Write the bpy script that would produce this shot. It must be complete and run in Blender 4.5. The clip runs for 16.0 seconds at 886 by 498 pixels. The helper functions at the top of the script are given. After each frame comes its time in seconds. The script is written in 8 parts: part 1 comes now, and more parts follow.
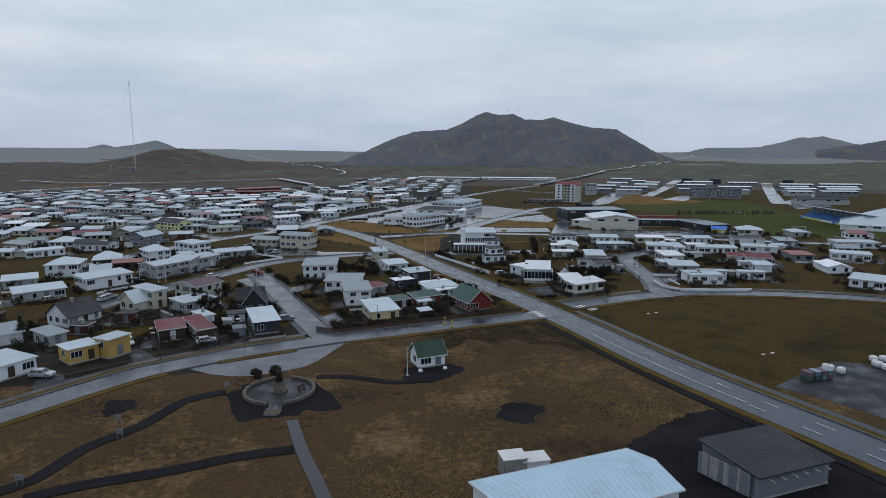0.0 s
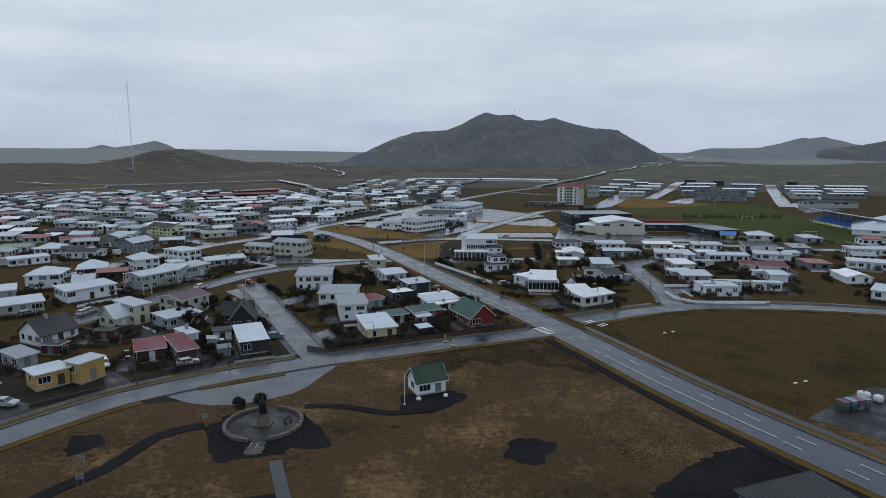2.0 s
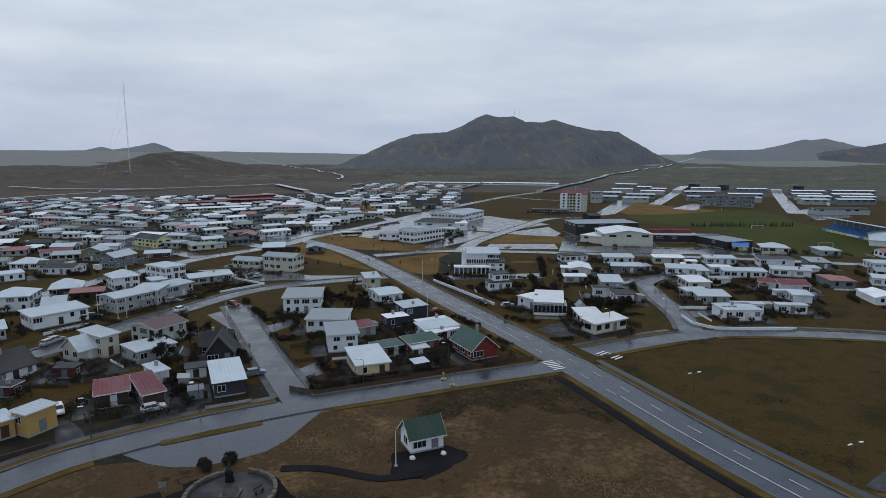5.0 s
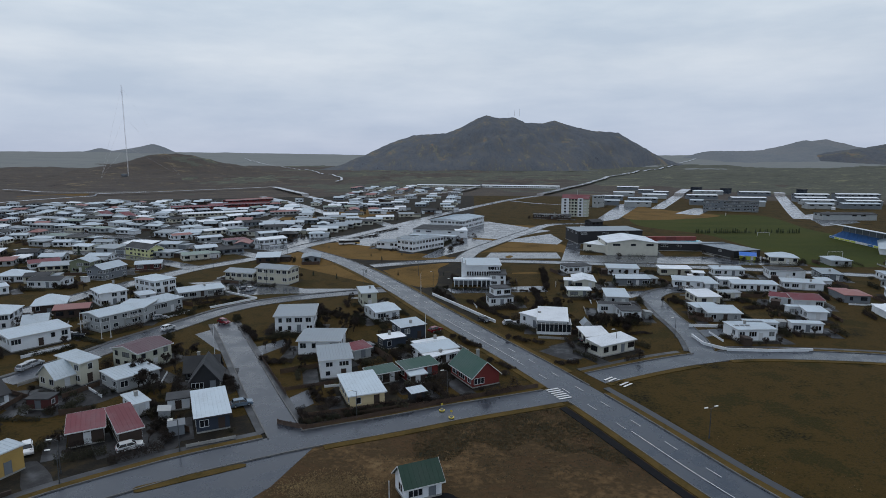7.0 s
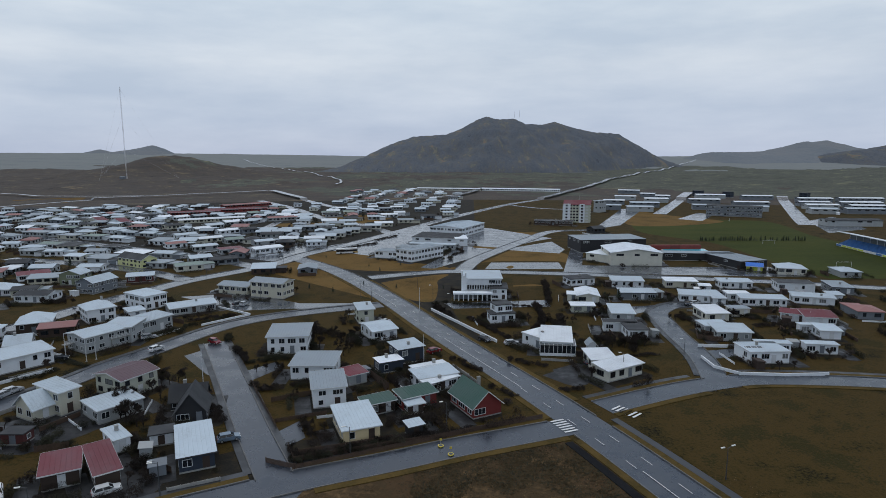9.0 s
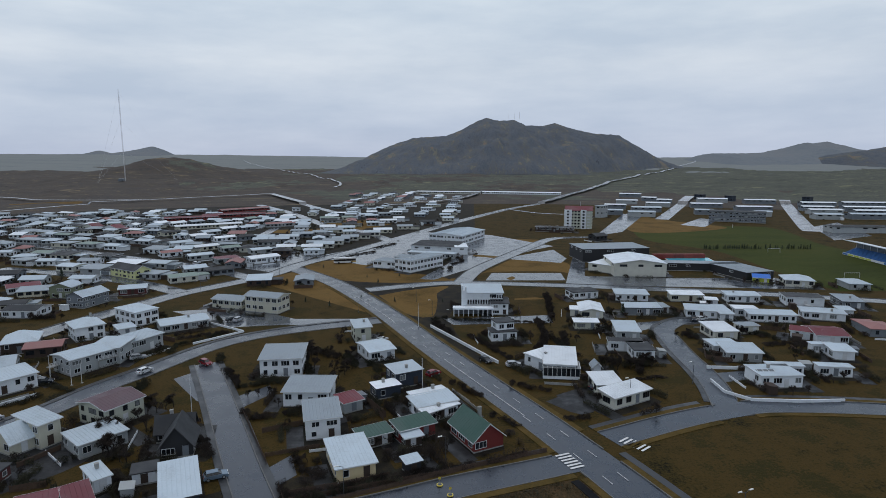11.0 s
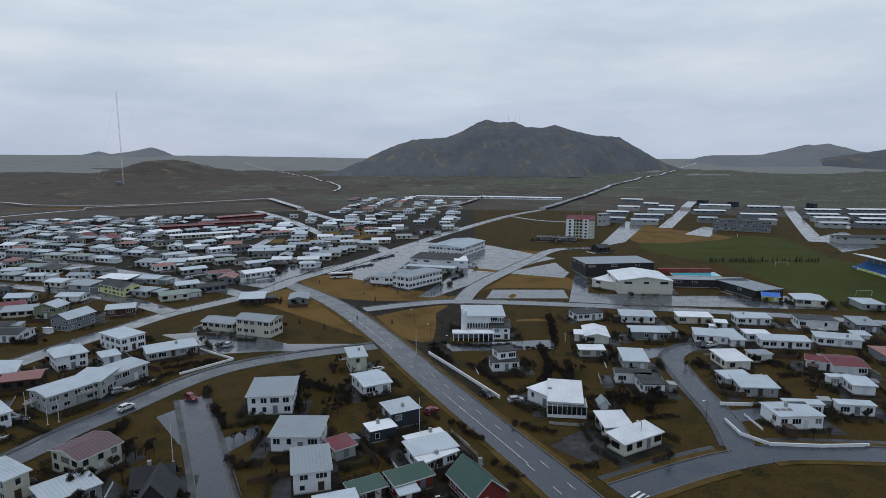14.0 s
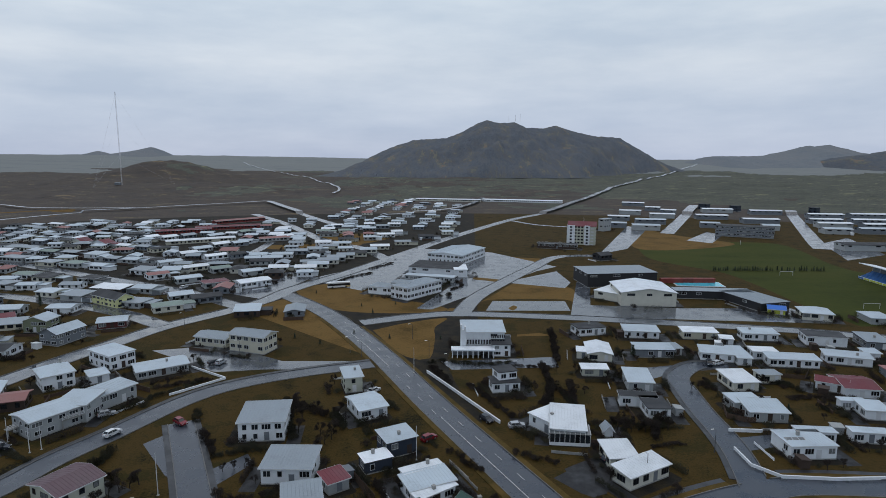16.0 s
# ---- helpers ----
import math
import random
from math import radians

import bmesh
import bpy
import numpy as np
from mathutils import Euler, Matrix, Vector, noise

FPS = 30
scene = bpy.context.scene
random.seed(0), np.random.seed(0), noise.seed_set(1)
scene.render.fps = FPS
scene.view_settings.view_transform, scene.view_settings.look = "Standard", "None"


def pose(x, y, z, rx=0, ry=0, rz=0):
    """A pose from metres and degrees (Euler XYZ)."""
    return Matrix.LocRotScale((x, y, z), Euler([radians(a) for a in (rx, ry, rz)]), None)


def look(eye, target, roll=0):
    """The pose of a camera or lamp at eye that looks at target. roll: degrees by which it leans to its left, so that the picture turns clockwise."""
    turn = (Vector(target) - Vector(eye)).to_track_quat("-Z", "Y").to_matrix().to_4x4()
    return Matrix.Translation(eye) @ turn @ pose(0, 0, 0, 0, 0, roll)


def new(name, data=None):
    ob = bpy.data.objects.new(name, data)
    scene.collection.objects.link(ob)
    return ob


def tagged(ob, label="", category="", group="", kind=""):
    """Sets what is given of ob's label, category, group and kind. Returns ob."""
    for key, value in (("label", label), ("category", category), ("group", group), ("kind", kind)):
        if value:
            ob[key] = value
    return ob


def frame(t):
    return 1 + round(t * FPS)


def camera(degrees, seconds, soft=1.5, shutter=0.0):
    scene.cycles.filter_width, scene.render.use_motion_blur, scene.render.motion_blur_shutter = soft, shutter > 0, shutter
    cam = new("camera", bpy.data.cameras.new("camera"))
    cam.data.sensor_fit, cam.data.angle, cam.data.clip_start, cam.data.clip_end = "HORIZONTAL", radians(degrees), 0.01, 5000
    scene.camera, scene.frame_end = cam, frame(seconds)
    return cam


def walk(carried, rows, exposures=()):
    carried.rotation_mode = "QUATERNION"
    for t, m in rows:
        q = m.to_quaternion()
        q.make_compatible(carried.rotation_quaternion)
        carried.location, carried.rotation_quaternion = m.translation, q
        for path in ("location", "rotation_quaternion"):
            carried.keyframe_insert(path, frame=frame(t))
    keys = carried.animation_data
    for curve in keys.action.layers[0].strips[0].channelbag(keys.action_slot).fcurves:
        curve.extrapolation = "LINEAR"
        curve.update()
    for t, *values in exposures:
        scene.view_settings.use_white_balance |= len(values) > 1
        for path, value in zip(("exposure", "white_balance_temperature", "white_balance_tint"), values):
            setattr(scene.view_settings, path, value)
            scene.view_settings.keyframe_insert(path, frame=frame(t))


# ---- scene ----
cam = camera(73.0, 16.0, soft=0.8)
PATH = [
    (0, (-0.711, 26.093, 41.963), (-0.711, 28.068, 41.646), 0.02),
    (0.5, (-0.791, 28.571, 42.303), (-0.791, 30.546, 41.986), 0.02),
    (1, (-0.828, 31.104, 42.625), (-0.828, 33.079, 42.308), 0.03),
    (1.5, (-0.830, 33.665, 42.955), (-0.830, 35.640, 42.638), 0.03),
    (2, (-0.805, 36.230, 43.313), (-0.805, 38.205, 42.997), 0.03),
    (2.5, (-0.759, 38.776, 43.714), (-0.759, 40.751, 43.398), 0.02),
    (3, (-0.697, 41.289, 44.166), (-0.697, 43.264, 43.851), 0.02),
    (3.5, (-0.625, 43.753, 44.675), (-0.625, 45.728, 44.360), 0.01),
    (4, (-0.545, 46.160, 45.241), (-0.545, 48.135, 44.927), 0.01),
    (6.5, (-0.143, 57.129, 48.839), (-0.143, 59.104, 48.529), -0.03),
    (7, (-0.074, 59.105, 49.678), (-0.074, 61.080, 49.368), -0.04),
    (7.5, (-0.010, 61.014, 50.543), (-0.010, 62.989, 50.234), -0.05),
    (8, (0.049, 62.862, 51.431), (0.049, 64.837, 51.122), -0.06),
    (8.5, (0.103, 64.655, 52.336), (0.103, 66.630, 52.028), -0.06),
    (9, (0.153, 66.400, 53.257), (0.153, 68.375, 52.949), -0.07),
    (11.5, (0.374, 74.648, 58.035), (0.374, 76.623, 57.729), -0.07),
    (12, (0.421, 76.249, 59.026), (0.421, 78.224, 58.720), -0.06),
    (12.5, (0.473, 77.846, 60.030), (0.473, 79.821, 59.725), -0.05),
    (13, (0.530, 79.441, 61.048), (0.530, 81.416, 60.743), -0.04),
    (13.5, (0.593, 81.038, 62.078), (0.593, 83.013, 61.773), -0.02),
    (14, (0.664, 82.633, 63.118), (0.664, 84.608, 62.813), -0.00),
    (14.5, (0.743, 84.226, 64.163), (0.743, 86.201, 63.857), 0.02),
    (15, (0.831, 85.812, 65.204), (0.831, 87.787, 64.899), 0.05),
    (15.5, (0.928, 87.382, 66.231), (0.928, 89.357, 65.925), 0.08),
    (16, (1.033, 88.927, 67.225), (1.033, 90.902, 66.919), 0.12),
]
walk(cam, [(t, look(eye, target, roll)) for t, eye, target, roll in PATH])

# ---------------------------------------------------------------- sky and light
world = bpy.data.worlds.new("overcast_sky")
scene.world = world
world.use_nodes = True
wn, wl = world.node_tree.nodes, world.node_tree.links
wn.clear()
w_out, w_bg = wn.new("ShaderNodeOutputWorld"), wn.new("ShaderNodeBackground")
w_sky = wn.new("ShaderNodeTexSky")
w_sky.sky_type, w_sky.sun_disc = "NISHITA", False
w_sky.sun_elevation, w_sky.sun_rotation = radians(53), radians(-27)
w_co, w_map = wn.new("ShaderNodeTexCoord"), wn.new("ShaderNodeMapping")
w_map.inputs["Scale"].default_value = (1.6, 1.6, 7.0)
w_noise = wn.new("ShaderNodeTexNoise")
w_noise.inputs["Scale"].default_value, w_noise.inputs["Detail"].default_value, w_noise.inputs["Roughness"].default_value = 2.2, 6.0, 0.55
w_ramp = wn.new("ShaderNodeValToRGB")
w_ramp.color_ramp.elements[0].position, w_ramp.color_ramp.elements[0].color = 0.33, (0.95, 0.96, 0.99, 1)
w_ramp.color_ramp.elements[1].position, w_ramp.color_ramp.elements[1].color = 0.68, (1.25, 1.19, 1.14, 1)
w_sep = wn.new("ShaderNodeSeparateXYZ")
w_grad = wn.new("ShaderNodeValToRGB")
for pos, col in ((0.0, (0.43, 0.51, 0.665, 1)), (0.05, (0.46, 0.545, 0.69, 1)), (0.14, (0.56, 0.64, 0.74, 1)), (0.26, (0.58, 0.68, 0.775, 1)), (0.5, (0.31, 0.44, 0.65, 1)), (1.0, (0.17, 0.29, 0.50, 1))):
    e = w_grad.color_ramp.elements.new(pos)
    e.color = col
w_grad.color_ramp.elements.remove(w_grad.color_ramp.elements[0])
w_mul = wn.new("ShaderNodeMix")
w_mul.data_type, w_mul.blend_type = "RGBA", "MULTIPLY"
w_mul.inputs["Factor"].default_value = 1.0
w_scale = wn.new("ShaderNodeMix")
w_scale.data_type, w_scale.blend_type = "RGBA", "MULTIPLY"
w_scale.inputs["Factor"].default_value = 1.0
w_scale.inputs["B"].default_value = (0.06, 0.06, 0.06, 1)
w_mix = wn.new("ShaderNodeMix")
w_mix.data_type = "RGBA"
w_mix.inputs["Factor"].default_value = 0.9
wl.new(w_co.outputs["Generated"], w_map.inputs["Vector"])
wl.new(w_map.outputs["Vector"], w_noise.inputs["Vector"])
wl.new(w_noise.outputs["Fac"], w_ramp.inputs["Fac"])
wl.new(w_co.outputs["Generated"], w_sep.inputs["Vector"])
wl.new(w_sep.outputs["Z"], w_grad.inputs["Fac"])
wl.new(w_grad.outputs["Color"], w_mul.inputs["A"])
wl.new(w_ramp.outputs["Color"], w_mul.inputs["B"])
wl.new(w_sky.outputs["Color"], w_scale.inputs["A"])
wl.new(w_scale.outputs["Result"], w_mix.inputs["A"])
wl.new(w_mul.outputs["Result"], w_mix.inputs["B"])
wl.new(w_mix.outputs["Result"], w_bg.inputs["Color"])
wl.new(w_bg.outputs["Background"], w_out.inputs["Surface"])
w_bg.inputs["Strength"].default_value = 1.0

sun_data = bpy.data.lights.new("sun", "SUN")
sun_data.energy, sun_data.angle, sun_data.color = 0.3, radians(80), (1.0, 0.99, 0.97)
sun = new("sun", sun_data)
sun.matrix_world = look((-300, 600, 900), (0, 0, 0))

# ---------------------------------------------------------------- materials
MATS = {}


def material(name, colors, scale=1.0, rough=0.8, bump=0.2, fine=8.0, metal=0.0, spec=0.5, per_object=0.0, rough_to=None, stretch=(1, 1, 1), bump_scale=None):
    """A surface of two or three colours mixed by broad and fine noise, with a fine relief."""
    m = bpy.data.materials.new(name)
    m.use_nodes = True
    n, l = m.node_tree.nodes, m.node_tree.links
    b = n["Principled BSDF"]
    geo = n.new("ShaderNodeNewGeometry")
    mp = n.new("ShaderNodeMapping")
    mp.inputs["Scale"].default_value = stretch
    l.new(geo.outputs["Position"], mp.inputs["Vector"])
    broad, small = n.new("ShaderNodeTexNoise"), n.new("ShaderNodeTexNoise")
    broad.inputs["Scale"].default_value, broad.inputs["Detail"].default_value, broad.inputs["Roughness"].default_value = 1.0 / scale, 5.0, 0.6
    small.inputs["Scale"].default_value, small.inputs["Detail"].default_value = fine / scale, 6.0
    small.inputs["Roughness"].default_value = 0.65
    l.new(mp.outputs["Vector"], broad.inputs["Vector"])
    l.new(mp.outputs["Vector"], small.inputs["Vector"])
    mix = n.new("ShaderNodeMix")
    mix.data_type = "FLOAT"
    mix.inputs["Factor"].default_value = 0.4
    l.new(broad.outputs["Fac"], mix.inputs["A"])
    l.new(small.outputs["Fac"], mix.inputs["B"])
    ramp = n.new("ShaderNodeValToRGB")
    els = ramp.color_ramp.elements
    k = len(colors)
    els[0].position, els[0].color = 0.36, (*colors[0], 1)
    els[1].position, els[1].color = 0.64, (*colors[-1], 1)
    for i in range(1, k - 1):
        els.new(0.36 + 0.28 * i / (k - 1)).color = (*colors[i], 1)
    l.new(mix.outputs["Result"], ramp.inputs["Fac"])
    colour = ramp.outputs["Color"]
    if per_object:
        info, hsv, rng = n.new("ShaderNodeObjectInfo"), n.new("ShaderNodeHueSaturation"), n.new("ShaderNodeMapRange")
        rng.inputs["To Min"].default_value, rng.inputs["To Max"].default_value = 1 - per_object, 1 + per_object
        l.new(info.outputs["Random"], rng.inputs["Value"])
        l.new(rng.outputs["Result"], hsv.inputs["Value"])
        l.new(colour, hsv.inputs["Color"])
        colour = hsv.outputs["Color"]
    l.new(colour, b.inputs["Base Color"])
    b.inputs["Roughness"].default_value, b.inputs["Metallic"].default_value = rough, metal
    b.inputs["Specular IOR Level"].default_value = spec
    if rough_to is not None:
        rr = n.new("ShaderNodeMapRange")
        rr.inputs["From Min"].default_value, rr.inputs["From Max"].default_value = 0.38, 0.6
        rr.inputs["To Min"].default_value, rr.inputs["To Max"].default_value = rough, rough_to
        l.new(broad.outputs["Fac"], rr.inputs["Value"])
        l.new(rr.outputs["Result"], b.inputs["Roughness"])
    if bump:
        bp = n.new("ShaderNodeBump")
        bp.inputs["Strength"].default_value = bump
        bp.inputs["Distance"].default_value = bump_scale or 0.1 * scale / fine * 2
        l.new(small.outputs["Fac"], bp.inputs["Height"])
        l.new(bp.outputs["Normal"], b.inputs["Normal"])
    MATS[name] = m
    return m


# ground covers
material("moor", [(0.025, 0.025, 0.030), (0.090, 0.074, 0.062), (0.051, 0.049, 0.049), (0.094, 0.076, 0.060), (0.060, 0.055, 0.053), (0.115, 0.099, 0.069), (0.190, 0.140, 0.087)], 26, 0.95, 0.5, 9, spec=0.1, bump_scale=0.8, stretch=(0.35, 1, 1))
material("moss_moor", [(0.036, 0.040, 0.040), (0.095, 0.101, 0.077), (0.057, 0.061, 0.055), (0.105, 0.111, 0.082), (0.066, 0.068, 0.061), (0.155, 0.157, 0.104), (0.190, 0.185, 0.115)], 30, 0.95, 0.5, 9, spec=0.1, bump_scale=0.8, stretch=(0.35, 1, 1))
material("field", [(0.027, 0.020, 0.011), (0.079, 0.048, 0.024), (0.056, 0.039, 0.020), (0.108, 0.068, 0.033), (0.171, 0.117, 0.059)], 16, 0.95, 0.6, 14, spec=0.1, bump_scale=0.5)
material("lawn", [(0.007, 0.007, 0.004), (0.038, 0.028, 0.007), (0.062, 0.039, 0.011), (0.026, 0.023, 0.006), (0.045, 0.033, 0.009)], 12, 0.95, 0.4, 20, spec=0.1, bump_scale=0.2)
material("grass", [(0.045, 0.034, 0.010), (0.085, 0.058, 0.018), (0.115, 0.075, 0.024)], 6, 0.95, 0.4, 14, spec=0.1)
material("ochre", [(0.065, 0.042, 0.012), (0.125, 0.076, 0.023), (0.155, 0.094, 0.030), (0.090, 0.062, 0.019)], 18, 0.95, 0.4, 20, spec=0.1)
material("turf", [(0.028, 0.037, 0.008), (0.043, 0.053, 0.010), (0.055, 0.058, 0.012)], 25, 0.95, 0.3, 20, spec=0.1, stretch=(0.4, 1, 1))
material("gravel", [(0.004, 0.004, 0.005), (0.009, 0.009, 0.011), (0.016, 0.016, 0.018)], 6, 0.92, 0.5, 25, spec=0.12)
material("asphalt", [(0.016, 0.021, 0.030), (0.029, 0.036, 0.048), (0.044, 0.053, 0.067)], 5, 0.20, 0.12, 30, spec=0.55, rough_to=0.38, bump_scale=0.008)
# wet and smoother; its paler base colour also stands in for sky reflection
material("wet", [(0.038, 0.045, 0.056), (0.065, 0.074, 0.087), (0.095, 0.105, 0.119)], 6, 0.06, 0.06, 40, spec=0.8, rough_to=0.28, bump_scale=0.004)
material("dark", [(0.006, 0.006, 0.008), (0.012, 0.013, 0.015), (0.022, 0.024, 0.027)], 5, 0.35, 0.2, 20, rough_to=0.8, spec=0.4, bump_scale=0.02)
material("path", [(0.006, 0.006, 0.008), (0.013, 0.014, 0.016)], 5, 0.90, 0.3, 20, spec=0.12)
material("footway", [(0.012, 0.014, 0.017), (0.024, 0.027, 0.032)], 4, 0.35, 0.2, 20, rough_to=0.6)
material("heath", [(0.030, 0.024, 0.013), (0.055, 0.042, 0.022), (0.075, 0.056, 0.03)], 3, 0.95, 0, 8, spec=0.1)
material("far_plain_haze", [(0.070, 0.076, 0.070), (0.110, 0.110, 0.094), (0.080, 0.088, 0.078)], 120, 0.95, 0.3, 10, spec=0.1, stretch=(0.3, 1, 1))
material("yard_soil", [(0.007, 0.007, 0.007), (0.018, 0.016, 0.012), (0.040, 0.030, 0.014)], 4, 0.9, 0.3, 10, spec=0.15)
material("straw_patch", [(0.085, 0.056, 0.024), (0.153, 0.104, 0.046), (0.221, 0.153, 0.072)], 5, 0.95, 0.5, 12, spec=0.1)
material("walk", [(0.012, 0.014, 0.018), (0.020, 0.023, 0.028)], 5, 0.45, 0.1, 20)
material("kerb", [(0.100, 0.100, 0.100), (0.160, 0.160, 0.155)], 2, 0.8, 0.2, 12)
material("marking", [(0.55, 0.56, 0.56), (0.75, 0.75, 0.74)], 1, 0.6, 0, 8)
material("yellow_marking", [(0.55, 0.42, 0.05), (0.7, 0.55, 0.1)], 1, 0.6, 0, 8)
# bluish lift in these rock colours stands in for air haze on the hills
material("rock", [(0.055, 0.062, 0.075), (0.117, 0.130, 0.150), (0.077, 0.089, 0.105), (0.112, 0.122, 0.135), (0.098, 0.100, 0.107), (0.147, 0.152, 0.125), (0.188, 0.133, 0.105)], 46, 0.95, 0.6, 7, spec=0.1, bump_scale=4, stretch=(1, 0.25, 0.55))
material("far_rock_haze", [(0.030, 0.034, 0.030), (0.055, 0.056, 0.044), (0.07, 0.062, 0.045)], 260, 0.95, 0.8, 10, spec=0.1, bump_scale=10)
# haze painted as bluish emission on the far skyline, which is a backdrop
far = MATS["far_rock_haze"].node_tree.nodes["Principled BSDF"]
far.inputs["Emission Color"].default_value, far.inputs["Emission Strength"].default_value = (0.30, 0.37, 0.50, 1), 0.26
# far plain: paler base and bluish emission stand in for distance haze
far = MATS["far_plain_haze"].node_tree.nodes["Principled BSDF"]
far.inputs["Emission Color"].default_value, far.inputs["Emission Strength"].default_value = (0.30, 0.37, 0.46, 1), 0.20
# walls
for nm, c in (("white", (0.72, 0.75, 0.77)), ("ivory", (0.58, 0.57, 0.49)), ("cream", (0.52, 0.50, 0.40)), ("buff", (0.62, 0.50, 0.29)), ("yellow", (0.46, 0.30, 0.09)),
              ("lemon", (0.60, 0.60, 0.30)), ("sage", (0.48, 0.49, 0.40)), ("olive", (0.17, 0.19, 0.12)), ("grey", (0.34, 0.36, 0.36)), ("slate", (0.16, 0.18, 0.20)),
              ("navy", (0.022, 0.032, 0.050)), ("black", (0.020, 0.021, 0.024)), ("brown", (0.045, 0.028, 0.020)), ("barn", (0.17, 0.022, 0.018)), ("maroon", (0.085, 0.020, 0.018)), ("lime", (0.45, 0.50, 0.06))):
    material("wall_" + nm, [tuple(0.84 * v for v in c), tuple(0.96 * v for v in c), c], 2.5, 0.75, 0.08, 14, per_object=0.06)
# roofs
for nm, c, r in (("silver", (0.43, 0.505, 0.56), 0.42), ("skyblue", (0.38, 0.52, 0.62), 0.45), ("white", (0.70, 0.75, 0.79), 0.45), ("grey", (0.25, 0.295, 0.33), 0.45), ("dark", (0.024, 0.027, 0.031), 0.62), ("red", (0.135, 0.026, 0.036), 0.5),
                 ("rust", (0.26, 0.12, 0.11), 0.55), ("plum", (0.12, 0.075, 0.088), 0.55), ("green", (0.028, 0.075, 0.060), 0.5), ("forest", (0.010, 0.040, 0.026), 0.55), ("sagetop", (0.20, 0.26, 0.23), 0.6), ("blue", (0.04, 0.18, 0.62), 0.5)):
    material("roof_" + nm, [tuple(0.80 * v for v in c), c, tuple(min(0.9, 1.07 * v) for v in c)], 5, r, 0.05, 12, per_object=0.10, rough_to=r + 0.2)
material("trim", [(0.52, 0.54, 0.55), (0.64, 0.65, 0.65)], 2, 0.6, 0, 8)
material("trim_dark", [(0.03, 0.03, 0.032), (0.05, 0.05, 0.052)], 2, 0.6, 0, 8)
material("concrete", [(0.22, 0.22, 0.21), (0.33, 0.33, 0.31)], 1.5, 0.85, 0.2, 12)
material("stone", [(0.050, 0.045, 0.038), (0.100, 0.090, 0.075), (0.150, 0.135, 0.115)], 0.8, 0.9, 0.5, 8)
material("bronze", [(0.018, 0.018, 0.017), (0.035, 0.034, 0.030)], 0.6, 0.45, 0.2, 8, metal=0.6)
material("wood_fence", [(0.050, 0.030, 0.020), (0.085, 0.052, 0.034)], 1.0, 0.85, 0.3, 10, per_object=0.1)
material("twig", [(0.010, 0.008, 0.006), (0.022, 0.015, 0.011), (0.034, 0.023, 0.016)], 1.2, 0.95, 0.1, 8, per_object=0.2)
material("shrub", [(0.010, 0.012, 0.006), (0.024, 0.024, 0.011), (0.040, 0.032, 0.016)], 2.0, 0.95, 0.1, 8, per_object=0.2)
material("conifer", [(0.012, 0.020, 0.012), (0.025, 0.040, 0.020)], 1.0, 0.95, 0.1, 8)
material("straw", [(0.086, 0.059, 0.023), (0.144, 0.097, 0.042), (0.202, 0.144, 0.065)], 5, 0.95, 0, 8)
material("steel", [(0.40, 0.42, 0.44), (0.55, 0.57, 0.58)], 1, 0.4, 0, 8, metal=0.7)
material("dark_steel", [(0.06, 0.065, 0.07), (0.09, 0.095, 0.10)], 1, 0.5, 0, 8, metal=0.4)
material("mast_paint", [(0.600, 0.600, 0.620), (0.800, 0.780, 0.780)], 15, 0.6, 0, 8)
material("rubber", [(0.012, 0.012, 0.012), (0.022, 0.022, 0.022)], 0.5, 0.9, 0.1, 8)
material("pool_water", [(0.05, 0.42, 0.55), (0.09, 0.52, 0.64)], 4, 0.15, 0.1, 10)
material("seat_blue", [(0.02, 0.10, 0.28), (0.04, 0.15, 0.36)], 3, 0.6, 0.1, 10)
material("red_box", [(0.16, 0.025, 0.02), (0.24, 0.04, 0.03)], 2, 0.6, 0.1, 10, per_object=0.15)
material("lamp_glass", [(0.7, 0.7, 0.66), (0.85, 0.85, 0.8)], 1, 0.3, 0, 8)
for nm, c in (("silver", (0.42, 0.44, 0.46)), ("white", (0.72, 0.74, 0.75)), ("red", (0.20, 0.012, 0.02)), ("dark", (0.02, 0.024, 0.032)), ("bluegrey", (0.16, 0.22, 0.28))):
    material("car_" + nm, [tuple(0.9 * v for v in c), c], 3, 0.22, 0, 8, metal=0.2)
glass = material("glass", [(0.010, 0.013, 0.016), (0.022, 0.026, 0.032)], 3, 0.08, 0, 8, spec=0.6, per_object=0.5)
material("curtain_glass", [(0.10, 0.11, 0.11), (0.22, 0.23, 0.23)], 1.0, 0.12, 0, 8, spec=0.6, per_object=0.4)


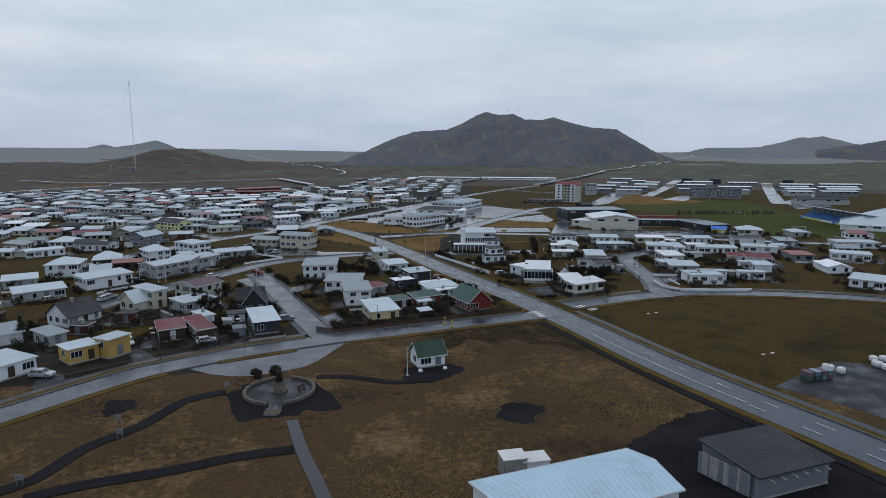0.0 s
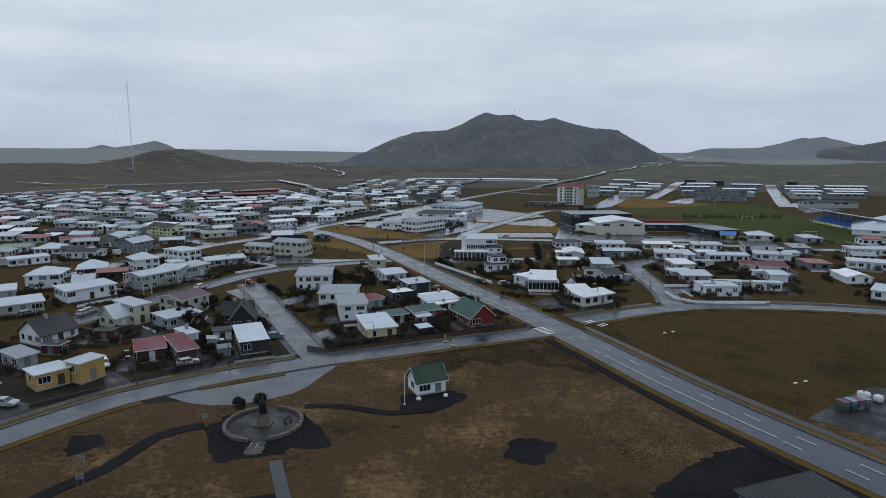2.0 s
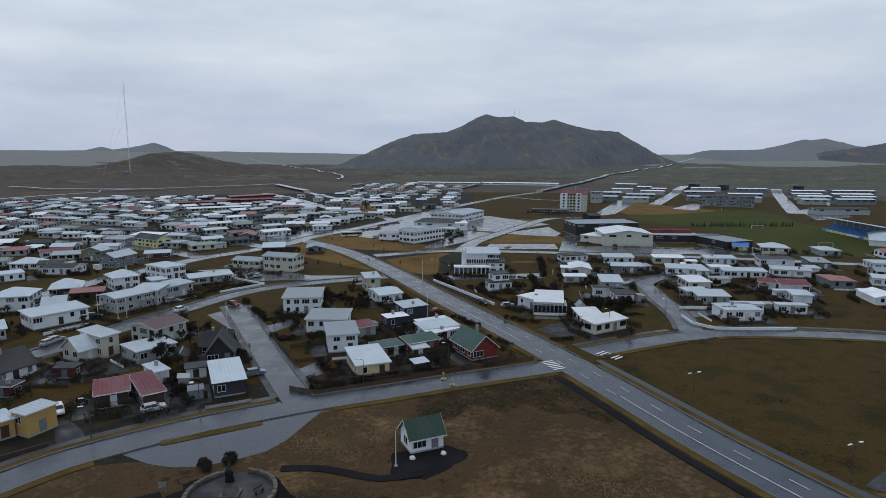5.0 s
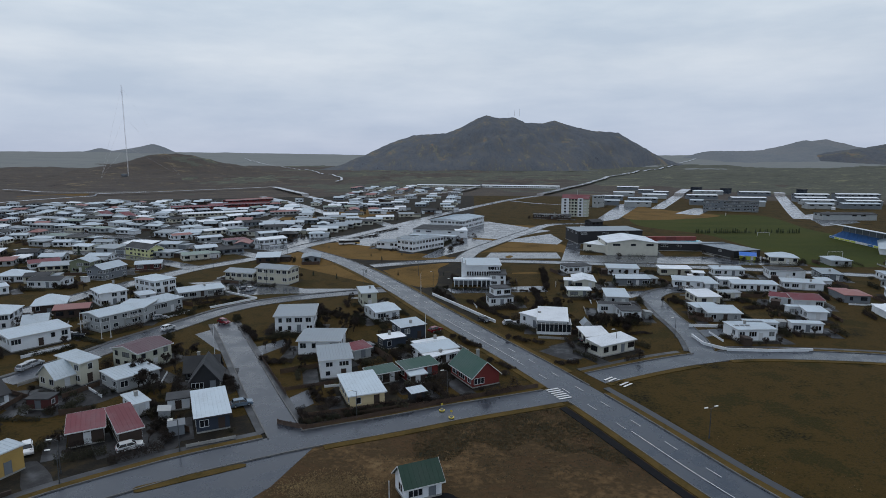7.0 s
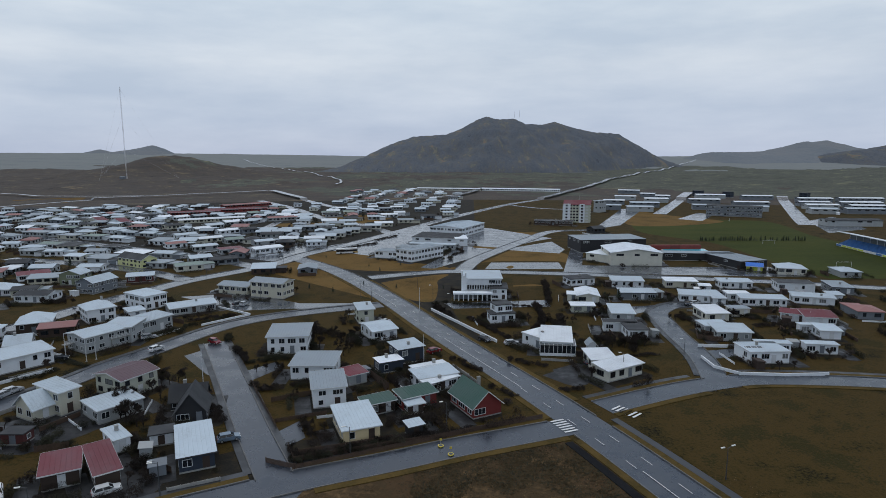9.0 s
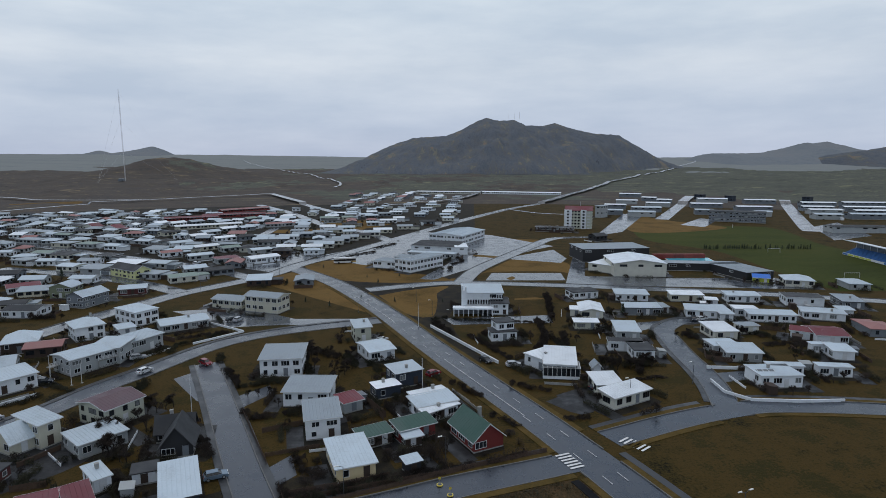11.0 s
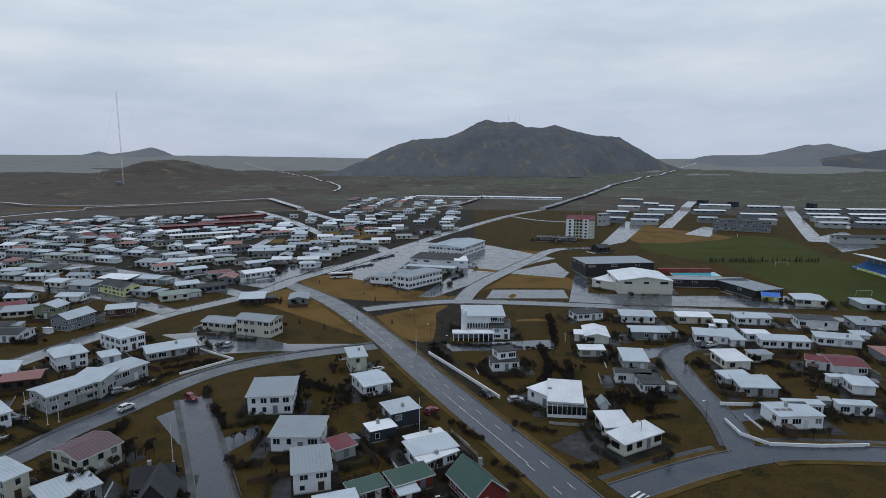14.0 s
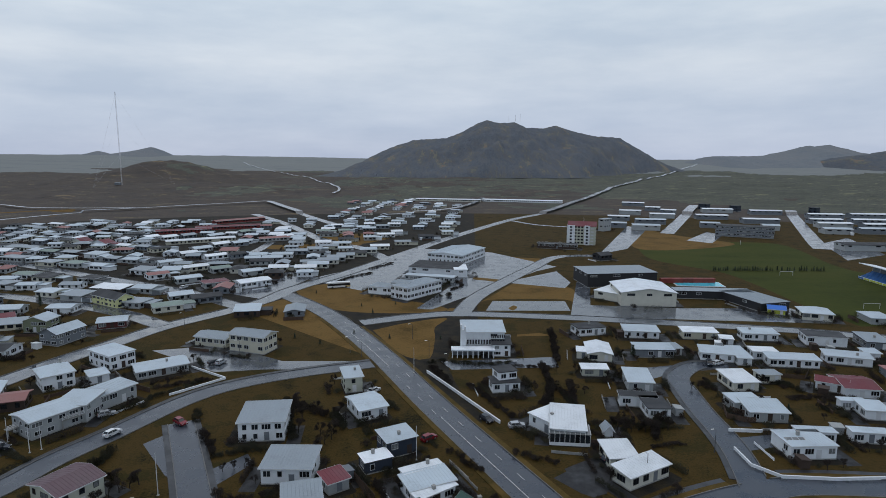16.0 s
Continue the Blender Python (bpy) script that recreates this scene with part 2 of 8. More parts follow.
# ---------------------------------------------------------------- mesh tools
class Mesher:
    """Collects vertices and faces, then makes one mesh object."""

    def __init__(self):
        self.v, self.f = [], []

    def face(self, pts):
        k = len(self.v)
        self.v += [tuple(p) for p in pts]
        self.f.append(tuple(range(k, k + len(pts))))

    def prism(self, pts, z0, z1):
        """An upright prism over a flat outline."""
        k, n = len(self.v), len(pts)
        self.v += [(p[0], p[1], z0) for p in pts] + [(p[0], p[1], z1) for p in pts]
        self.f += [tuple(range(k + n - 1, k - 1, -1)), tuple(range(k + n, k + 2 * n))]
        self.f += [(k + i, k + (i + 1) % n, k + n + (i + 1) % n, k + n + i) for i in range(n)]

    def slab(self, pts, th):
        """A sloping slab whose upper face is pts."""
        k, n = len(self.v), len(pts)
        self.v += [(p[0], p[1], p[2] - th) for p in pts] + [tuple(p) for p in pts]
        self.f += [tuple(range(k + n - 1, k - 1, -1)), tuple(range(k + n, k + 2 * n))]
        self.f += [(k + i, k + (i + 1) % n, k + n + (i + 1) % n, k + n + i) for i in range(n)]

    def box(self, x0, y0, z0, x1, y1, z1):
        self.prism([(x0, y0), (x1, y0), (x1, y1), (x0, y1)], z0, z1)

    def tube(self, a, b, r0, r1, n=6):
        a, b = Vector(a), Vector(b)
        d = (b - a).normalized()
        u = d.orthogonal().normalized()
        w = d.cross(u)
        k = len(self.v)
        for c, r in ((a, r0), (b, r1)):
            self.v += [tuple(c + r * (math.cos(2 * math.pi * i / n) * u + math.sin(2 * math.pi * i / n) * w)) for i in range(n)]
        self.f += [(k + i, k + (i + 1) % n, k + n + (i + 1) % n, k + n + i) for i in range(n)]
        self.f += [tuple(range(k + n - 1, k - 1, -1)), tuple(range(k + n, k + 2 * n))]

    def weld(self):
        """Joins vertices that share a place, so that the pieces hold together."""
        seen, remap, verts = {}, [], []
        for p in self.v:
            k = (round(p[0], 3), round(p[1], 3), round(p[2], 3))
            if k not in seen:
                seen[k] = len(verts)
                verts.append(p)
            remap.append(seen[k])
        self.v = verts
        self.f = [g for g in (tuple(dict.fromkeys(remap[i] for i in f)) for f in self.f) if len(g) > 2]
        return self

    def sheet(self, a, b, c, e, th, ribs):
        """A roof slope with its corners a, b, c, e and raised ribs that run up the slope, in one skin."""
        a, b, c, e = Vector(a), Vector(b), Vector(c), Vector(e)
        cuts = [(0.0, 0.0)]
        n = max(1, int((b - a).length / 0.7)) if ribs else 1
        for i in range(1, n):
            u, g = i / n, 0.035 / max(1.0, (b - a).length)
            cuts += [(u - g, 0.0), (u - g * 0.6, 0.04), (u + g * 0.6, 0.04), (u + g, 0.0)]
        cuts.append((1.0, 0.0))
        k = len(self.v)
        for u, up in cuts:
            s, t = a.lerp(b, u), e.lerp(c, u)
            lift, drop = Vector((0, 0, up)), Vector((0, 0, th))
            self.v += [tuple(s - drop), tuple(s + lift), tuple(t + lift), tuple(t - drop)]
        for i in range(len(cuts) - 1):
            p, q = k + 4 * i, k + 4 * i + 4
            self.f += [(p + j, q + j, q + j + 1, p + j + 1) for j in range(3)] + [(p + 3, q + 3, q, p)]
        z = k + 4 * (len(cuts) - 1)
        self.f += [(k, k + 1, k + 2, k + 3), (z + 3, z + 2, z + 1, z)]

    def data(self, name, mat, smooth=False):
        me = bpy.data.meshes.new(name)
        me.from_pydata(self.v, [], self.f)
        me.materials.append(MATS[mat])
        if smooth:
            me.polygons.foreach_set("use_smooth", [True] * len(me.polygons))
        me.update()
        return me

    def thing(self, name, mat, parent=None, m=None, smooth=False):
        ob = new(name, self.data(name, mat, smooth))
        if parent is not None:
            ob.parent = parent
        if m is not None:
            ob.matrix_basis = m
        return ob


def share(name, me, parent, m):
    ob = new(name, me)
    ob.parent = parent
    ob.matrix_basis = m
    return ob


def root(name, m, label, category, group=""):
    ob = new(name)
    ob.empty_display_size = 0.5
    ob.matrix_basis = m
    return tagged(ob, label, category, group)


# ---------------------------------------------------------------- land
def smooth01(a, b, x):
    t = min(1.0, max(0.0, (x - a) / (b - a)))
    return t * t * (3 - 2 * t)


HIGHWAYS = [[(70.8, 723.1), (119.4, 799.5), (146.0, 853.0), (258.6, 1118.0), (450.6, 1558.7), (828.9, 2321.9), (1235.8, 3103.4), (1559.6, 3651.8)],
            [(-192.6, 1148.6), (-214.2, 1332.6), (-294.2, 1593.0), (-509.8, 2153.0), (-1085.8, 3370.2)],
            [(-251.7, 955.6), (-298.7, 915.3), (-383.8, 837.0), (-497.0, 837.0), (-612.4, 896.6)]]


def off_highway(x, y):
    """Distance to the nearest road over the moor."""
    best = 1e9
    for line in HIGHWAYS:
        for (ax, ay), (bx, by) in zip(line[:-1], line[1:]):
            dx, dy = bx - ax, by - ay
            t = min(1.0, max(0.0, ((x - ax) * dx + (y - ay) * dy) / (dx * dx + dy * dy)))
            best = min(best, math.hypot(x - ax - t * dx, y - ay - t * dy))
    return best


def land_height(x, y, fine=False):
    """Flat under the town, gently rising moor with lava hummocks behind it."""
    r = math.hypot(x, y)
    rise = (46 + 26 * smooth01(0, 2200, -x)) * smooth01(2300, 4700, r)
    rough = smooth01(800, 1400, r) * (4.0 * noise.noise((x / 160, y / 160, 0.3)) + 2.0 * noise.noise((x / 50, y / 50, 4.1)))
    knoll = 52 * math.exp(-(((x + 775) / 190) ** 2 + ((y - 1790) / 190) ** 2)) * (1 + 0.15 * noise.noise((x / 70, y / 70, 8.2)))
    z = rise + rough + max(0.0, knoll - 1.0)
    if fine:
        lump = noise.noise((x / 30, y / 30, 2.7)) + 0.6 * noise.noise((x / 13, y / 13, 6.3))
        z += 3.2 * lump * smooth01(880, 1150, r) * (1 - smooth01(2600, 3300, r)) * smooth01(20, 75, off_highway(x, y))
    return z


def make_ground():
    mb = Mesher()
    rings = [0, 60, 120, 200, 300, 420, 560, 700, 800, 880] + [880 + 18 * i for i in range(1, 60)] + [1942 + 40 * i for i in range(1, 32)] + [3300, 3600, 3900, 4200, 4450, 4650, 4750]
    turn = [radians(45 + 0.3 * i) for i in range(300)] + [radians(135 + 3 * i) for i in range(90)]
    n = len(turn)
    for r in rings[1:]:
        for a in turn:
            x, y = r * math.cos(a), r * math.sin(a)
            mb.v.append((x, y, land_height(x, y, 880 < r < 3300 and y > 0.69 * r)))
    mb.v.append((0, 0, 0))
    c = len(mb.v) - 1
    parts = [Mesher(), Mesher(), Mesher(), Mesher(), Mesher()]
    for q in parts:
        q.v = mb.v
    parts[3].f = [(c, i, (i + 1) % n) for i in range(n)]
    for k in range(len(rings) - 2):
        r = rings[k + 1]
        for i in range(n):
            a = turn[i]
            x, y = r * math.cos(a), r * math.sin(a)
            # beyond a ragged distance the plain with painted-on haze begins
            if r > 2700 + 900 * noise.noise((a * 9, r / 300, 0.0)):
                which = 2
            elif r < 790:
                which = 4 if x > 0.05 * y and y > 0 else 3
            else:
                green = 0.0011 * (x + 250) + 0.00028 * (r - 1500) + 0.9 * noise.noise((x / 190, y / 190, 5.5)) + 0.5 * noise.noise((x / 45, y / 45, 1.5))
                which = 1 if r > 800 and green > 0.12 else 0
            parts[which].f.append((k * n + i, (k + 1) * n + i, (k + 1) * n + (i + 1) % n, k * n + (i + 1) % n))
    for q, name, mat, label, cat in zip(parts, ("ground", "ground", "backdrop", "ground", "ground"), ("moor", "moss_moor", "far_plain_haze", "yard_soil", "lawn"),
                                        ("dark brown lava moorland under an overcast sky", "grey-green mossy lava moorland with dark hollows", "grey-green plain towards the horizon, paler and glowing for haze", "dark damp soil between the houses", "brownish green rough grass round the town"), ("ground", "ground", "plain", "ground", "ground")):
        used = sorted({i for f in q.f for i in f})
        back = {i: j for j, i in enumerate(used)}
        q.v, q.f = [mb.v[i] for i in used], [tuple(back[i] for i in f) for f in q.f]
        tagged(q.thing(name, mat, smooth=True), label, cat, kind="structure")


def hill(name, label, ridge, y0, y_ridge, y1, mat, nx=150, ny=46, rug=1.0, slant=0.0):
    """A hill with a given ridge line (x, height), whose foot lies at y0 in front and y1 behind."""
    mb = Mesher()
    xs, zs = [p[0] for p in ridge], [p[1] for p in ridge]
    for j in range(ny + 1):
        v = j / ny
        y = y0 + (y1 - y0) * v
        for i in range(nx + 1):
            x = xs[0] + (xs[-1] - xs[0]) * i / nx
            foot = y0 + slant * smooth01(300, 1000, x)
            s = max(0.0, (y - foot) / (y_ridge - foot) if y < y_ridge else (y1 - y) / (y1 - y_ridge))
            top = float(np.interp(x, xs, zs))
            gully = 0.16 * noise.noise((x / 95, y / 260, 1.7)) + 0.07 * noise.noise((x / 34, y / 90, 5.1)) + 0.10 * noise.noise((x / 260, y / 260, 3.3))
            prof = max(0.0, min(1.0, s)) ** 0.72
            h = top * min(1.0, max(0.0, prof + rug * gully * min(1, 3 * s) * (1 - prof) * 1.8))
            h += 3 * noise.noise((x / 22, y / 22, 9.0)) * min(1.0, 4 * s) * min(1, top / 40)
            mb.v.append((x, y, max(-1.5, h - 1.5)))
    for j in range(ny):
        mb.f += [(j * (nx + 1) + i, j * (nx + 1) + i + 1, (j + 1) * (nx + 1) + i + 1, (j + 1) * (nx + 1) + i) for i in range(nx)]
    ob = mb.thing(name, mat, smooth=True)
    tagged(ob, label, "hill", kind="structure")


make_ground()
hill("hill", "dark broad volcanic hill with a rounded double summit",
     [(-440, 0), (-390, 27), (-322, 70), (-241, 108), (-133, 143), (16, 152), (84, 178), (152, 216), (200, 234), (260, 219), (328, 225), (382, 200), (463, 197), (517, 209), (585, 188), (693, 163), (815, 155), (856, 130), (937, 84), (1010, 44), (1055, 14), (1100, 0)], 2000, 2900, 3900, "rock", 320, 130, 1.3, 620)
hill("backdrop", "low hill ridge on the far skyline with a haze glow", [(1300, 0), (1382, 34), (1444, 72), (1617, 72), (1757, 77), (1836, 92), (1946, 129), (2000, 126), (2071, 135), (2133, 110), (2180, 72), (2300, 50), (2450, 0)], 2750, 3350, 4000, "far_rock_haze", 130, 42)
hill("hill", "dark low hill at the edge of the moor", [(1740, 0), (1810, 60), (1872, 80), (1950, 85), (2050, 106), (2134, 112), (2395, 90), (2656, 0)], 2350, 2800, 3500, "rock", 110, 42)
hill("backdrop", "distant pointed hill on the skyline, tinted bluish by a haze glow", [(-2420, 0), (-2337, 66), (-2225, 100), (-2150, 81), (-2000, 100), (-1880, 126), (-1813, 104), (-1738, 66), (-1500, 52), (-1100, 50), (-900, 0)], 3500, 4000, 4400, "far_rock_haze", 110, 30, 0.6)

# ---------------------------------------------------------------- roads and surfaces
ROADS = []
LAYER = [0.045]
BARE = []
PATHS = []


def resample(pts, step):
    """A smooth line (Catmull-Rom) through the points, sampled at even steps."""
    p = [Vector((*q, 0)) for q in pts]
    p = [2 * p[0] - p[1]] + p + [2 * p[-1] - p[-2]]
    line = []
    for i in range(1, len(p) - 2):
        n = max(2, int((p[i + 1] - p[i]).length / step))
        for k in range(n):
            t = k / n
            line.append(0.5 * (2 * p[i] + (p[i + 1] - p[i - 1]) * t + (2 * p[i - 1] - 5 * p[i] + 4 * p[i + 1] - p[i + 2]) * t * t + (3 * p[i] - p[i - 1] - 3 * p[i + 1] + p[i + 2]) * t ** 3))
    line.append(p[-2])
    return line


def sides(line):
    out = []
    for i, c in enumerate(line):
        d = (line[min(i + 1, len(line) - 1)] - line[max(i - 1, 0)]).normalized()
        out.append(Vector((-d.y, d.x, 0)))
    return out


def near_road(x, y, slack=0.0, but=None):
    for k, (line, half, pad) in enumerate(ROADS):
        if k == but:
            continue
        if not (pad[0] - slack < x < pad[1] + slack and pad[2] - slack < y < pad[3] + slack):
            continue
        lim = (half + slack) ** 2
        if any((c.x - x) ** 2 + (c.y - y) ** 2 < lim for c in line):
            return True
    return False


def road(name, width, pts, mark=0, kind=""):
    line = resample(pts, 2.5 if width < 11 and abs(pts[0][1]) < 700 else 4)
    xs, ys = [c.x for c in line], [c.y for c in line]
    if not kind:
        ROADS.append((line, width / 2, (min(xs) - width, max(xs) + width, min(ys) - width, max(ys) + width)))
    if kind:
        PATHS.append((line, width / 2))
    LAYER[0] += 0.004
    z = LAYER[0]
    nor = sides(line)
    mb = Mesher()
    for c, s in zip(line, nor):
        zz = z + (land_height(c.x, c.y) + 2.6 if c.y > 800 else 0)
        mb.v += [(*(c + s * width / 2).xy, zz), (*(c - s * width / 2).xy, zz)]
    mb.f += [(2 * i, 2 * i + 1, 2 * i + 3, 2 * i + 2) for i in range(len(line) - 1)]
    # far streets take the paler asphalt with sky reflection put into its colour
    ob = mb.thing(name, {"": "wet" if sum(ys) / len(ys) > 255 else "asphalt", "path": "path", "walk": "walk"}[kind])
    tagged(ob, {"": "wet grey asphalt street with worn edges", "path": "narrow black gravel footpath through grass", "walk": "grey paved footpath beside the grass"}[kind], {"": "road"}.get(kind, "path"), kind="structure")
    return ob


def kerbs():
    for k, (line, half, pad) in enumerate(ROADS):
        nor = sides(line)
        for sgn in (1, -1):
            mb = Mesher()
            for i in range(len(line) - 1):
                a, b = line[i], line[i + 1]
                if a.y > 480 or abs(a.x) > 330:
                    continue
                a0, b0 = a + nor[i] * sgn * half, b + nor[i + 1] * sgn * half
                a1, b1 = a + nor[i] * sgn * (half + 0.18), b + nor[i + 1] * sgn * (half + 0.18)
                mid = (a1 + b1) / 2
                if near_road(mid.x, mid.y, 0.4, k):
                    continue
                q = [a0, b0, b1, a1] if sgn < 0 else [a1, b1, b0, a0]
                mb.prism([p.xy for p in q], 0.0, LAYER[0] + 0.10)
            if mb.f:
                tagged(mb.thing("kerb", "kerb"), "pale concrete kerb along the street", "kerb", kind="structure")


PATCH_Z = {"lawn": 0.018, "ochre": 0.014, "turf": 0.016, "grass": 0.02, "gravel": 0.026, "dark": 0.034, "asphalt": 0.038, "field": 0.008, "straw_patch": 0.012}
PATCH_LABEL = {"lawn": "brownish green mown grass", "ochre": "ochre winter lawn", "turf": "green grass sports pitch", "grass": "narrow grass island with kerbs", "gravel": "black volcanic gravel", "dark": "dark wet driveway", "asphalt": "wet grey asphalt yard", "field": "rough brown winter grass field", "straw_patch": "pale straw-coloured dead grass"}


def patch(name, mat, pts, z=None):
    PATCH_Z[mat] += 0.0007
    top = z if z is not None else PATCH_Z[mat]
    soft = resample(list(pts) + [pts[0]], 0.8 if mat == "gravel" else 3.0)[:-1] if mat != "asphalt" else [Vector((*p, 0)) for p in pts]
    out = []
    for c in soft:
        j = 1.1 if mat in ("gravel", "field", "straw_patch") else 0.0
        out.append((c.x + j * noise.noise((c.x / 2, c.y / 2, 0)), c.y + j * noise.noise((c.x / 2, c.y / 2, 7))))
    area = sum(out[i - 1][0] * out[i][1] - out[i][0] * out[i - 1][1] for i in range(len(out)))
    if area < 0:
        out.reverse()
    if mat in ("gravel", "asphalt", "dark"):
        BARE.append(out)
    mb = Mesher()
    if z is not None:
        mb.prism(out, 0.0, z)
    else:
        mb.face([(x, y, top) for x, y in out])
    # far yards likewise get the asphalt whose colour carries the reflected sky
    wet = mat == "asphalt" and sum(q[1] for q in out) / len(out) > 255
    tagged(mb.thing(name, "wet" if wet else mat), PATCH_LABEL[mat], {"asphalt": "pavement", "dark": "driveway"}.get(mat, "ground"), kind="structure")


road('road', 9.0, [(69.0, 86.0), (63.4, 99.8), (58.4, 110.6), (51.6, 124.0), (43.3, 141.7), (37.4, 156.9), (31.4, 172.4), (22.1, 194.1), (11.5, 216.6), (-3.1, 247.9), (-18.9, 283.4), (-34.6, 315.0), (-49.0, 340.0), (-62.8, 358.9), (-76.4, 376.0)], mark=1)
road('road', 9, [(-136.1, 234.3), (-131.3, 259.4), (-125.2, 279.3), (-118.2, 297.4), (-109.8, 319.1), (-93.6, 342.6), (-82.4, 363.2), (-75.3, 388.7), (-55.8, 428.9), (-34.3, 481.1), (-13.4, 533.9), (8.6, 588.0), (70.8, 723.1), (119.4, 799.5), (146.0, 853.0), (258.6, 1118.0), (450.6, 1558.7), (828.9, 2321.9), (1235.8, 3103.4), (1559.6, 3651.8)])
road('road', 6.8, [(-78.0, 108.0), (-68.9, 122.5), (-65.3, 128.0), (-61.6, 133.4), (-58.4, 137.2), (-54.0, 140.9), (-48.6, 144.9), (-42.4, 149.2), (-35.4, 153.0), (-24.5, 158.4), (-9.5, 164.5), (3.4, 170.2), (19.5, 176.3), (30.0, 180.6)])
road('road', 6, [(-27.0, 157.6), (-38.2, 178.9), (-52.6, 207.6), (-65.7, 233.0)])
road('road', 6.8, [(-97.0, 185.3), (-89.2, 201.9), (-85.4, 214.0), (-79.5, 226.4), (-70.3, 246.9), (-60.1, 258.5), (-43.8, 267.9), (-21.9, 276.6)])
road('road', 6.8, [(34.1, 187.6), (51.1, 196.0), (64.3, 201.1), (77.0, 203.6), (104.7, 201.1), (129.2, 194.3)])
road('road', 6.2, [(64.6, 199.8), (68.4, 215.6), (69.8, 227.6), (70.4, 240.0), (72.0, 255.1), (74.0, 266.0), (84.0, 276.0), (93.3, 274.0)])
road('road', 8, [(-32.2, 325.6), (-9.5, 336.1), (9.8, 339.8), (52.6, 334.3), (96.9, 325.6), (137.5, 316.0), (167.6, 306.3), (205.4, 294.2)])
road('road', 8, [(8.6, 339.8), (17.8, 372.4), (37.2, 412.8), (54.6, 446.6), (77.8, 487.9), (108.2, 494.9)])
road('road', 9, [(-33.5, 472.4), (-59.0, 525.5), (-93.7, 564.2), (-121.8, 618.1), (-162.5, 695.8), (-219.2, 785.5)])
road('road', 9, [(-251.7, 955.6), (-181.9, 821.6), (-136.1, 734.7), (-100.6, 670.7)])
road('road', 6, [(-472.9, 680.5), (-466.2, 717.4), (-434.5, 792.5), (-383.8, 837.0), (-298.7, 915.3), (-255.8, 955.6)])
road('road', 5, [(-612.4, 896.6), (-497.0, 837.0), (-387.9, 845.0)])
road('road', 7, [(-67.5, 785.5), (-1.7, 821.6), (36.5, 905.8), (65.3, 1048.9)])
road('road', 5, [(-192.6, 1148.6), (-214.2, 1332.6), (-294.2, 1593.0), (-509.8, 2153.0), (-1085.8, 3370.2)])
road('road', 12, [(198.9, 614.2), (339.8, 896.6)])
road('road', 12, [(426.6, 821.6), (372.0, 711.9), (302.2, 570.8), (280.8, 525.5)])
road('road', 8, [(-308.4, 481.1), (-248.8, 448.4), (-202.3, 422.3), (-158.2, 398.2), (-122.7, 377.2), (-88.4, 349.5)])
road('road', 8, [(-227.6, 376.0), (-192.0, 364.4), (-142.8, 342.6), (-110.6, 320.7)])
road('road', 7, [(-206.7, 487.9), (-164.9, 470.3), (-140.8, 474.6), (-132.5, 507.1), (-134.0, 554.7)])
road('road', 5, [(70.8, 723.1), (94.2, 680.5), (123.9, 661.3)])
road('footpath', 2.4, [(-39.2, 126.9), (-44.7, 123.2), (-47.6, 113.6), (-52.1, 106.4), (-53.8, 98.1), (-57.5, 94.2)], kind='path')
road('footpath', 2.4, [(-22.0, 106.1), (-29.4, 104.0), (-37.2, 100.2), (-46.5, 96.8), (-52.2, 93.6)], kind='path')
road('footpath', 1.7, [(-24.7, 134.2), (-18.3, 134.2), (-9.5, 131.4), (-3.3, 133.1)], kind='path')
road('footpath', 1.8, [(-24.7, 115.6), (-20.7, 105.6), (-17.2, 98.1), (-13.4, 89.6)], kind='walk')
kerbs()


def strip(k, side, gap, width, mat, z, y_to, label):
    """A band of ground along one side of a street, broken where another street crosses it."""
    line, half, pad = ROADS[k]
    nor = sides(line)
    mb = Mesher()
    for i in range(len(line) - 1):
        q = []
        for c, n in ((line[i], nor[i]), (line[i + 1], nor[i + 1])):
            q += [c + n * side * (half + gap), c + n * side * (half + gap + width)]
        mid = (q[1] + q[2]) / 2
        if mid.y > y_to or near_road(mid.x, mid.y, 1.9, k) or (k == 2 and side < 0 and -53 < mid.x < -21):
            continue
        pts = [q[0], q[2], q[3], q[1]]
        if side > 0:
            pts.reverse()
        mb.prism([v.xy for v in pts], 0.0, z)
    if mb.f:
        tagged(mb.weld().thing("verge" if mat == "grass" else "pavement", mat), label, "verge" if mat == "grass" else "pavement", kind="structure")


for k, both in ((0, (1, -1)), (2, (1, -1)), (5, (1, -1))):
    for side in both:
        strip(k, side, 0.19, 1.5, "grass", 0.150 + 0.003 * k, 330, "narrow brown grass verge beside the street")
strip(2, 1, 1.70, 1.5, "footway", 0.152, 330, "dark asphalt footway behind the verge")
strip(5, 1, 1.70, 1.4, "footway", 0.153, 330, "dark asphalt footway behind the verge")
strip(0, -1, 1.70, 1.6, "walk", 0.154, 182, "grey paved footway behind the verge")
strip(0, 1, 2.10, 1.6, "path", 0.156, 176, "dark asphalt footway behind the verge")
for k, side in ((3, -1), (3, 1), (4, 1), (6, 1)):
    strip(k, side, 0.19, 1.3, "footway", 0.150 + 0.003 * k, 330, "dark wet asphalt footway along the street")
patch('pavement', 'asphalt', [(-52.8, 139.6), (-49.0, 137.6), (-45.2, 135.6), (-41.2, 134.6), (-36.6, 134.9), (-31.6, 137.4), (-28.4, 139.6), (-26.2, 143.2), (-24.6, 148.4), (-22.4, 155.4), (-27.4, 157.4), (-36.4, 152.6), (-44.6, 147.4)])
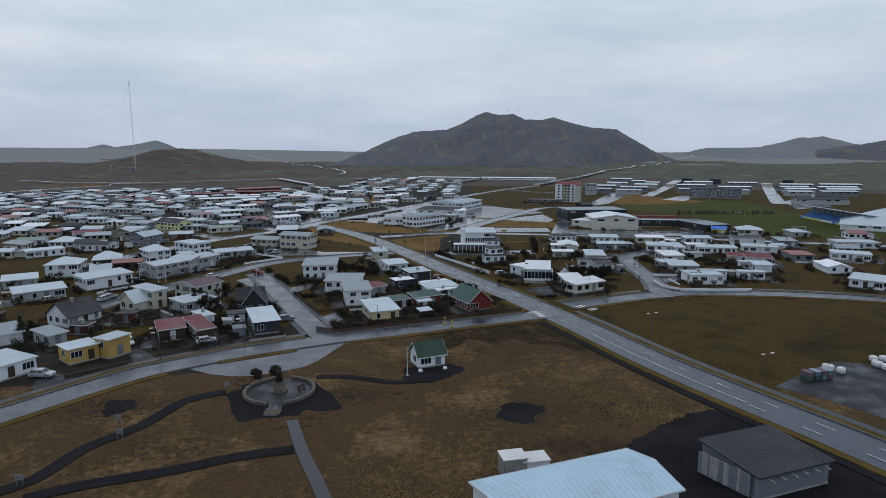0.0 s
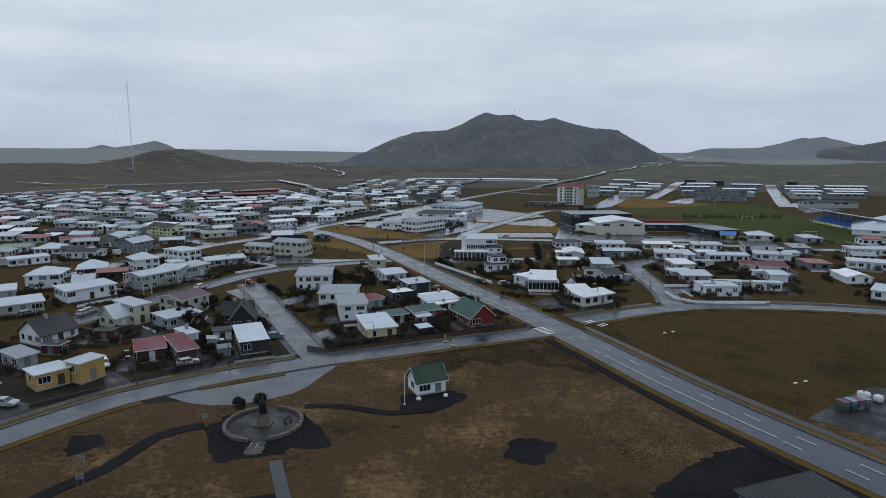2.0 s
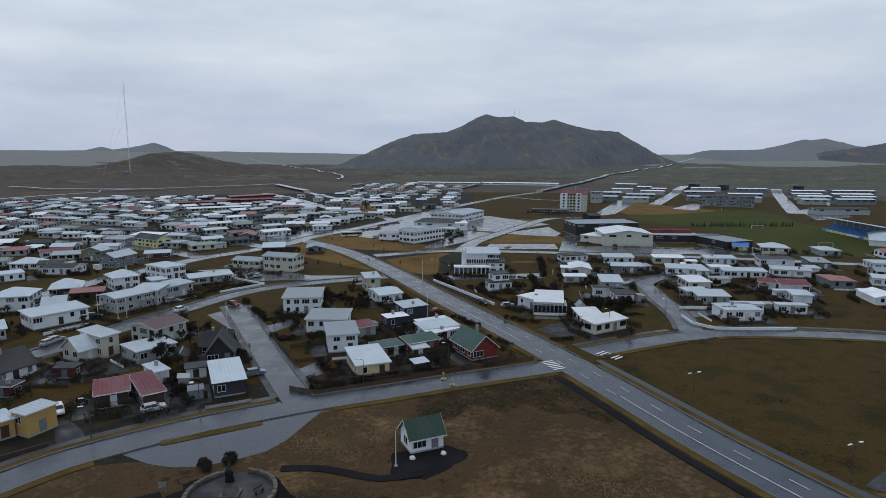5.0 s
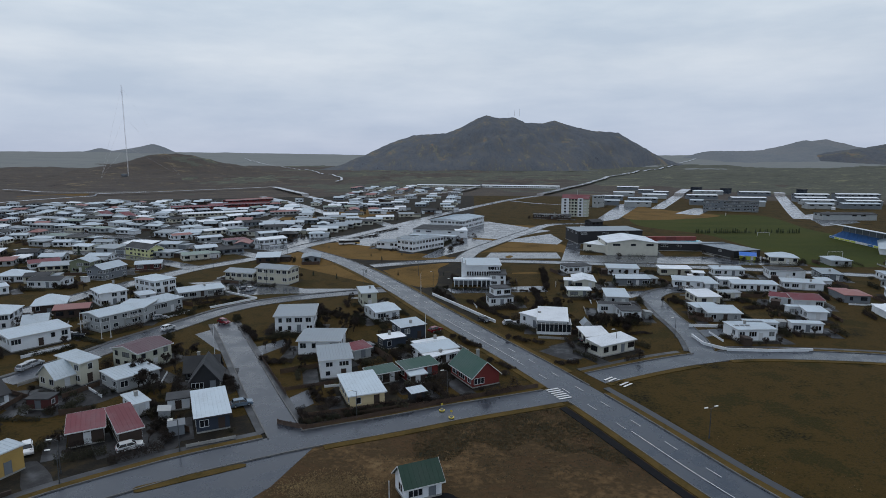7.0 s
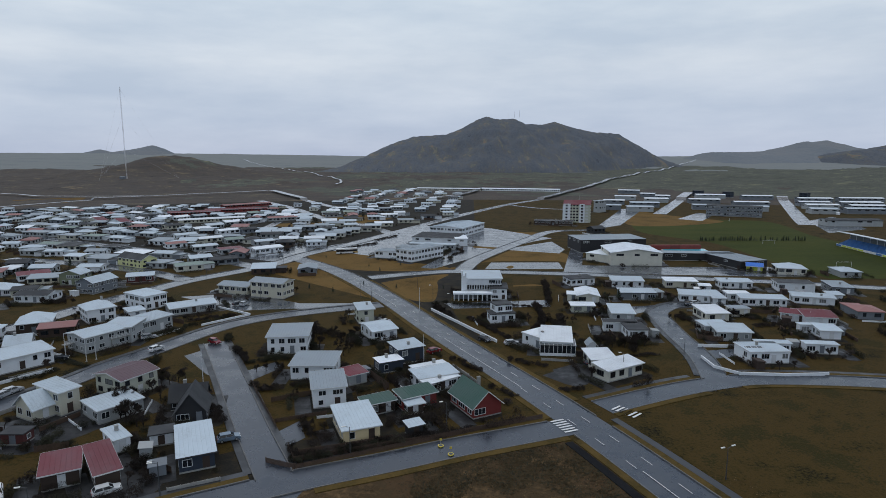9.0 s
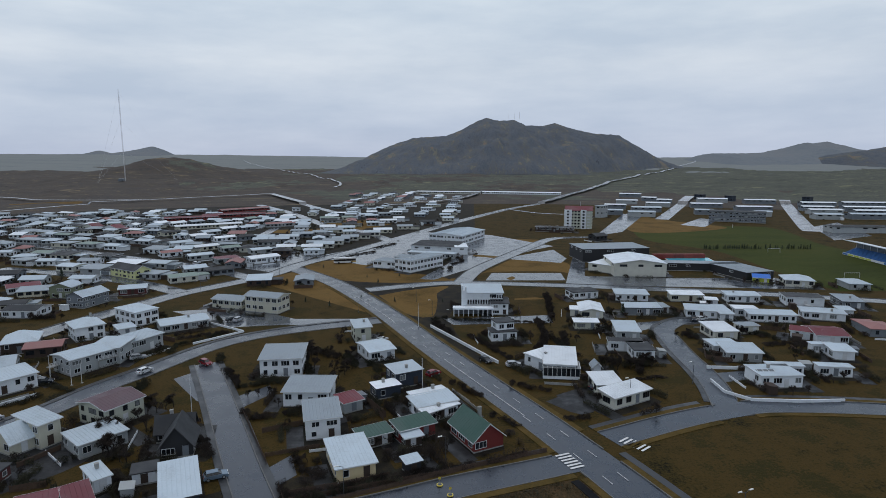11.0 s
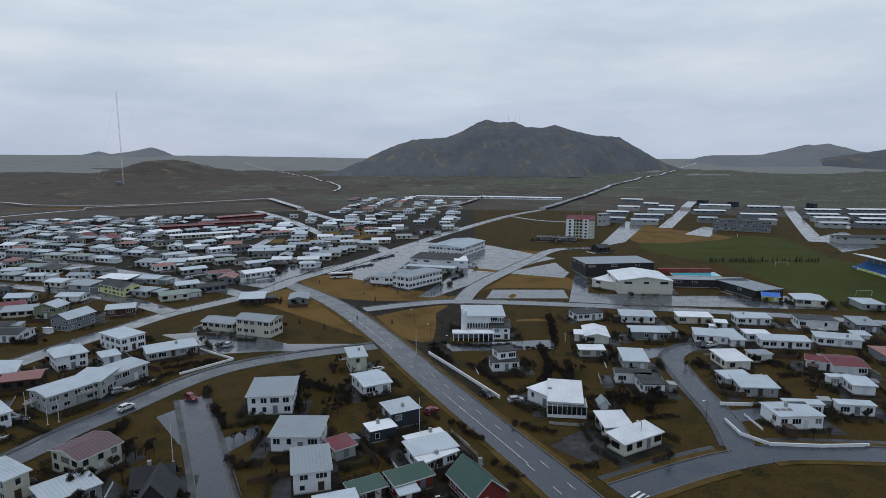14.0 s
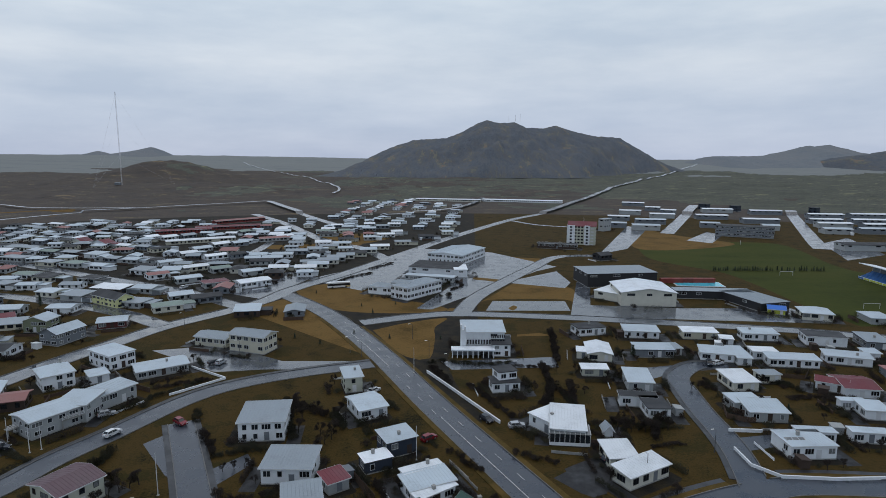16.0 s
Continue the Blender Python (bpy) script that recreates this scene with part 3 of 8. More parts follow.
patch('pavement', 'asphalt', [(-69.6, 221.3), (-64.6, 229.1), (-58.6, 226.2), (-47.4, 198.9), (-58.2, 207.5)])
patch('pavement', 'dark', [(59.4, 129.5), (79.4, 142.9), (86.0, 138.1), (92.2, 128.2), (72.9, 105.6), (70.0, 116.2), (64.5, 124.4)])
patch('pavement', 'asphalt', [(-73.5, 412.8), (-54.4, 441.1), (-17.3, 525.5), (35.4, 507.1), (71.1, 452.2), (56.6, 437.5), (16.7, 378.5), (-3.7, 347.5), (-11.3, 347.5), (5.8, 398.2), (-24.6, 405.3), (-40.1, 384.8), (-53.1, 394.0)])
patch('pavement', 'asphalt', [(24.4, 363.2), (58.4, 363.2), (57.3, 345.5), (20.0, 345.5)])
patch('pavement', 'asphalt', [(73.0, 405.3), (89.3, 441.1), (68.5, 355.7), (109.1, 350.5), (157.3, 350.5), (161.4, 325.6), (55.3, 336.1)])
patch('pavement', 'asphalt', [(-106.4, 378.5), (-103.8, 405.3), (-94.1, 437.5), (-70.5, 420.7), (-86.0, 366.6)])
patch('pavement', 'asphalt', [(-100.3, 289.8), (-76.9, 296.1), (-52.2, 279.3), (-29.7, 279.3), (-24.9, 271.4), (-55.5, 271.4), (-70.7, 268.9)])
patch('pavement', 'asphalt', [(198.9, 570.8), (239.1, 626.3), (245.3, 606.4), (212.5, 554.7)])
patch('pavement', 'asphalt', [(109.5, 499.7), (181.1, 670.7), (192.7, 647.6), (137.0, 525.5)])
patch('pavement', 'asphalt', [(33.3, 405.3), (68.3, 437.5), (69.9, 405.3), (64.1, 391.3)])
patch('pavement', 'asphalt', [(299.1, 554.7), (341.3, 588.0), (309.0, 499.7), (267.0, 476.7)])
patch('pavement', 'asphalt', [(0.3, 279.3), (38.6, 283.9), (38.6, 274.0), (3.9, 271.4)])
patch('lawn', 'lawn', [(38.7, 178.2), (50.8, 188.9), (65.9, 195.4), (85.9, 199.6), (127.9, 195.4), (144.4, 185.8), (94.2, 128.2), (80.5, 144.6), (58.0, 128.7)])
patch('lawn', 'turf', [(176.7, 647.6), (215.0, 570.8), (262.3, 548.6), (246.2, 456.1), (251.2, 420.7), (252.5, 366.6), (204.4, 311.4), (174.1, 315.2), (167.7, 331.6), (166.6, 366.6), (167.5, 405.3), (163.8, 437.5), (140.7, 476.7), (145.3, 525.5)])
patch('lawn', 'ochre', [(-81.4, 355.7), (-70.5, 368.9), (-55.8, 350.5), (-38.0, 319.1), (-27.3, 297.4), (-30.4, 283.9), (-52.8, 281.6), (-79.8, 304.2), (-100.9, 304.2), (-95.3, 334.3)])
patch('lawn', 'ochre', [(-76.0, 391.3), (-48.5, 402.4), (-21.7, 368.9), (-2.6, 355.7), (2.5, 345.5), (-19.5, 340.7), (-44.8, 345.5), (-64.0, 364.4)])
patch('lawn', 'ochre', [(-26.3, 315.2), (-13.7, 325.6), (2.5, 333.4), (-2.1, 319.1), (-1.9, 304.2), (-3.5, 282.2), (-11.2, 283.9), (-18.0, 296.1)])
patch('lawn', 'ochre', [(29.3, 309.9), (41.2, 309.9), (39.5, 283.9), (27.1, 283.9)])
patch('lawn', 'ochre', [(45.3, 487.9), (70.1, 476.7), (50.4, 441.1), (34.8, 456.1)])
patch('lawn', 'ochre', [(18.4, 361.0), (46.6, 412.8), (67.0, 391.3), (62.0, 355.7), (59.1, 366.6), (26.8, 366.6)])
patch('lawn', 'ochre', [(-526.2, 799.5), (-466.5, 845.0), (-435.5, 752.9), (-478.8, 734.7)])
patch('lawn', 'ochre', [(-109.3, 606.4), (-40.3, 606.4), (-62.1, 548.6), (-96.9, 581.0)])
patch('lawn', 'ochre', [(-129.7, 539.7), (-97.2, 548.6), (-62.1, 548.6), (-75.7, 525.5), (-124.2, 520.1)])
patch('lawn', 'ochre', [(186.6, 670.7), (200.9, 606.4), (227.3, 548.6), (145.3, 525.5)])
patch('lawn', 'ochre', [(10.8, 356.9), (19.3, 376.6), (29.0, 397.7), (29.8, 393.3), (20.8, 373.7), (11.9, 353.9)], z=0.075)
patch('lawn', 'ochre', [(18.7, 419.2), (26.7, 415.5), (33.9, 411.2), (32.8, 405.2), (25.1, 409.9), (17.8, 413.5)], z=0.075)
patch('lawn', 'ochre', [(37.1, 411.9), (41.7, 422.0), (46.8, 432.1), (47.4, 428.0), (42.1, 416.9), (37.6, 407.0)], z=0.075)
patch('lawn', 'ochre', [(1.4, 338.0), (4.0, 349.7), (7.3, 348.1), (6.5, 341.9), (5.3, 337.3)], z=0.075)
patch('lawn', 'ochre', [(-11.8, 349.6), (-2.6, 345.7), (5.3, 341.1), (1.4, 336.6), (-7.5, 341.0)], z=0.075)
patch('lawn', 'ochre', [(30.4, 349.9), (33.4, 354.9), (34.5, 350.8), (31.7, 345.9)], z=0.075)
patch('gravel', 'gravel', [(25.6, 107.2), (37.0, 116.6), (43.6, 119.1), (48.2, 115.6), (53.5, 110.7), (56.8, 98.1), (64.3, 81.9), (36.0, 74.4), (23.5, 81.9), (28.4, 98.1)])
patch('gravel', 'gravel', [(-38.7, 125.7), (-37.1, 128.2), (-36.5, 130.8), (-27.8, 133.6), (-23.4, 130.3), (-17.6, 120.5), (-23.4, 119.4), (-24.0, 117.6), (-29.9, 116.2), (-33.3, 115.6)])
patch('gravel', 'gravel', [(-8.4, 139.0), (-5.7, 140.3), (1.1, 141.3), (3.0, 137.2), (-0.1, 133.6), (-4.8, 130.8), (-8.0, 133.1)])
patch('gravel', 'gravel', [(-58.4, 122.8), (-54.1, 123.7), (-52.0, 120.5), (-54.8, 117.0)])
patch('gravel', 'gravel', [(7.8, 117.0), (9.9, 122.1), (14.2, 122.1), (16.3, 120.5), (13.3, 115.6), (10.1, 115.0)])
patch('lawn', 'grass', [(-46.3, 141.9), (-46.5, 143.1), (-39.6, 146.7), (-33.0, 149.9), (-32.1, 149.3), (-32.6, 148.6), (-39.4, 144.9), (-45.4, 141.6)], z=0.13)
patch('driveway', 'dark', [(-59.5, 160.5), (-57.3, 168.3), (-49.1, 157.0), (-43.8, 153.4), (-52.0, 149.2)])
patch('driveway', 'dark', [(-95.0, 181.2), (-87.7, 181.2), (-77.6, 191.3), (-67.2, 181.2), (-73.4, 169.8), (-78.3, 167.2), (-88.6, 172.4)])
patch('driveway', 'dark', [(-74.6, 128.2), (-77.8, 136.0), (-72.3, 135.1), (-67.4, 132.2), (-70.1, 128.2)])
patch('driveway', 'dark', [(-68.8, 150.0), (-66.7, 150.8), (-60.1, 144.6), (-62.5, 141.3)])
patch('driveway', 'dark', [(-59.4, 160.2), (-53.5, 167.2), (-46.2, 160.2), (-47.4, 152.1), (-53.5, 151.1)])
patch('driveway', 'dark', [(24.5, 206.6), (38.0, 216.8), (36.5, 204.7), (31.2, 199.3)])
patch('driveway', 'dark', [(27.6, 210.4), (39.5, 217.9), (36.8, 210.4), (29.7, 203.6)])
patch('driveway', 'dark', [(18.1, 236.0), (26.6, 234.3), (25.8, 229.5), (21.5, 228.8)])
patch('driveway', 'dark', [(82.7, 279.3), (96.6, 285.0), (91.5, 274.0), (81.3, 271.4)])
patch('driveway', 'asphalt', [(57.9, 271.4), (77.9, 276.6), (77.7, 271.4), (64.0, 263.1)])
patch('driveway', 'asphalt', [(71.5, 224.9), (82.2, 227.0), (79.4, 220.6), (69.4, 217.9)])
patch('driveway', 'asphalt', [(-32.2, 176.2), (-29.0, 181.3), (-26.2, 173.9), (-28.6, 170.5)])
patch('driveway', 'asphalt', [(-50.2, 208.5), (-43.4, 216.8), (-40.8, 212.5), (-47.0, 201.1)])
patch("field", "field", [(-260, 40), (-130, 60), (-100, 118), (-62, 133), (-38, 140), (-30, 160), (-5, 166), (22, 172), (40, 160), (62, 140), (90, 105), (130, 70), (160, -40), (-260, -40)])
patch("lawn", "lawn", [(-330, 120), (-90, 150), (-30, 172), (22, 184), (10, 230), (-30, 290), (-200, 420), (-420, 420)])
patch("lawn", "lawn", [(30, 190), (75, 205), (200, 212), (280, 260), (220, 320), (60, 310), (10, 300), (5, 260)])


# road markings
def marks(pts, width):
    line = resample(pts, 1.0)
    nor = sides(line)
    z = LAYER[0] + 0.012
    mb = Mesher()
    for i in range(0, len(line) - 6, 1):
        c = line[i]
        if c.y > 330:
            break
        if i % 9 in (0, 1, 2):
            for off in ((1.4,) if (i // 40) % 2 else (1.4, -1.9)):
                a, b = c + nor[i] * -off, line[i + 1] + nor[i + 1] * -off
                s = nor[i] * 0.06
                mb.face([(*(a - s).xy, z), (*(b - s).xy, z), (*(b + s).xy, z), (*(a + s).xy, z)])
        if (i // 40) % 2:
            a, b = c + nor[i] * 1.5, line[i + 1] + nor[i + 1] * 1.5
            s = nor[i] * 0.07
            mb.face([(*(a - s).xy, z), (*(b - s).xy, z), (*(b + s).xy, z), (*(a + s).xy, z)])
    tagged(mb.thing("road_marking", "marking"), "worn white lane lines on wet asphalt", "road marking", kind="structure")


def zebra(x, y, rot, n=6):
    base = pose(x, y, LAYER[0] + 0.014, 0, 0, rot)
    stripe = Mesher()
    stripe.box(-1.5, -0.25, 0, 1.5, 0.25, 0.006)
    me = stripe.data("stripe", "marking")
    r = root("zebra_crossing", base, "white striped zebra crossing on wet asphalt", "crossing", "zebra crossings")
    for i in range(n):
        share("stripe", me, r, pose(0, (i - (n - 1) / 2) * 1.0, 0))


marks(ROADS[0][0] and [tuple(c.xy) for c in ROADS[0][0][::6]], 9.5)

# ---------------------------------------------------------------- buildings
WINDOWS = {}


def window_meshes(w, h, cols, dark):
    key = (round(w, 1), round(h, 1), cols, dark)
    if key not in WINDOWS:
        fr, pn = Mesher(), Mesher()
        t = 0.09
        xs = [-w / 2, -w / 2 + t]
        for i in range(1, cols):
            xs += [-w / 2 + w * i / cols - 0.04, -w / 2 + w * i / cols + 0.04]
        xs += [w / 2 - t, w / 2]
        zs = [0, t, h - t, h]
        full = lambda i, k: 0 <= i < len(xs) - 1 and 0 <= k < 3 and (k != 1 or i % 2 == 0)
        for i in range(len(xs) - 1):
            for k in range(3):
                if not full(i, k):
                    continue
                x0, x1, z0, z1 = xs[i], xs[i + 1], zs[k], zs[k + 1]
                fr.face([(x0, -0.06, z0), (x1, -0.06, z0), (x1, -0.06, z1), (x0, -0.06, z1)])
                if not full(i - 1, k):
                    fr.face([(x0, 0.05, z0), (x0, -0.06, z0), (x0, -0.06, z1), (x0, 0.05, z1)])
                if not full(i + 1, k):
                    fr.face([(x1, -0.06, z0), (x1, 0.05, z0), (x1, 0.05, z1), (x1, -0.06, z1)])
                if not full(i, k - 1):
                    fr.face([(x0, 0.05, z0), (x1, 0.05, z0), (x1, -0.06, z0), (x0, -0.06, z0)])
                if not full(i, k + 1):
                    fr.face([(x0, -0.06, z1), (x1, -0.06, z1), (x1, 0.05, z1), (x0, 0.05, z1)])
        fr.weld()
        pn.box(-w / 2 + 0.05, -0.02, 0.05, w / 2 - 0.05, 0.04, h - 0.05)
        WINDOWS[key] = (fr.data("window_frame", "trim_dark" if dark else "trim"), pn.data("pane", "glass"), pn.data("pane", "curtain_glass"))
    return WINDOWS[key]


WORDS = {"white": "white rendered", "ivory": "ivory rendered", "cream": "cream rendered", "buff": "pale yellow rendered", "yellow": "yellow rendered", "lemon": "pale lemon", "sage": "pale grey-green", "olive": "dark green clad", "grey": "grey clad", "slate": "slate-grey clad", "navy": "dark blue clad", "black": "black clad", "brown": "dark brown timber", "barn": "red clad", "maroon": "dark red", "lime": "yellow-green"}
ROOFS = {"silver": "pale metal", "skyblue": "pale blue metal", "white": "white metal", "grey": "grey metal", "dark": "dark", "red": "red metal", "rust": "faded red", "plum": "plum-coloured", "green": "green metal", "forest": "dark green metal", "sagetop": "grey-green", "blue": "bright blue"}
SHAPE = {"flat": "flat", "mono": "shallow sloping", "gable": "gabled", "gablef": "gabled", "hip": "hipped"}
COUNT = [0]
FOOTPRINTS = []


def roof_planes(kind, w, d, h, rise, o):
    """Corner lists of the roof's slopes; o is the overhang."""
    x, y = w / 2 + o, d / 2 + o
    if kind == "flat":
        return [[(-x, -y, h + 0.22), (x, -y, h + 0.22), (x, y, h + 0.22), (-x, y, h + 0.22)]]
    if kind == "mono":
        return [[(-x, -y, h + 0.15), (x, -y, h + 0.15), (x, y, h + rise + 0.15), (-x, y, h + rise + 0.15)]]
    z0, z1 = h + 0.12 - rise * o / (d / 2 if kind != "gablef" else w / 2), h + rise + 0.12
    if kind == "gable":
        return [[(-x, -y, z0), (x, -y, z0), (x, 0, z1), (-x, 0, z1)], [(x, y, z0), (-x, y, z0), (-x, 0, z1), (x, 0, z1)]]
    if kind == "gablef":
        return [[(x, -y, z0), (x, y, z0), (0, y, z1), (0, -y, z1)], [(-x, y, z0), (-x, -y, z0), (0, -y, z1), (0, y, z1)]]
    k = max(0.6, w / 2 - d / 2)
    return [[(-x, -y, z0), (x, -y, z0), (k, 0, z1), (-k, 0, z1)], [(x, y, z0), (-x, y, z0), (-k, 0, z1), (k, 0, z1)],
            [(x, -y, z0), (x, y, z0), (k, 0, z1)], [(-x, y, z0), (-x, -y, z0), (-k, 0, z1)]]


def house(x, y, rot, w, d, h, roof="flat", wall="white", rcol="silver", rise=0.5, lod=0, style="home", floors=0, blank=False):
    COUNT[0] += 1
    rnd = random.Random(COUNT[0])
    annex = 0.0
    if lod and style == "hall" and wall in ("ivory", "grey", "white"):
        wall = rnd.choice(("slate", "grey", "slate"))
    if lod and style == "home" and h < 4:
        if rcol == "silver":
            rcol = rnd.choice(("silver", "silver", "silver", "white", "grey", "grey", "sagetop", "dark"))
        if wall == "white":
            wall = rnd.choice(("white", "white", "ivory", "cream", "grey", "slate"))
        if 14.5 < w < 34:
            annex = 0.30 * w
            w *= 0.64
            x, y = x - 0.15 * w * math.cos(radians(rot)), y - 0.15 * w * math.sin(radians(rot))
    FOOTPRINTS.append((x, y, max(w, d) / 2, rot, w, d, h, lod))
    storeys = 2 if h > 4.1 and style == "home" else 1
    storeys = floors or storeys
    name = {"home": "house", "hall": "hall_building", "school": "school_building"}[style]
    label = "%s %s with a %s %s roof" % (WORDS[wall], {"home": ("two-storey house" if storeys > 1 else "single-storey house"), "hall": "large hall building", "school": "long public building"}[style], SHAPE[roof], ROOFS[rcol])
    r = root(name, pose(x, y, 0, 0, 0, rot), label, "house" if style == "home" else "building", "town houses" if style == "home" else "")
    hw, hd = w / 2, d / 2
    mb = Mesher()
    if roof == "mono":
        mb.v += [(-hw, -hd, 0.3), (hw, -hd, 0.3), (hw, hd, 0.3), (-hw, hd, 0.3), (-hw, -hd, h), (hw, -hd, h), (hw, hd, h + rise), (-hw, hd, h + rise)]
        mb.f += [(3, 2, 1, 0), (4, 5, 6, 7), (0, 1, 5, 4), (1, 2, 6, 5), (2, 3, 7, 6), (3, 0, 4, 7)]
    else:
        mb.box(-hw, -hd, 0.3, hw, hd, h)
        if roof == "gable":
            for sx in (-hw, hw):
                mb.v += [(sx, -hd, h), (sx, hd, h), (sx, 0, h + rise)]
                mb.f.append((len(mb.v) - 3, len(mb.v) - 2, len(mb.v) - 1))
        if roof == "gablef":
            for sy in (-hd, hd):
                mb.v += [(-hw, sy, h), (hw, sy, h), (0, sy, h + rise)]
                mb.f.append((len(mb.v) - 3, len(mb.v) - 2, len(mb.v) - 1))
    mb.weld()
    mb.thing("wall", "wall_" + wall, r)
    if annex:
        ax, ad = hw + annex, hd * rnd.uniform(0.5, 0.8)
        ay = rnd.choice((-1, 1)) * (hd - ad)
        mb = Mesher()
        mb.box(hw + 0.002, ay - ad, -0.1, ax, ay + ad, 2.3)
        garage = mb.thing("garage", "wall_" + rnd.choice((wall, "white", "grey")), r)
        mb = Mesher()
        mb.box(hw + 0.004, ay - ad - 0.3, 2.3, ax + 0.3, ay + ad + 0.3, 2.5)
        mb.thing("roof", "roof_" + rnd.choice(("silver", "grey", "dark", rcol)), garage)
        if y > 430:
            ad = -1
        mb = Mesher()
        mb.box(hw + 0.5, ay - ad - 0.04, 0.0, ax - 0.5, ay - ad + 0.02, 2.0)
        if ad > 0:
            mb.thing("garage_door", rnd.choice(("trim", "wall_slate", "wall_brown")), garage)
    mb = Mesher()
    mb.box(-hw - 0.04, -hd - 0.04, -0.3, hw + 0.04, hd + 0.04, 0.3)
    mb.thing("plinth", "concrete", r)
    # roof slabs with raised seams
    o = 0.45 if roof != "flat" or lod else 0.3
    planes = roof_planes(roof, w, d, h, rise, o)
    mb = Mesher()
    for p in planes:
        if len(p) == 4 and roof != "hip":
            mb.sheet(*p, 0.14, lod == 0 and (rcol != "dark" or style == "hall"))
        else:
            mb.slab(p, 0.14)
    mb.weld()
    mb.thing("roof", "roof_" + rcol, r)
    mb = Mesher()
    for p in planes:
        zl = min(q[2] for q in p)
        for i in range(len(p)):
            a, b = Vector(p[i]), Vector(p[(i + 1) % len(p)])
            inner = (roof in ("gable", "gablef") and i == 2) or (roof == "hip" and not (abs(a.z - zl) < 1e-4 and abs(b.z - zl) < 1e-4))
            if inner:
                continue
            dr = (b - a)
            out_n = Vector((dr.y, -dr.x, 0)).normalized() * 0.03
            mb.face([a + out_n + Vector((0, 0, 0.03)), a + out_n - Vector((0, 0, 0.19)), b + out_n - Vector((0, 0, 0.19)), b + out_n + Vector((0, 0, 0.03))])
            mb.face([a + Vector((0, 0, 0.03)), a + out_n + Vector((0, 0, 0.03)), b + out_n + Vector((0, 0, 0.03)), b + Vector((0, 0, 0.03))])
    mb.weld()
    mb.thing("fascia", "trim_dark" if wall in ("navy", "slate", "black") or (rcol == "dark" and rnd.random() < 0.4) else "trim", r)
    # windows and doors, side by side along each wall
    dark = wall in ("ivory", "sage")
    walls = ((w, pose(0, -hd, 0)), (d, pose(hw, 0, 0, 0, 0, 90)), (w, pose(0, hd, 0, 0, 0, 180)), (d, pose(-hw, 0, 0, 0, 0, -90)))
    for k, (length, m) in enumerate(walls):
        if lod and k == 2:
            continue
        if length < 2.5 or blank:
            continue
        for s in range(storeys):
            z0 = 0.3 + s * (h - 0.3) / storeys
            room = (h - 0.3) / storeys
            pitch = 2.4 if lod == 0 else 2.9
            if style == "hall":
                pitch = 6.0
            if style == "school":
                pitch = 2.3
            n = max(1, int((length - 0.8) / pitch))
            for i in range(n):
                if rnd.random() < {"home": 0.05, "hall": 0.4, "school": 0.03}[style]:
                    continue
                ww = rnd.choice((1.1, 1.6, 2.2, 2.6) if style == "home" else ((2.4, 3.6) if style == "hall" else (1.9,)))
                ww = min(ww, length / n - 0.5)
                if ww < 0.6:
                    continue
                hh = min(1.4 if style != "hall" else 1.1, room - 0.9)
                xx = (i + 0.5) / n * length - length / 2 + rnd.uniform(-0.2, 0.2)
                if k == 0 and s == 0 and i == n // 2 and style == "home" and lod == 0:
                    dm = Mesher()
                    dm.box(-0.5, -0.05, 0.05, 0.5, 0.05, min(2.1, room - 0.2))
                    dm.box(-0.58, -0.07, 0.0, -0.5, 0.04, min(2.2, room - 0.1))
                    dm.box(0.5, -0.07, 0.0, 0.58, 0.04, min(2.2, room - 0.1))
                    dm.thing("door", rnd.choice(("wall_brown", "trim", "wall_slate")), r, m @ pose(xx, 0, z0))
                    continue
                fr, pn, pc = window_meshes(ww, hh, 1 if ww < 1.2 else (2 if ww < 2.1 else 3), dark)
                zz = z0 + room - hh - 0.45
                if lod:
                    share("window", pn, r, m @ pose(xx, -0.02, zz))
                    continue
                win = share("window", fr, r, m @ pose(xx, 0, zz))
                share("pane", pc if rnd.random() < 0.22 else pn, win, pose(0, 0, 0))
    if style == "home" and lod == 0 and rnd.random() < 0.2:
        mb = Mesher()
        cx, cy = rnd.uniform(-w / 4, w / 4), rnd.uniform(-d / 5, d / 5)
        mb.box(cx - 0.3, cy - 0.3, h - 0.2, cx + 0.3, cy + 0.3, h + max(0.9, rise + 0.6))
        mb.box(cx - 0.36, cy - 0.36, h + max(0.9, rise + 0.6), cx + 0.36, cy + 0.36, h + max(0.9, rise + 0.6) + 0.12)
        mb.thing("chimney", "concrete", r)
    return r


house(-17.0, 177.1, 21, 7.0, 10.6, 2.8, 'mono', 'buff', 'silver', 0.6, 0)
house(-25.2, 192.1, 15, 6.9, 8.8, 4.4, 'mono', 'white', 'grey', 0.6, 0)
house(-31.2, 208.0, -1, 10.4, 8.6, 3.6, 'mono', 'white', 'grey', 0.6, 0)
house(-42.6, 228.2, 6, 10.7, 11.1, 4.9, 'mono', 'white', 'grey', 0.5, 0)
house(-21.2, 202.9, 35, 4.5, 4.7, 2.5, 'mono', 'grey', 'red', 0.4, 0)
house(-13.6, 210.9, 27, 6.1, 4.5, 2.7, 'flat', 'navy', 'white', 0.5, 0)
house(-9.6, 218.7, 29, 7.2, 6.3, 3.9, 'mono', 'navy', 'silver', 0.4, 0)
house(-19.1, 239.5, 28, 7.5, 10.2, 3.1, 'gable', 'white', 'silver', 0.7, 0)
house(-3.4, 205.2, 28, 8.6, 2.5, 3.2, 'flat', 'white', 'white', 0.5, 0)
house(-2.0, 201.3, 26, 9.6, 5.6, 2.9, 'mono', 'white', 'silver', 0.4, 0)
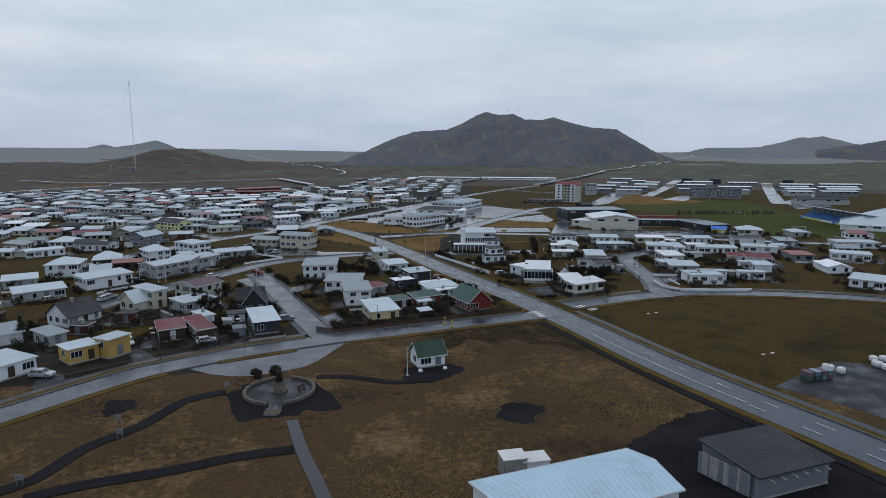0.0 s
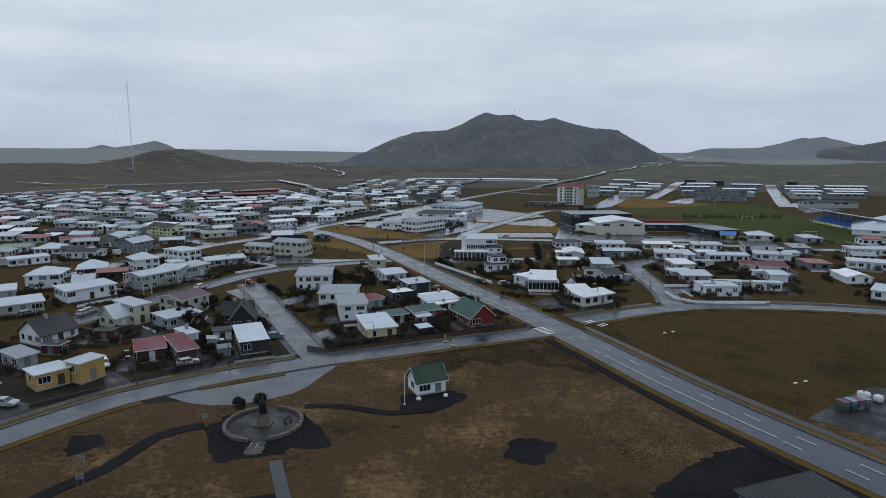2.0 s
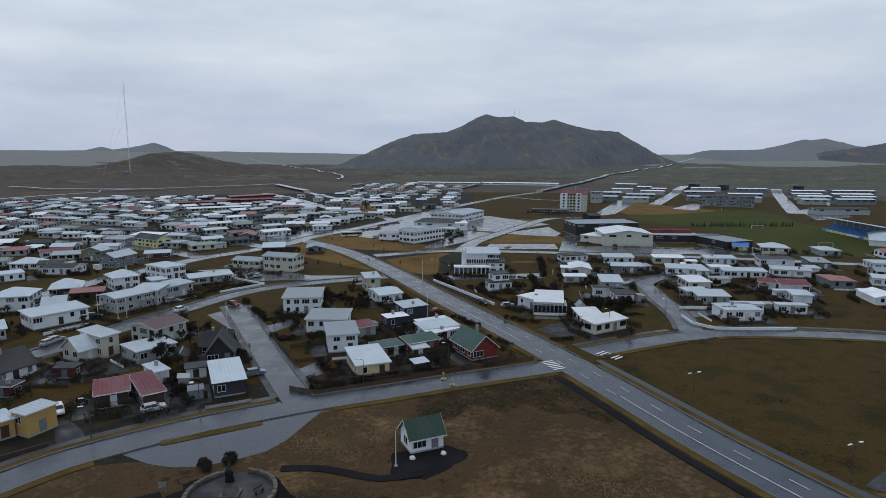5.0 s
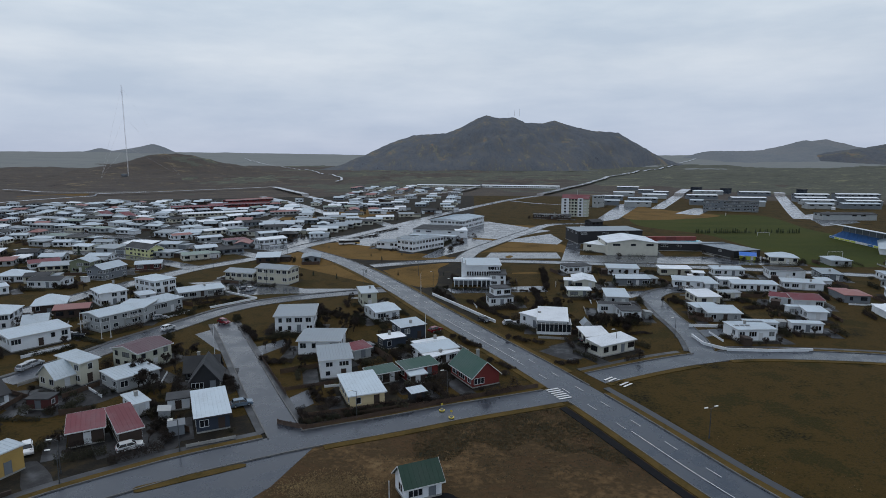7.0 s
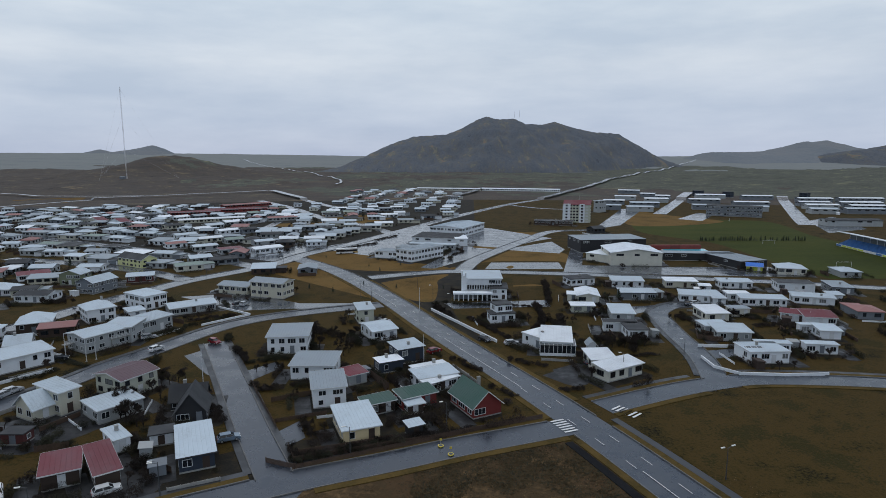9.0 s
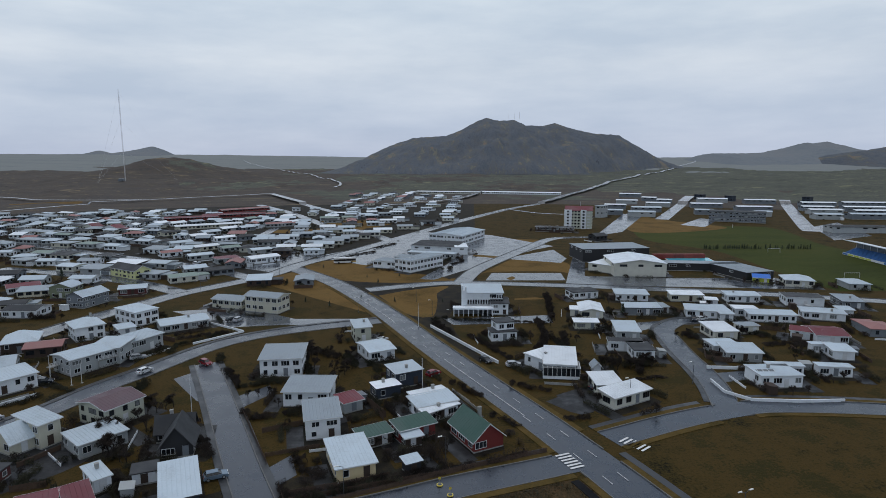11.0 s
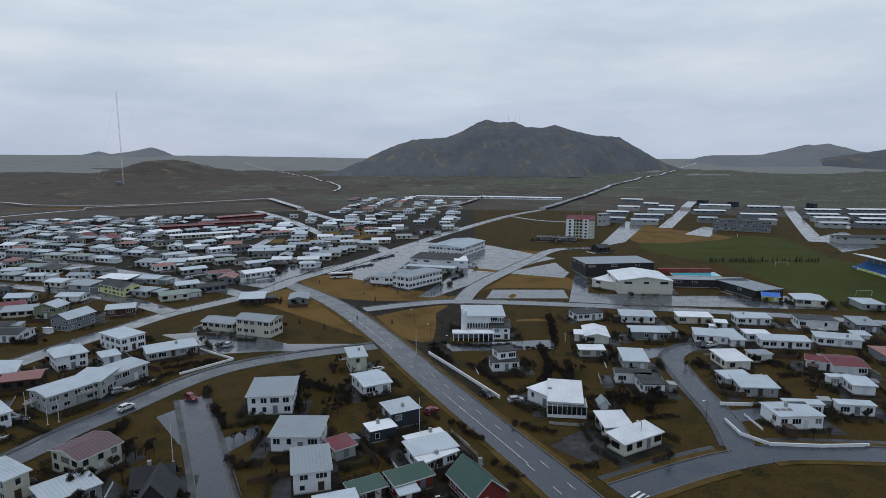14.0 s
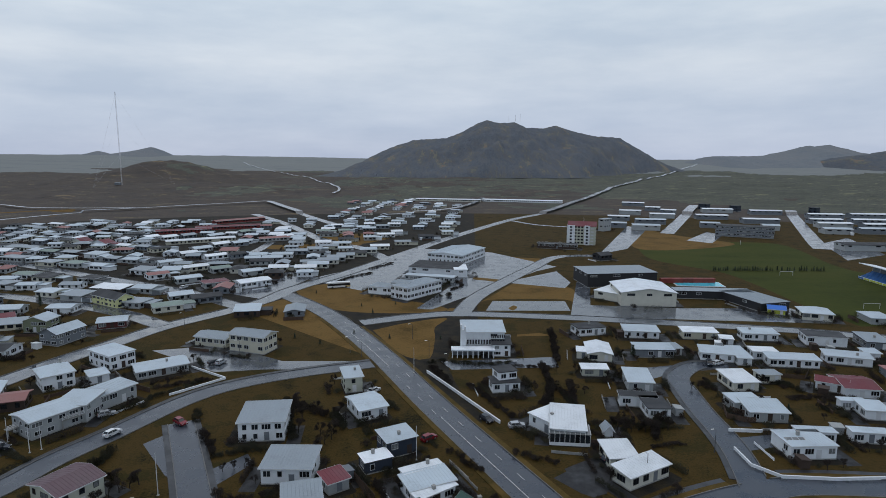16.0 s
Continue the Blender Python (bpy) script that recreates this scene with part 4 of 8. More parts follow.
house(-0.6, 197.9, 37, 8.8, 2.3, 2.5, 'mono', 'white', 'white', 0.3, 0)
house(-13.7, 186.2, 29, 6.4, 3.8, 2.5, 'mono', 'brown', 'green', 0.3, 0)
house(-5.8, 189.4, 30, 7.9, 4.2, 2.8, 'mono', 'barn', 'green', 0.5, 0)
house(-6.1, 185.6, 26, 3.4, 2.8, 2.2, 'mono', 'brown', 'silver', 0.3, 0)
house(-5.5, 175.5, 28, 2.8, 2.2, 2.1, 'mono', 'black', 'silver', 0.3, 0)
house(7.0, 187.7, 27, 6.7, 10.0, 2.6, 'gablef', 'barn', 'green', 2.9, 0)
house(-63.5, 159.4, 29, 5.3, 7.0, 2.8, 'mono', 'brown', 'red', 0.5, 0)
house(-57.5, 160.8, 38, 3.5, 11.2, 2.8, 'mono', 'brown', 'red', 0.5, 0)
house(-60.5, 170.8, 46, 2.7, 6.6, 2.5, 'flat', 'white', 'silver', 0.5, 0)
house(-44.5, 167.4, 25, 5.7, 12.3, 2.9, 'mono', 'navy', 'silver', 0.5, 0)
house(-52.8, 172.4, 22, 3.9, 3.6, 2.3, 'flat', 'white', 'dark', 0.5, 0)
house(-69.1, 185.5, 50, 8.9, 8.3, 2.8, 'flat', 'grey', 'silver', 0.5, 0)
house(-72.5, 197.8, 62, 8.8, 9.4, 4.5, 'gable', 'sage', 'plum', 1.0, 0)
house(-81.4, 187.0, 63, 4.1, 8.1, 5.1, 'mono', 'cream', 'silver', 0.6, 0)
house(-84.0, 184.0, 63, 5.0, 6.2, 2.9, 'gable', 'cream', 'silver', 2.6, 0)
house(-97.7, 230.0, 59, 11.5, 8.9, 4.6, 'gable', 'grey', 'silver', 0.7, 0)
house(-90.7, 246.0, 63, 10.8, 7.2, 4.0, 'mono', 'grey', 'silver', 0.4, 0)
house(-106.4, 275.8, 57, 8.2, 12.7, 4.9, 'flat', 'white', 'silver', 0.5, 0)
house(-75.6, 144.3, 51, 5.6, 5.4, 3.1, 'flat', 'yellow', 'silver', 0.5, 0)
house(-70.0, 147.1, 66, 5.0, 4.0, 4.0, 'flat', 'yellow', 'silver', 0.5, 0)
house(-92.8, 171.2, 64, 8.3, 8.5, 2.9, 'gable', 'white', 'dark', 3.0, 0)
house(-88.3, 154.8, 62, 3.6, 6.4, 2.6, 'mono', 'grey', 'grey', 0.5, 0)
house(42.9, 206.5, 30, 11.5, 4.8, 2.9, 'mono', 'ivory', 'white', 0.6, 0)
house(40.1, 213.5, 4, 6.1, 7.5, 2.9, 'mono', 'ivory', 'white', 0.4, 0)
house(54.3, 244.7, -8, 9.7, 3.9, 2.9, 'flat', 'white', 'dark', 0.5, 0)
house(57.2, 239.3, -1, 5.8, 8.0, 2.9, 'flat', 'white', 'dark', 0.5, 0)
house(58.8, 258.6, -7, 6.9, 10.5, 3.0, 'mono', 'grey', 'silver', 0.5, 0)
house(48.2, 267.8, -3, 7.7, 3.9, 2.4, 'mono', 'sage', 'white', 0.3, 0)
house(54.0, 285.5, -8, 7.8, 12.5, 2.7, 'gablef', 'ivory', 'white', 0.9, 0)
house(48.8, 284.5, -11, 4.5, 5.6, 2.5, 'flat', 'ivory', 'white', 0.5, 0)
house(56.9, 311.9, 14, 11.0, 7.3, 3.0, 'flat', 'white', 'dark', 0.5, 0)
house(75.8, 308.6, -7, 12.4, 7.6, 2.8, 'mono', 'white', 'silver', 0.4, 0)
house(72.9, 286.6, -3, 12.6, 6.5, 2.8, 'mono', 'slate', 'silver', 0.4, 0)
house(81.4, 288.8, 3, 2.5, 6.2, 2.5, 'flat', 'grey', 'grey', 0.5, 0)
house(97.0, 306.7, -5, 12.2, 5.8, 2.8, 'mono', 'cream', 'white', 0.4, 0)
house(104.1, 299.4, -16, 4.3, 5.0, 2.3, 'flat', 'white', 'white', 0.5, 0)
house(93.1, 283.0, -16, 10.3, 7.3, 2.8, 'mono', 'white', 'silver', 0.4, 0)
house(99.9, 281.3, -6, 4.3, 11.5, 2.6, 'mono', 'white', 'silver', 0.4, 0)
house(118.6, 305.2, -6, 12.2, 6.2, 2.8, 'mono', 'white', 'silver', 0.4, 0)
house(114.7, 276.4, -8, 15.2, 5.4, 2.8, 'mono', 'white', 'silver', 0.4, 0)
house(109.3, 283.9, -7, 7.9, 5.6, 2.8, 'flat', 'white', 'white', 0.5, 0)
house(139.5, 299.8, -13, 13.2, 8.3, 3.4, 'flat', 'white', 'dark', 0.5, 0)
house(134.2, 278.7, -18, 13.3, 5.6, 2.8, 'mono', 'white', 'silver', 0.4, 0)
house(144.7, 282.7, -6, 4.5, 4.2, 2.6, 'mono', 'white', 'silver', 0.4, 0)
house(155.5, 297.2, -11, 7.4, 10.9, 2.8, 'mono', 'slate', 'grey', 0.5, 0)
house(114.5, 255.6, -33, 7.8, 4.7, 2.9, 'gable', 'white', 'red', 0.9, 0)
house(119.9, 254.2, -9, 8.9, 10.5, 2.9, 'gable', 'white', 'red', 0.9, 0)
house(88.6, 258.7, 3, 7.5, 9.4, 2.8, 'mono', 'ivory', 'white', 0.5, 0)
house(99.3, 262.4, 3, 6.1, 4.2, 2.7, 'flat', 'ivory', 'grey', 0.5, 0)
house(84.9, 237.4, -5, 9.4, 7.6, 2.7, 'mono', 'grey', 'silver', 0.5, 0)
house(82.3, 242.8, 3, 7.7, 6.3, 2.8, 'flat', 'grey', 'silver', 0.5, 0)
house(84.2, 218.5, 2, 10.4, 7.9, 3.2, 'flat', 'white', 'silver', 0.5, 0)
house(89.4, 222.9, -6, 8.6, 2.8, 3.2, 'flat', 'white', 'silver', 0.5, 0)
house(102.7, 223.5, -8, 8.2, 2.9, 2.7, 'flat', 'white', 'silver', 0.5, 0)
house(111.0, 242.0, -6, 6.2, 2.2, 2.7, 'flat', 'white', 'silver', 0.5, 0)
house(113.6, 237.7, -9, 5.5, 5.9, 2.7, 'mono', 'white', 'silver', 0.4, 0)
house(21.1, 288.4, -2, 6.0, 8.7, 4.3, 'mono', 'white', 'dark', 0.3, 0)
house(-2.7, 432.1, -18, 27.4, 19.1, 4.3, 'mono', 'white', 'dark', 0.8, 0, style='hall')
house(10.8, 425.6, 2, 7.2, 16.2, 4.5, 'flat', 'white', 'white', 0.5, 0, style='hall')
house(-25.6, 256.4, 18, 4.9, 7.9, 4.6, 'mono', 'sage', 'silver', 0.5, 0)
house(19.2, 257.3, 18, 5.6, 5.0, 5.5, 'flat', 'white', 'dark', 0.5, 0)
house(19.0, 255.4, 8, 8.1, 5.3, 3.0, 'flat', 'white', 'dark', 0.5, 0)
house(-65.4, 291.4, -19, 14.1, 7.7, 6.1, 'gable', 'cream', 'grey', 1.0, 0, style='school', floors=2)
house(-80.5, 297.8, -17, 13.0, 7.8, 3.4, 'gable', 'cream', 'grey', 0.9, 0, style='school')
house(-51.6, 184.0, 14, 5.8, 7.6, 2.5, 'gablef', 'black', 'dark', 3.7, 0)
house(-54.4, 188.9, 14, 7.0, 4.4, 2.4, 'gable', 'black', 'dark', 2.6, 0)
house(31.8, 228.1, -10, 7.9, 13.0, 3.7, 'mono', 'white', 'white', 0.6, 0)
house(28.7, 231.4, -52, 7.6, 9.0, 3.3, 'flat', 'white', 'white', 0.5, 0)
house(-87.8, 269.5, 35, 14.7, 9.0, 2.6, 'gable', 'grey', 'silver', 0.8, 0)
house(-113.7, 258.2, 44, 8.2, 10.0, 4.7, 'hip', 'white', 'silver', 1.8, 0)
house(-103.5, 262.1, 41, 5.1, 7.0, 2.4, 'flat', 'white', 'silver', 0.5, 0)
house(-93.7, 237.3, 0, 8.2, 9.0, 4.7, 'mono', 'grey', 'silver', 0.4, 0)
house(-109.1, 213.6, 52, 13.8, 9.0, 3.7, 'mono', 'white', 'silver', 0.4, 0)
house(-125.5, 245.7, 26, 8.9, 10.0, 3.7, 'hip', 'brown', 'silver', 2.2, 0)
house(-117.0, 226.2, 25, 5.8, 8.0, 2.8, 'gable', 'grey', 'silver', 1.8, 0)
house(-118.9, 197.0, 40, 12.4, 8.0, 2.8, 'mono', 'grey', 'silver', 0.5, 0)
house(-135.0, 212.3, 34, 8.9, 8.0, 2.8, 'mono', 'grey', 'silver', 0.5, 0)
house(-130.8, 229.3, 16, 9.9, 10.0, 4.8, 'hip', 'white', 'silver', 1.8, 0)
house(-165.0, 269.5, 43, 13.4, 8.0, 2.8, 'flat', 'white', 'silver', 0.5, 0)
house(-189.5, 298.9, 17, 10.6, 9.0, 2.8, 'gable', 'white', 'sagetop', 0.8, 0)
house(-171.9, 295.0, 8, 10.5, 9.0, 2.8, 'hip', 'white', 'silver', 1.8, 0)
house(-151.0, 284.8, 0, 12.2, 9.0, 2.8, 'gable', 'white', 'dark', 1.0, 0)
house(-179.5, 323.9, 40, 11.6, 9.0, 2.8, 'gable', 'white', 'red', 1.0, 0)
house(-155.2, 314.8, 0, 8.9, 8.0, 4.7, 'gablef', 'olive', 'silver', 1.6, 0)
house(-138.0, 300.7, 75, 12.3, 8.0, 4.5, 'gable', 'slate', 'silver', 1.8, 0)
house(-130.5, 320.7, 21, 10.3, 9.0, 2.8, 'gable', 'maroon', 'silver', 0.8, 0)
house(-163.3, 341.6, 0, 10.2, 8.0, 2.8, 'gable', 'white', 'silver', 0.8, 0)
house(-86.8, 134.5, 64, 11.6, 10.0, 2.8, 'flat', 'white', 'silver', 0.5, 0)
house(-99.7, 155.5, 45, 6.7, 8.0, 2.6, 'mono', 'white', 'grey', 0.6, 0)
house(-80.0, 172.4, 0, 4.2, 3.0, 2.2, 'flat', 'maroon', 'dark', 0.5, 0)
house(-85.7, 162.3, -6, 4.2, 3.0, 2.2, 'flat', 'maroon', 'dark', 0.5, 0)
house(15.1, 296.0, 0, 14.7, 13.0, 7.0, 'mono', 'white', 'silver', 0.6, 0, style='hall')
house(94.9, 365.1, -3, 24.5, 24.0, 6.5, 'gablef', 'ivory', 'white', 1.8, 0, style='hall')
house(85.2, 372.1, -43, 13.4, 20.0, 3.9, 'flat', 'ivory', 'white', 0.5, 0, style='hall')
house(93.5, 406.2, 7, 37.8, 22.0, 7.0, 'flat', 'black', 'grey', 0.5, 0, style='hall')
house(130.6, 371.4, -6, 35.6, 8.0, 3.7, 'flat', 'black', 'grey', 0.5, 0, style='hall')
house(144.1, 358.2, 15, 15.1, 26.0, 3.7, 'flat', 'black', 'grey', 0.5, 0, style='hall')
house(145.7, 341.8, -23, 6.6, 5.0, 2.4, 'gable', 'lime', 'blue', 1.2, 0)
house(157.9, 334.6, -17, 11.4, 11.0, 3.3, 'hip', 'ivory', 'silver', 1.6, 0)
house(10.4, 478.6, 64, 38.1, 24.0, 6.0, 'gable', 'white', 'silver', 1.2, 0)
house(-5.9, 410.2, -16, 27.6, 6.0, 2.8, 'flat', 'grey', 'silver', 0.5, 0)
house(-24.4, 378.9, -21, 20.7, 10.0, 3.7, 'flat', 'white', 'grey', 0.5, 0, style='school')
house(-19.0, 377.4, -26, 8.3, 8.0, 6.2, 'flat', 'grey', 'grey', 0.5, 0)
house(-11.9, 375.9, 50, 24.7, 11.0, 6.0, 'flat', 'white', 'grey', 0.5, 0, style='school', floors=2)
house(85.7, 527.2, -17, 28.9, 7.0, 3.7, 'flat', 'brown', 'dark', 0.5, 0)
house(-98.5, 395.4, 41, 16.2, 10.0, 3.2, 'gable', 'white', 'white', 0.8, 0)
house(149.2, 634.5, -46, 6.0, 12.0, 11.0, 'flat', 'grey', 'grey', 0.5, 1)
house(105.9, 477.8, 26, 9.5, 8.0, 3.7, 'gable', 'black', 'dark', 1.5, 1)
house(41.2, 226.6, 0, 2.0, 3.0, 1.9, 'gablef', 'white', 'grey', 1.0, 0)
house(134.6, 212.3, -43, 9.0, 10.0, 2.8, 'mono', 'white', 'silver', 0.4, 0)
house(161.7, 261.6, -29, 13.2, 9.0, 2.8, 'flat', 'white', 'silver', 0.5, 0)
house(184.2, 292.9, -11, 17.4, 9.0, 2.8, 'flat', 'white', 'silver', 0.5, 0)
house(-186.6, 371.8, -13, 16.2, 9.0, 2.8, 'gable', 'white', 'silver', 0.7, 1)
house(-169.7, 364.9, -13, 18.4, 9.0, 2.8, 'mono', 'white', 'silver', 0.7, 1)
house(-160.9, 379.2, -13, 26.8, 9.0, 2.8, 'mono', 'brown', 'silver', 0.7, 1)
house(-144.5, 380.4, -14, 17.8, 9.0, 2.8, 'gable', 'white', 'silver', 0.8, 1)
house(-123.6, 366.4, 34, 10.2, 9.0, 2.8, 'gable', 'white', 'silver', 1.0, 1)
house(-109.9, 362.0, 33, 12.7, 9.0, 2.8, 'gable', 'slate', 'dark', 0.9, 1)
house(-135.6, 351.9, -12, 15.5, 9.0, 2.8, 'flat', 'white', 'grey', 0.7, 1)
house(-118.9, 346.3, 32, 18.5, 9.0, 2.8, 'gable', 'white', 'silver', 0.8, 1)
house(-222.1, 389.5, -13, 15.0, 9.0, 2.8, 'flat', 'grey', 'silver', 0.7, 1)
house(-226.3, 414.1, -14, 20.3, 9.0, 2.8, 'gable', 'white', 'silver', 0.7, 1)
house(-211.2, 406.5, -14, 19.1, 9.0, 2.8, 'mono', 'white', 'silver', 0.7, 1)
house(-185.4, 403.5, -14, 17.1, 9.0, 2.8, 'flat', 'grey', 'silver', 0.7, 1)
house(-239.8, 452.5, -16, 20.9, 9.0, 2.8, 'flat', 'cream', 'silver', 0.6, 1)
house(-222.0, 448.6, -16, 20.4, 9.0, 2.8, 'flat', 'grey', 'silver', 0.7, 1)
house(-201.7, 441.1, -16, 15.5, 9.0, 2.8, 'gable', 'white', 'silver', 0.8, 1)
house(-271.2, 468.8, -16, 29.5, 9.0, 2.8, 'flat', 'grey', 'grey', 0.7, 1)
house(-169.8, 427.1, -15, 17.2, 9.0, 2.8, 'mono', 'white', 'grey', 0.8, 1)
house(-156.5, 416.3, 41, 17.0, 9.0, 2.8, 'gable', 'white', 'rust', 0.7, 1)
house(-136.8, 405.6, 38, 12.9, 9.0, 2.8, 'gable', 'white', 'silver', 0.7, 1)
house(-117.6, 394.2, 36, 12.1, 9.0, 2.8, 'flat', 'white', 'red', 0.7, 1)
house(-169.2, 455.2, 45, 13.3, 9.0, 2.8, 'gable', 'white', 'silver', 0.8, 1)
house(-146.6, 438.3, 42, 14.4, 9.0, 2.8, 'gable', 'cream', 'white', 0.8, 1)
house(-128.6, 434.8, 40, 16.6, 9.0, 2.8, 'gable', 'white', 'silver', 0.8, 1)
house(-107.6, 426.3, 38, 17.5, 9.0, 2.8, 'gable', 'grey', 'silver', 0.7, 1)
house(-193.0, 462.5, -16, 17.4, 9.0, 2.8, 'gable', 'grey', 'silver', 0.8, 1)
house(-206.9, 466.6, -16, 15.1, 9.0, 2.8, 'gable', 'slate', 'grey', 0.8, 1)
house(-227.9, 481.9, -17, 18.9, 9.0, 2.8, 'mono', 'white', 'silver', 0.8, 1)
house(-248.6, 491.2, -17, 20.1, 9.0, 2.8, 'gable', 'brown', 'silver', 0.7, 1)
house(-264.5, 493.6, -17, 20.0, 9.0, 2.8, 'gable', 'white', 'silver', 0.8, 1)
house(-289.8, 511.2, -17, 21.4, 9.0, 2.8, 'gable', 'cream', 'grey', 0.8, 1)
house(-313.9, 521.9, -17, 21.2, 9.0, 2.8, 'gable', 'white', 'silver', 0.7, 1)
house(-229.0, 521.9, -18, 17.4, 9.0, 2.8, 'gable', 'white', 'silver', 0.8, 1)
house(-211.8, 516.5, -18, 16.4, 9.0, 2.8, 'gable', 'slate', 'silver', 0.8, 1)
house(-199.1, 509.7, 51, 19.7, 9.0, 2.8, 'gable', 'cream', 'silver', 0.8, 1)
house(-170.5, 489.9, 47, 17.7, 9.0, 2.8, 'gable', 'white', 'white', 1.0, 1)
house(-149.4, 478.5, 45, 14.3, 9.0, 2.8, 'gable', 'white', 'silver', 0.8, 1)
house(-136.1, 485.4, 45, 16.6, 9.0, 2.8, 'gable', 'slate', 'dark', 0.9, 1)
house(-171.1, 509.8, 49, 12.9, 9.0, 2.8, 'gable', 'white', 'silver', 1.1, 1)
house(-165.4, 531.7, 50, 13.7, 9.0, 2.8, 'gable', 'white', 'silver', 1.1, 1)
house(-153.7, 537.6, 49, 11.8, 9.0, 2.8, 'gable', 'white', 'silver', 1.1, 1)
house(-112.4, 458.5, 7, 13.4, 9.0, 2.8, 'gable', 'white', 'silver', 1.0, 1)
house(-109.0, 471.0, 7, 12.5, 9.0, 2.8, 'gable', 'white', 'silver', 1.0, 1)
house(-106.0, 484.4, 7, 12.9, 9.0, 2.8, 'gable', 'white', 'silver', 1.0, 1)
house(-99.8, 498.6, 7, 14.2, 9.0, 2.8, 'gable', 'slate', 'grey', 1.0, 1)
house(-80.0, 437.6, 6, 12.1, 9.0, 2.8, 'gable', 'ivory', 'silver', 1.0, 1)
house(-74.9, 448.7, 7, 12.1, 9.0, 2.8, 'gable', 'ivory', 'silver', 1.0, 1)
house(-71.6, 462.6, 7, 13.0, 9.0, 2.8, 'gable', 'ivory', 'silver', 1.0, 1)
house(-68.2, 473.2, 7, 11.3, 9.0, 2.8, 'gable', 'white', 'silver', 1.0, 1)
house(-63.6, 482.1, 7, 11.2, 9.0, 2.8, 'gable', 'ivory', 'grey', 1.0, 1)
house(-88.4, 508.7, 8, 14.7, 9.0, 2.8, 'gable', 'white', 'silver', 1.0, 1)
house(-82.0, 522.1, 8, 13.2, 9.0, 2.8, 'gable', 'white', 'silver', 1.0, 1)
house(-74.8, 536.3, 8, 12.4, 9.0, 2.8, 'gable', 'white', 'silver', 1.0, 1)
house(-57.3, 491.4, 7, 12.6, 9.0, 2.8, 'gable', 'ivory', 'silver', 1.0, 1)
house(-51.4, 506.2, 8, 11.2, 9.0, 2.8, 'gable', 'ivory', 'silver', 1.0, 1)
house(-45.2, 522.1, 8, 13.3, 9.0, 2.8, 'gable', 'white', 'silver', 1.0, 1)
house(-56.9, 571.1, 9, 15.4, 9.0, 2.8, 'gable', 'white', 'silver', 0.8, 1)
house(-46.8, 588.7, 9, 14.1, 9.0, 2.8, 'gable', 'white', 'silver', 0.8, 1)
house(-37.9, 607.6, 9, 14.8, 9.0, 2.8, 'gable', 'white', 'white', 1.0, 1)
house(-28.3, 545.3, 8, 18.5, 9.0, 2.8, 'gable', 'cream', 'grey', 0.8, 1)
house(-11.2, 578.0, 9, 18.6, 9.0, 2.8, 'gable', 'slate', 'silver', 1.0, 1)
house(6.1, 607.6, 9, 15.0, 9.0, 2.8, 'gable', 'ivory', 'silver', 0.9, 1)
house(-274.1, 542.1, -19, 18.4, 9.0, 2.8, 'gablef', 'white', 'red', 2.4, 1)
house(-252.0, 533.2, -19, 22.0, 9.0, 2.8, 'gablef', 'white', 'red', 2.4, 1)
house(-381.2, 619.5, -20, 22.2, 9.0, 2.8, 'gable', 'white', 'silver', 0.8, 1)
house(-373.3, 636.5, -21, 33.3, 9.0, 2.8, 'gable', 'cream', 'silver', 0.8, 1)
house(-365.1, 659.3, -22, 28.5, 9.0, 2.8, 'gable', 'white', 'silver', 0.8, 1)
house(-318.0, 615.4, -21, 23.2, 9.0, 2.8, 'gable', 'white', 'silver', 0.8, 1)
house(-342.6, 689.2, -23, 27.4, 9.0, 2.8, 'gable', 'white', 'silver', 0.8, 1)
house(-332.3, 570.9, -19, 20.5, 9.0, 2.8, 'gable', 'white', 'silver', 0.8, 1)
house(-317.9, 581.3, -20, 26.5, 9.0, 2.8, 'gable', 'brown', 'silver', 0.8, 1)
house(-331.0, 607.4, -20, 27.7, 9.0, 2.8, 'gable', 'white', 'silver', 0.8, 1)
house(-280.5, 588.5, -20, 21.3, 9.0, 2.8, 'gable', 'white', 'silver', 0.8, 1)
house(-273.8, 607.4, -21, 22.8, 9.0, 2.8, 'gable', 'white', 'white', 0.8, 1)
house(-265.7, 627.8, -22, 22.3, 9.0, 2.8, 'gable', 'cream', 'silver', 0.8, 1)
house(-235.5, 568.9, 58, 11.2, 9.0, 2.8, 'gable', 'white', 'white', 1.2, 1)
house(-221.2, 569.0, 56, 12.8, 9.0, 2.8, 'gable', 'white', 'white', 1.2, 1)
house(-210.3, 579.4, 56, 11.9, 9.0, 2.8, 'gable', 'white', 'silver', 1.2, 1)
house(-152.1, 599.9, 9, 15.4, 9.0, 2.8, 'gable', 'white', 'silver', 1.2, 1)
house(-138.5, 607.6, 10, 13.3, 9.0, 2.8, 'gable', 'white', 'silver', 1.2, 1)
house(-171.0, 605.7, 54, 16.5, 9.0, 2.8, 'gable', 'white', 'silver', 1.2, 1)
house(-187.7, 579.6, 54, 13.8, 9.0, 2.8, 'gable', 'slate', 'silver', 1.2, 1)
house(-102.6, 611.6, 10, 18.4, 9.0, 2.8, 'gable', 'white', 'silver', 0.8, 1)
house(-85.1, 615.6, 10, 14.8, 9.0, 2.8, 'gable', 'white', 'silver', 0.8, 1)
house(-71.3, 641.1, 10, 18.2, 9.0, 2.8, 'gable', 'white', 'silver', 0.8, 1)
house(-98.3, 654.8, 10, 15.9, 9.0, 2.8, 'gable', 'white', 'silver', 0.8, 1)
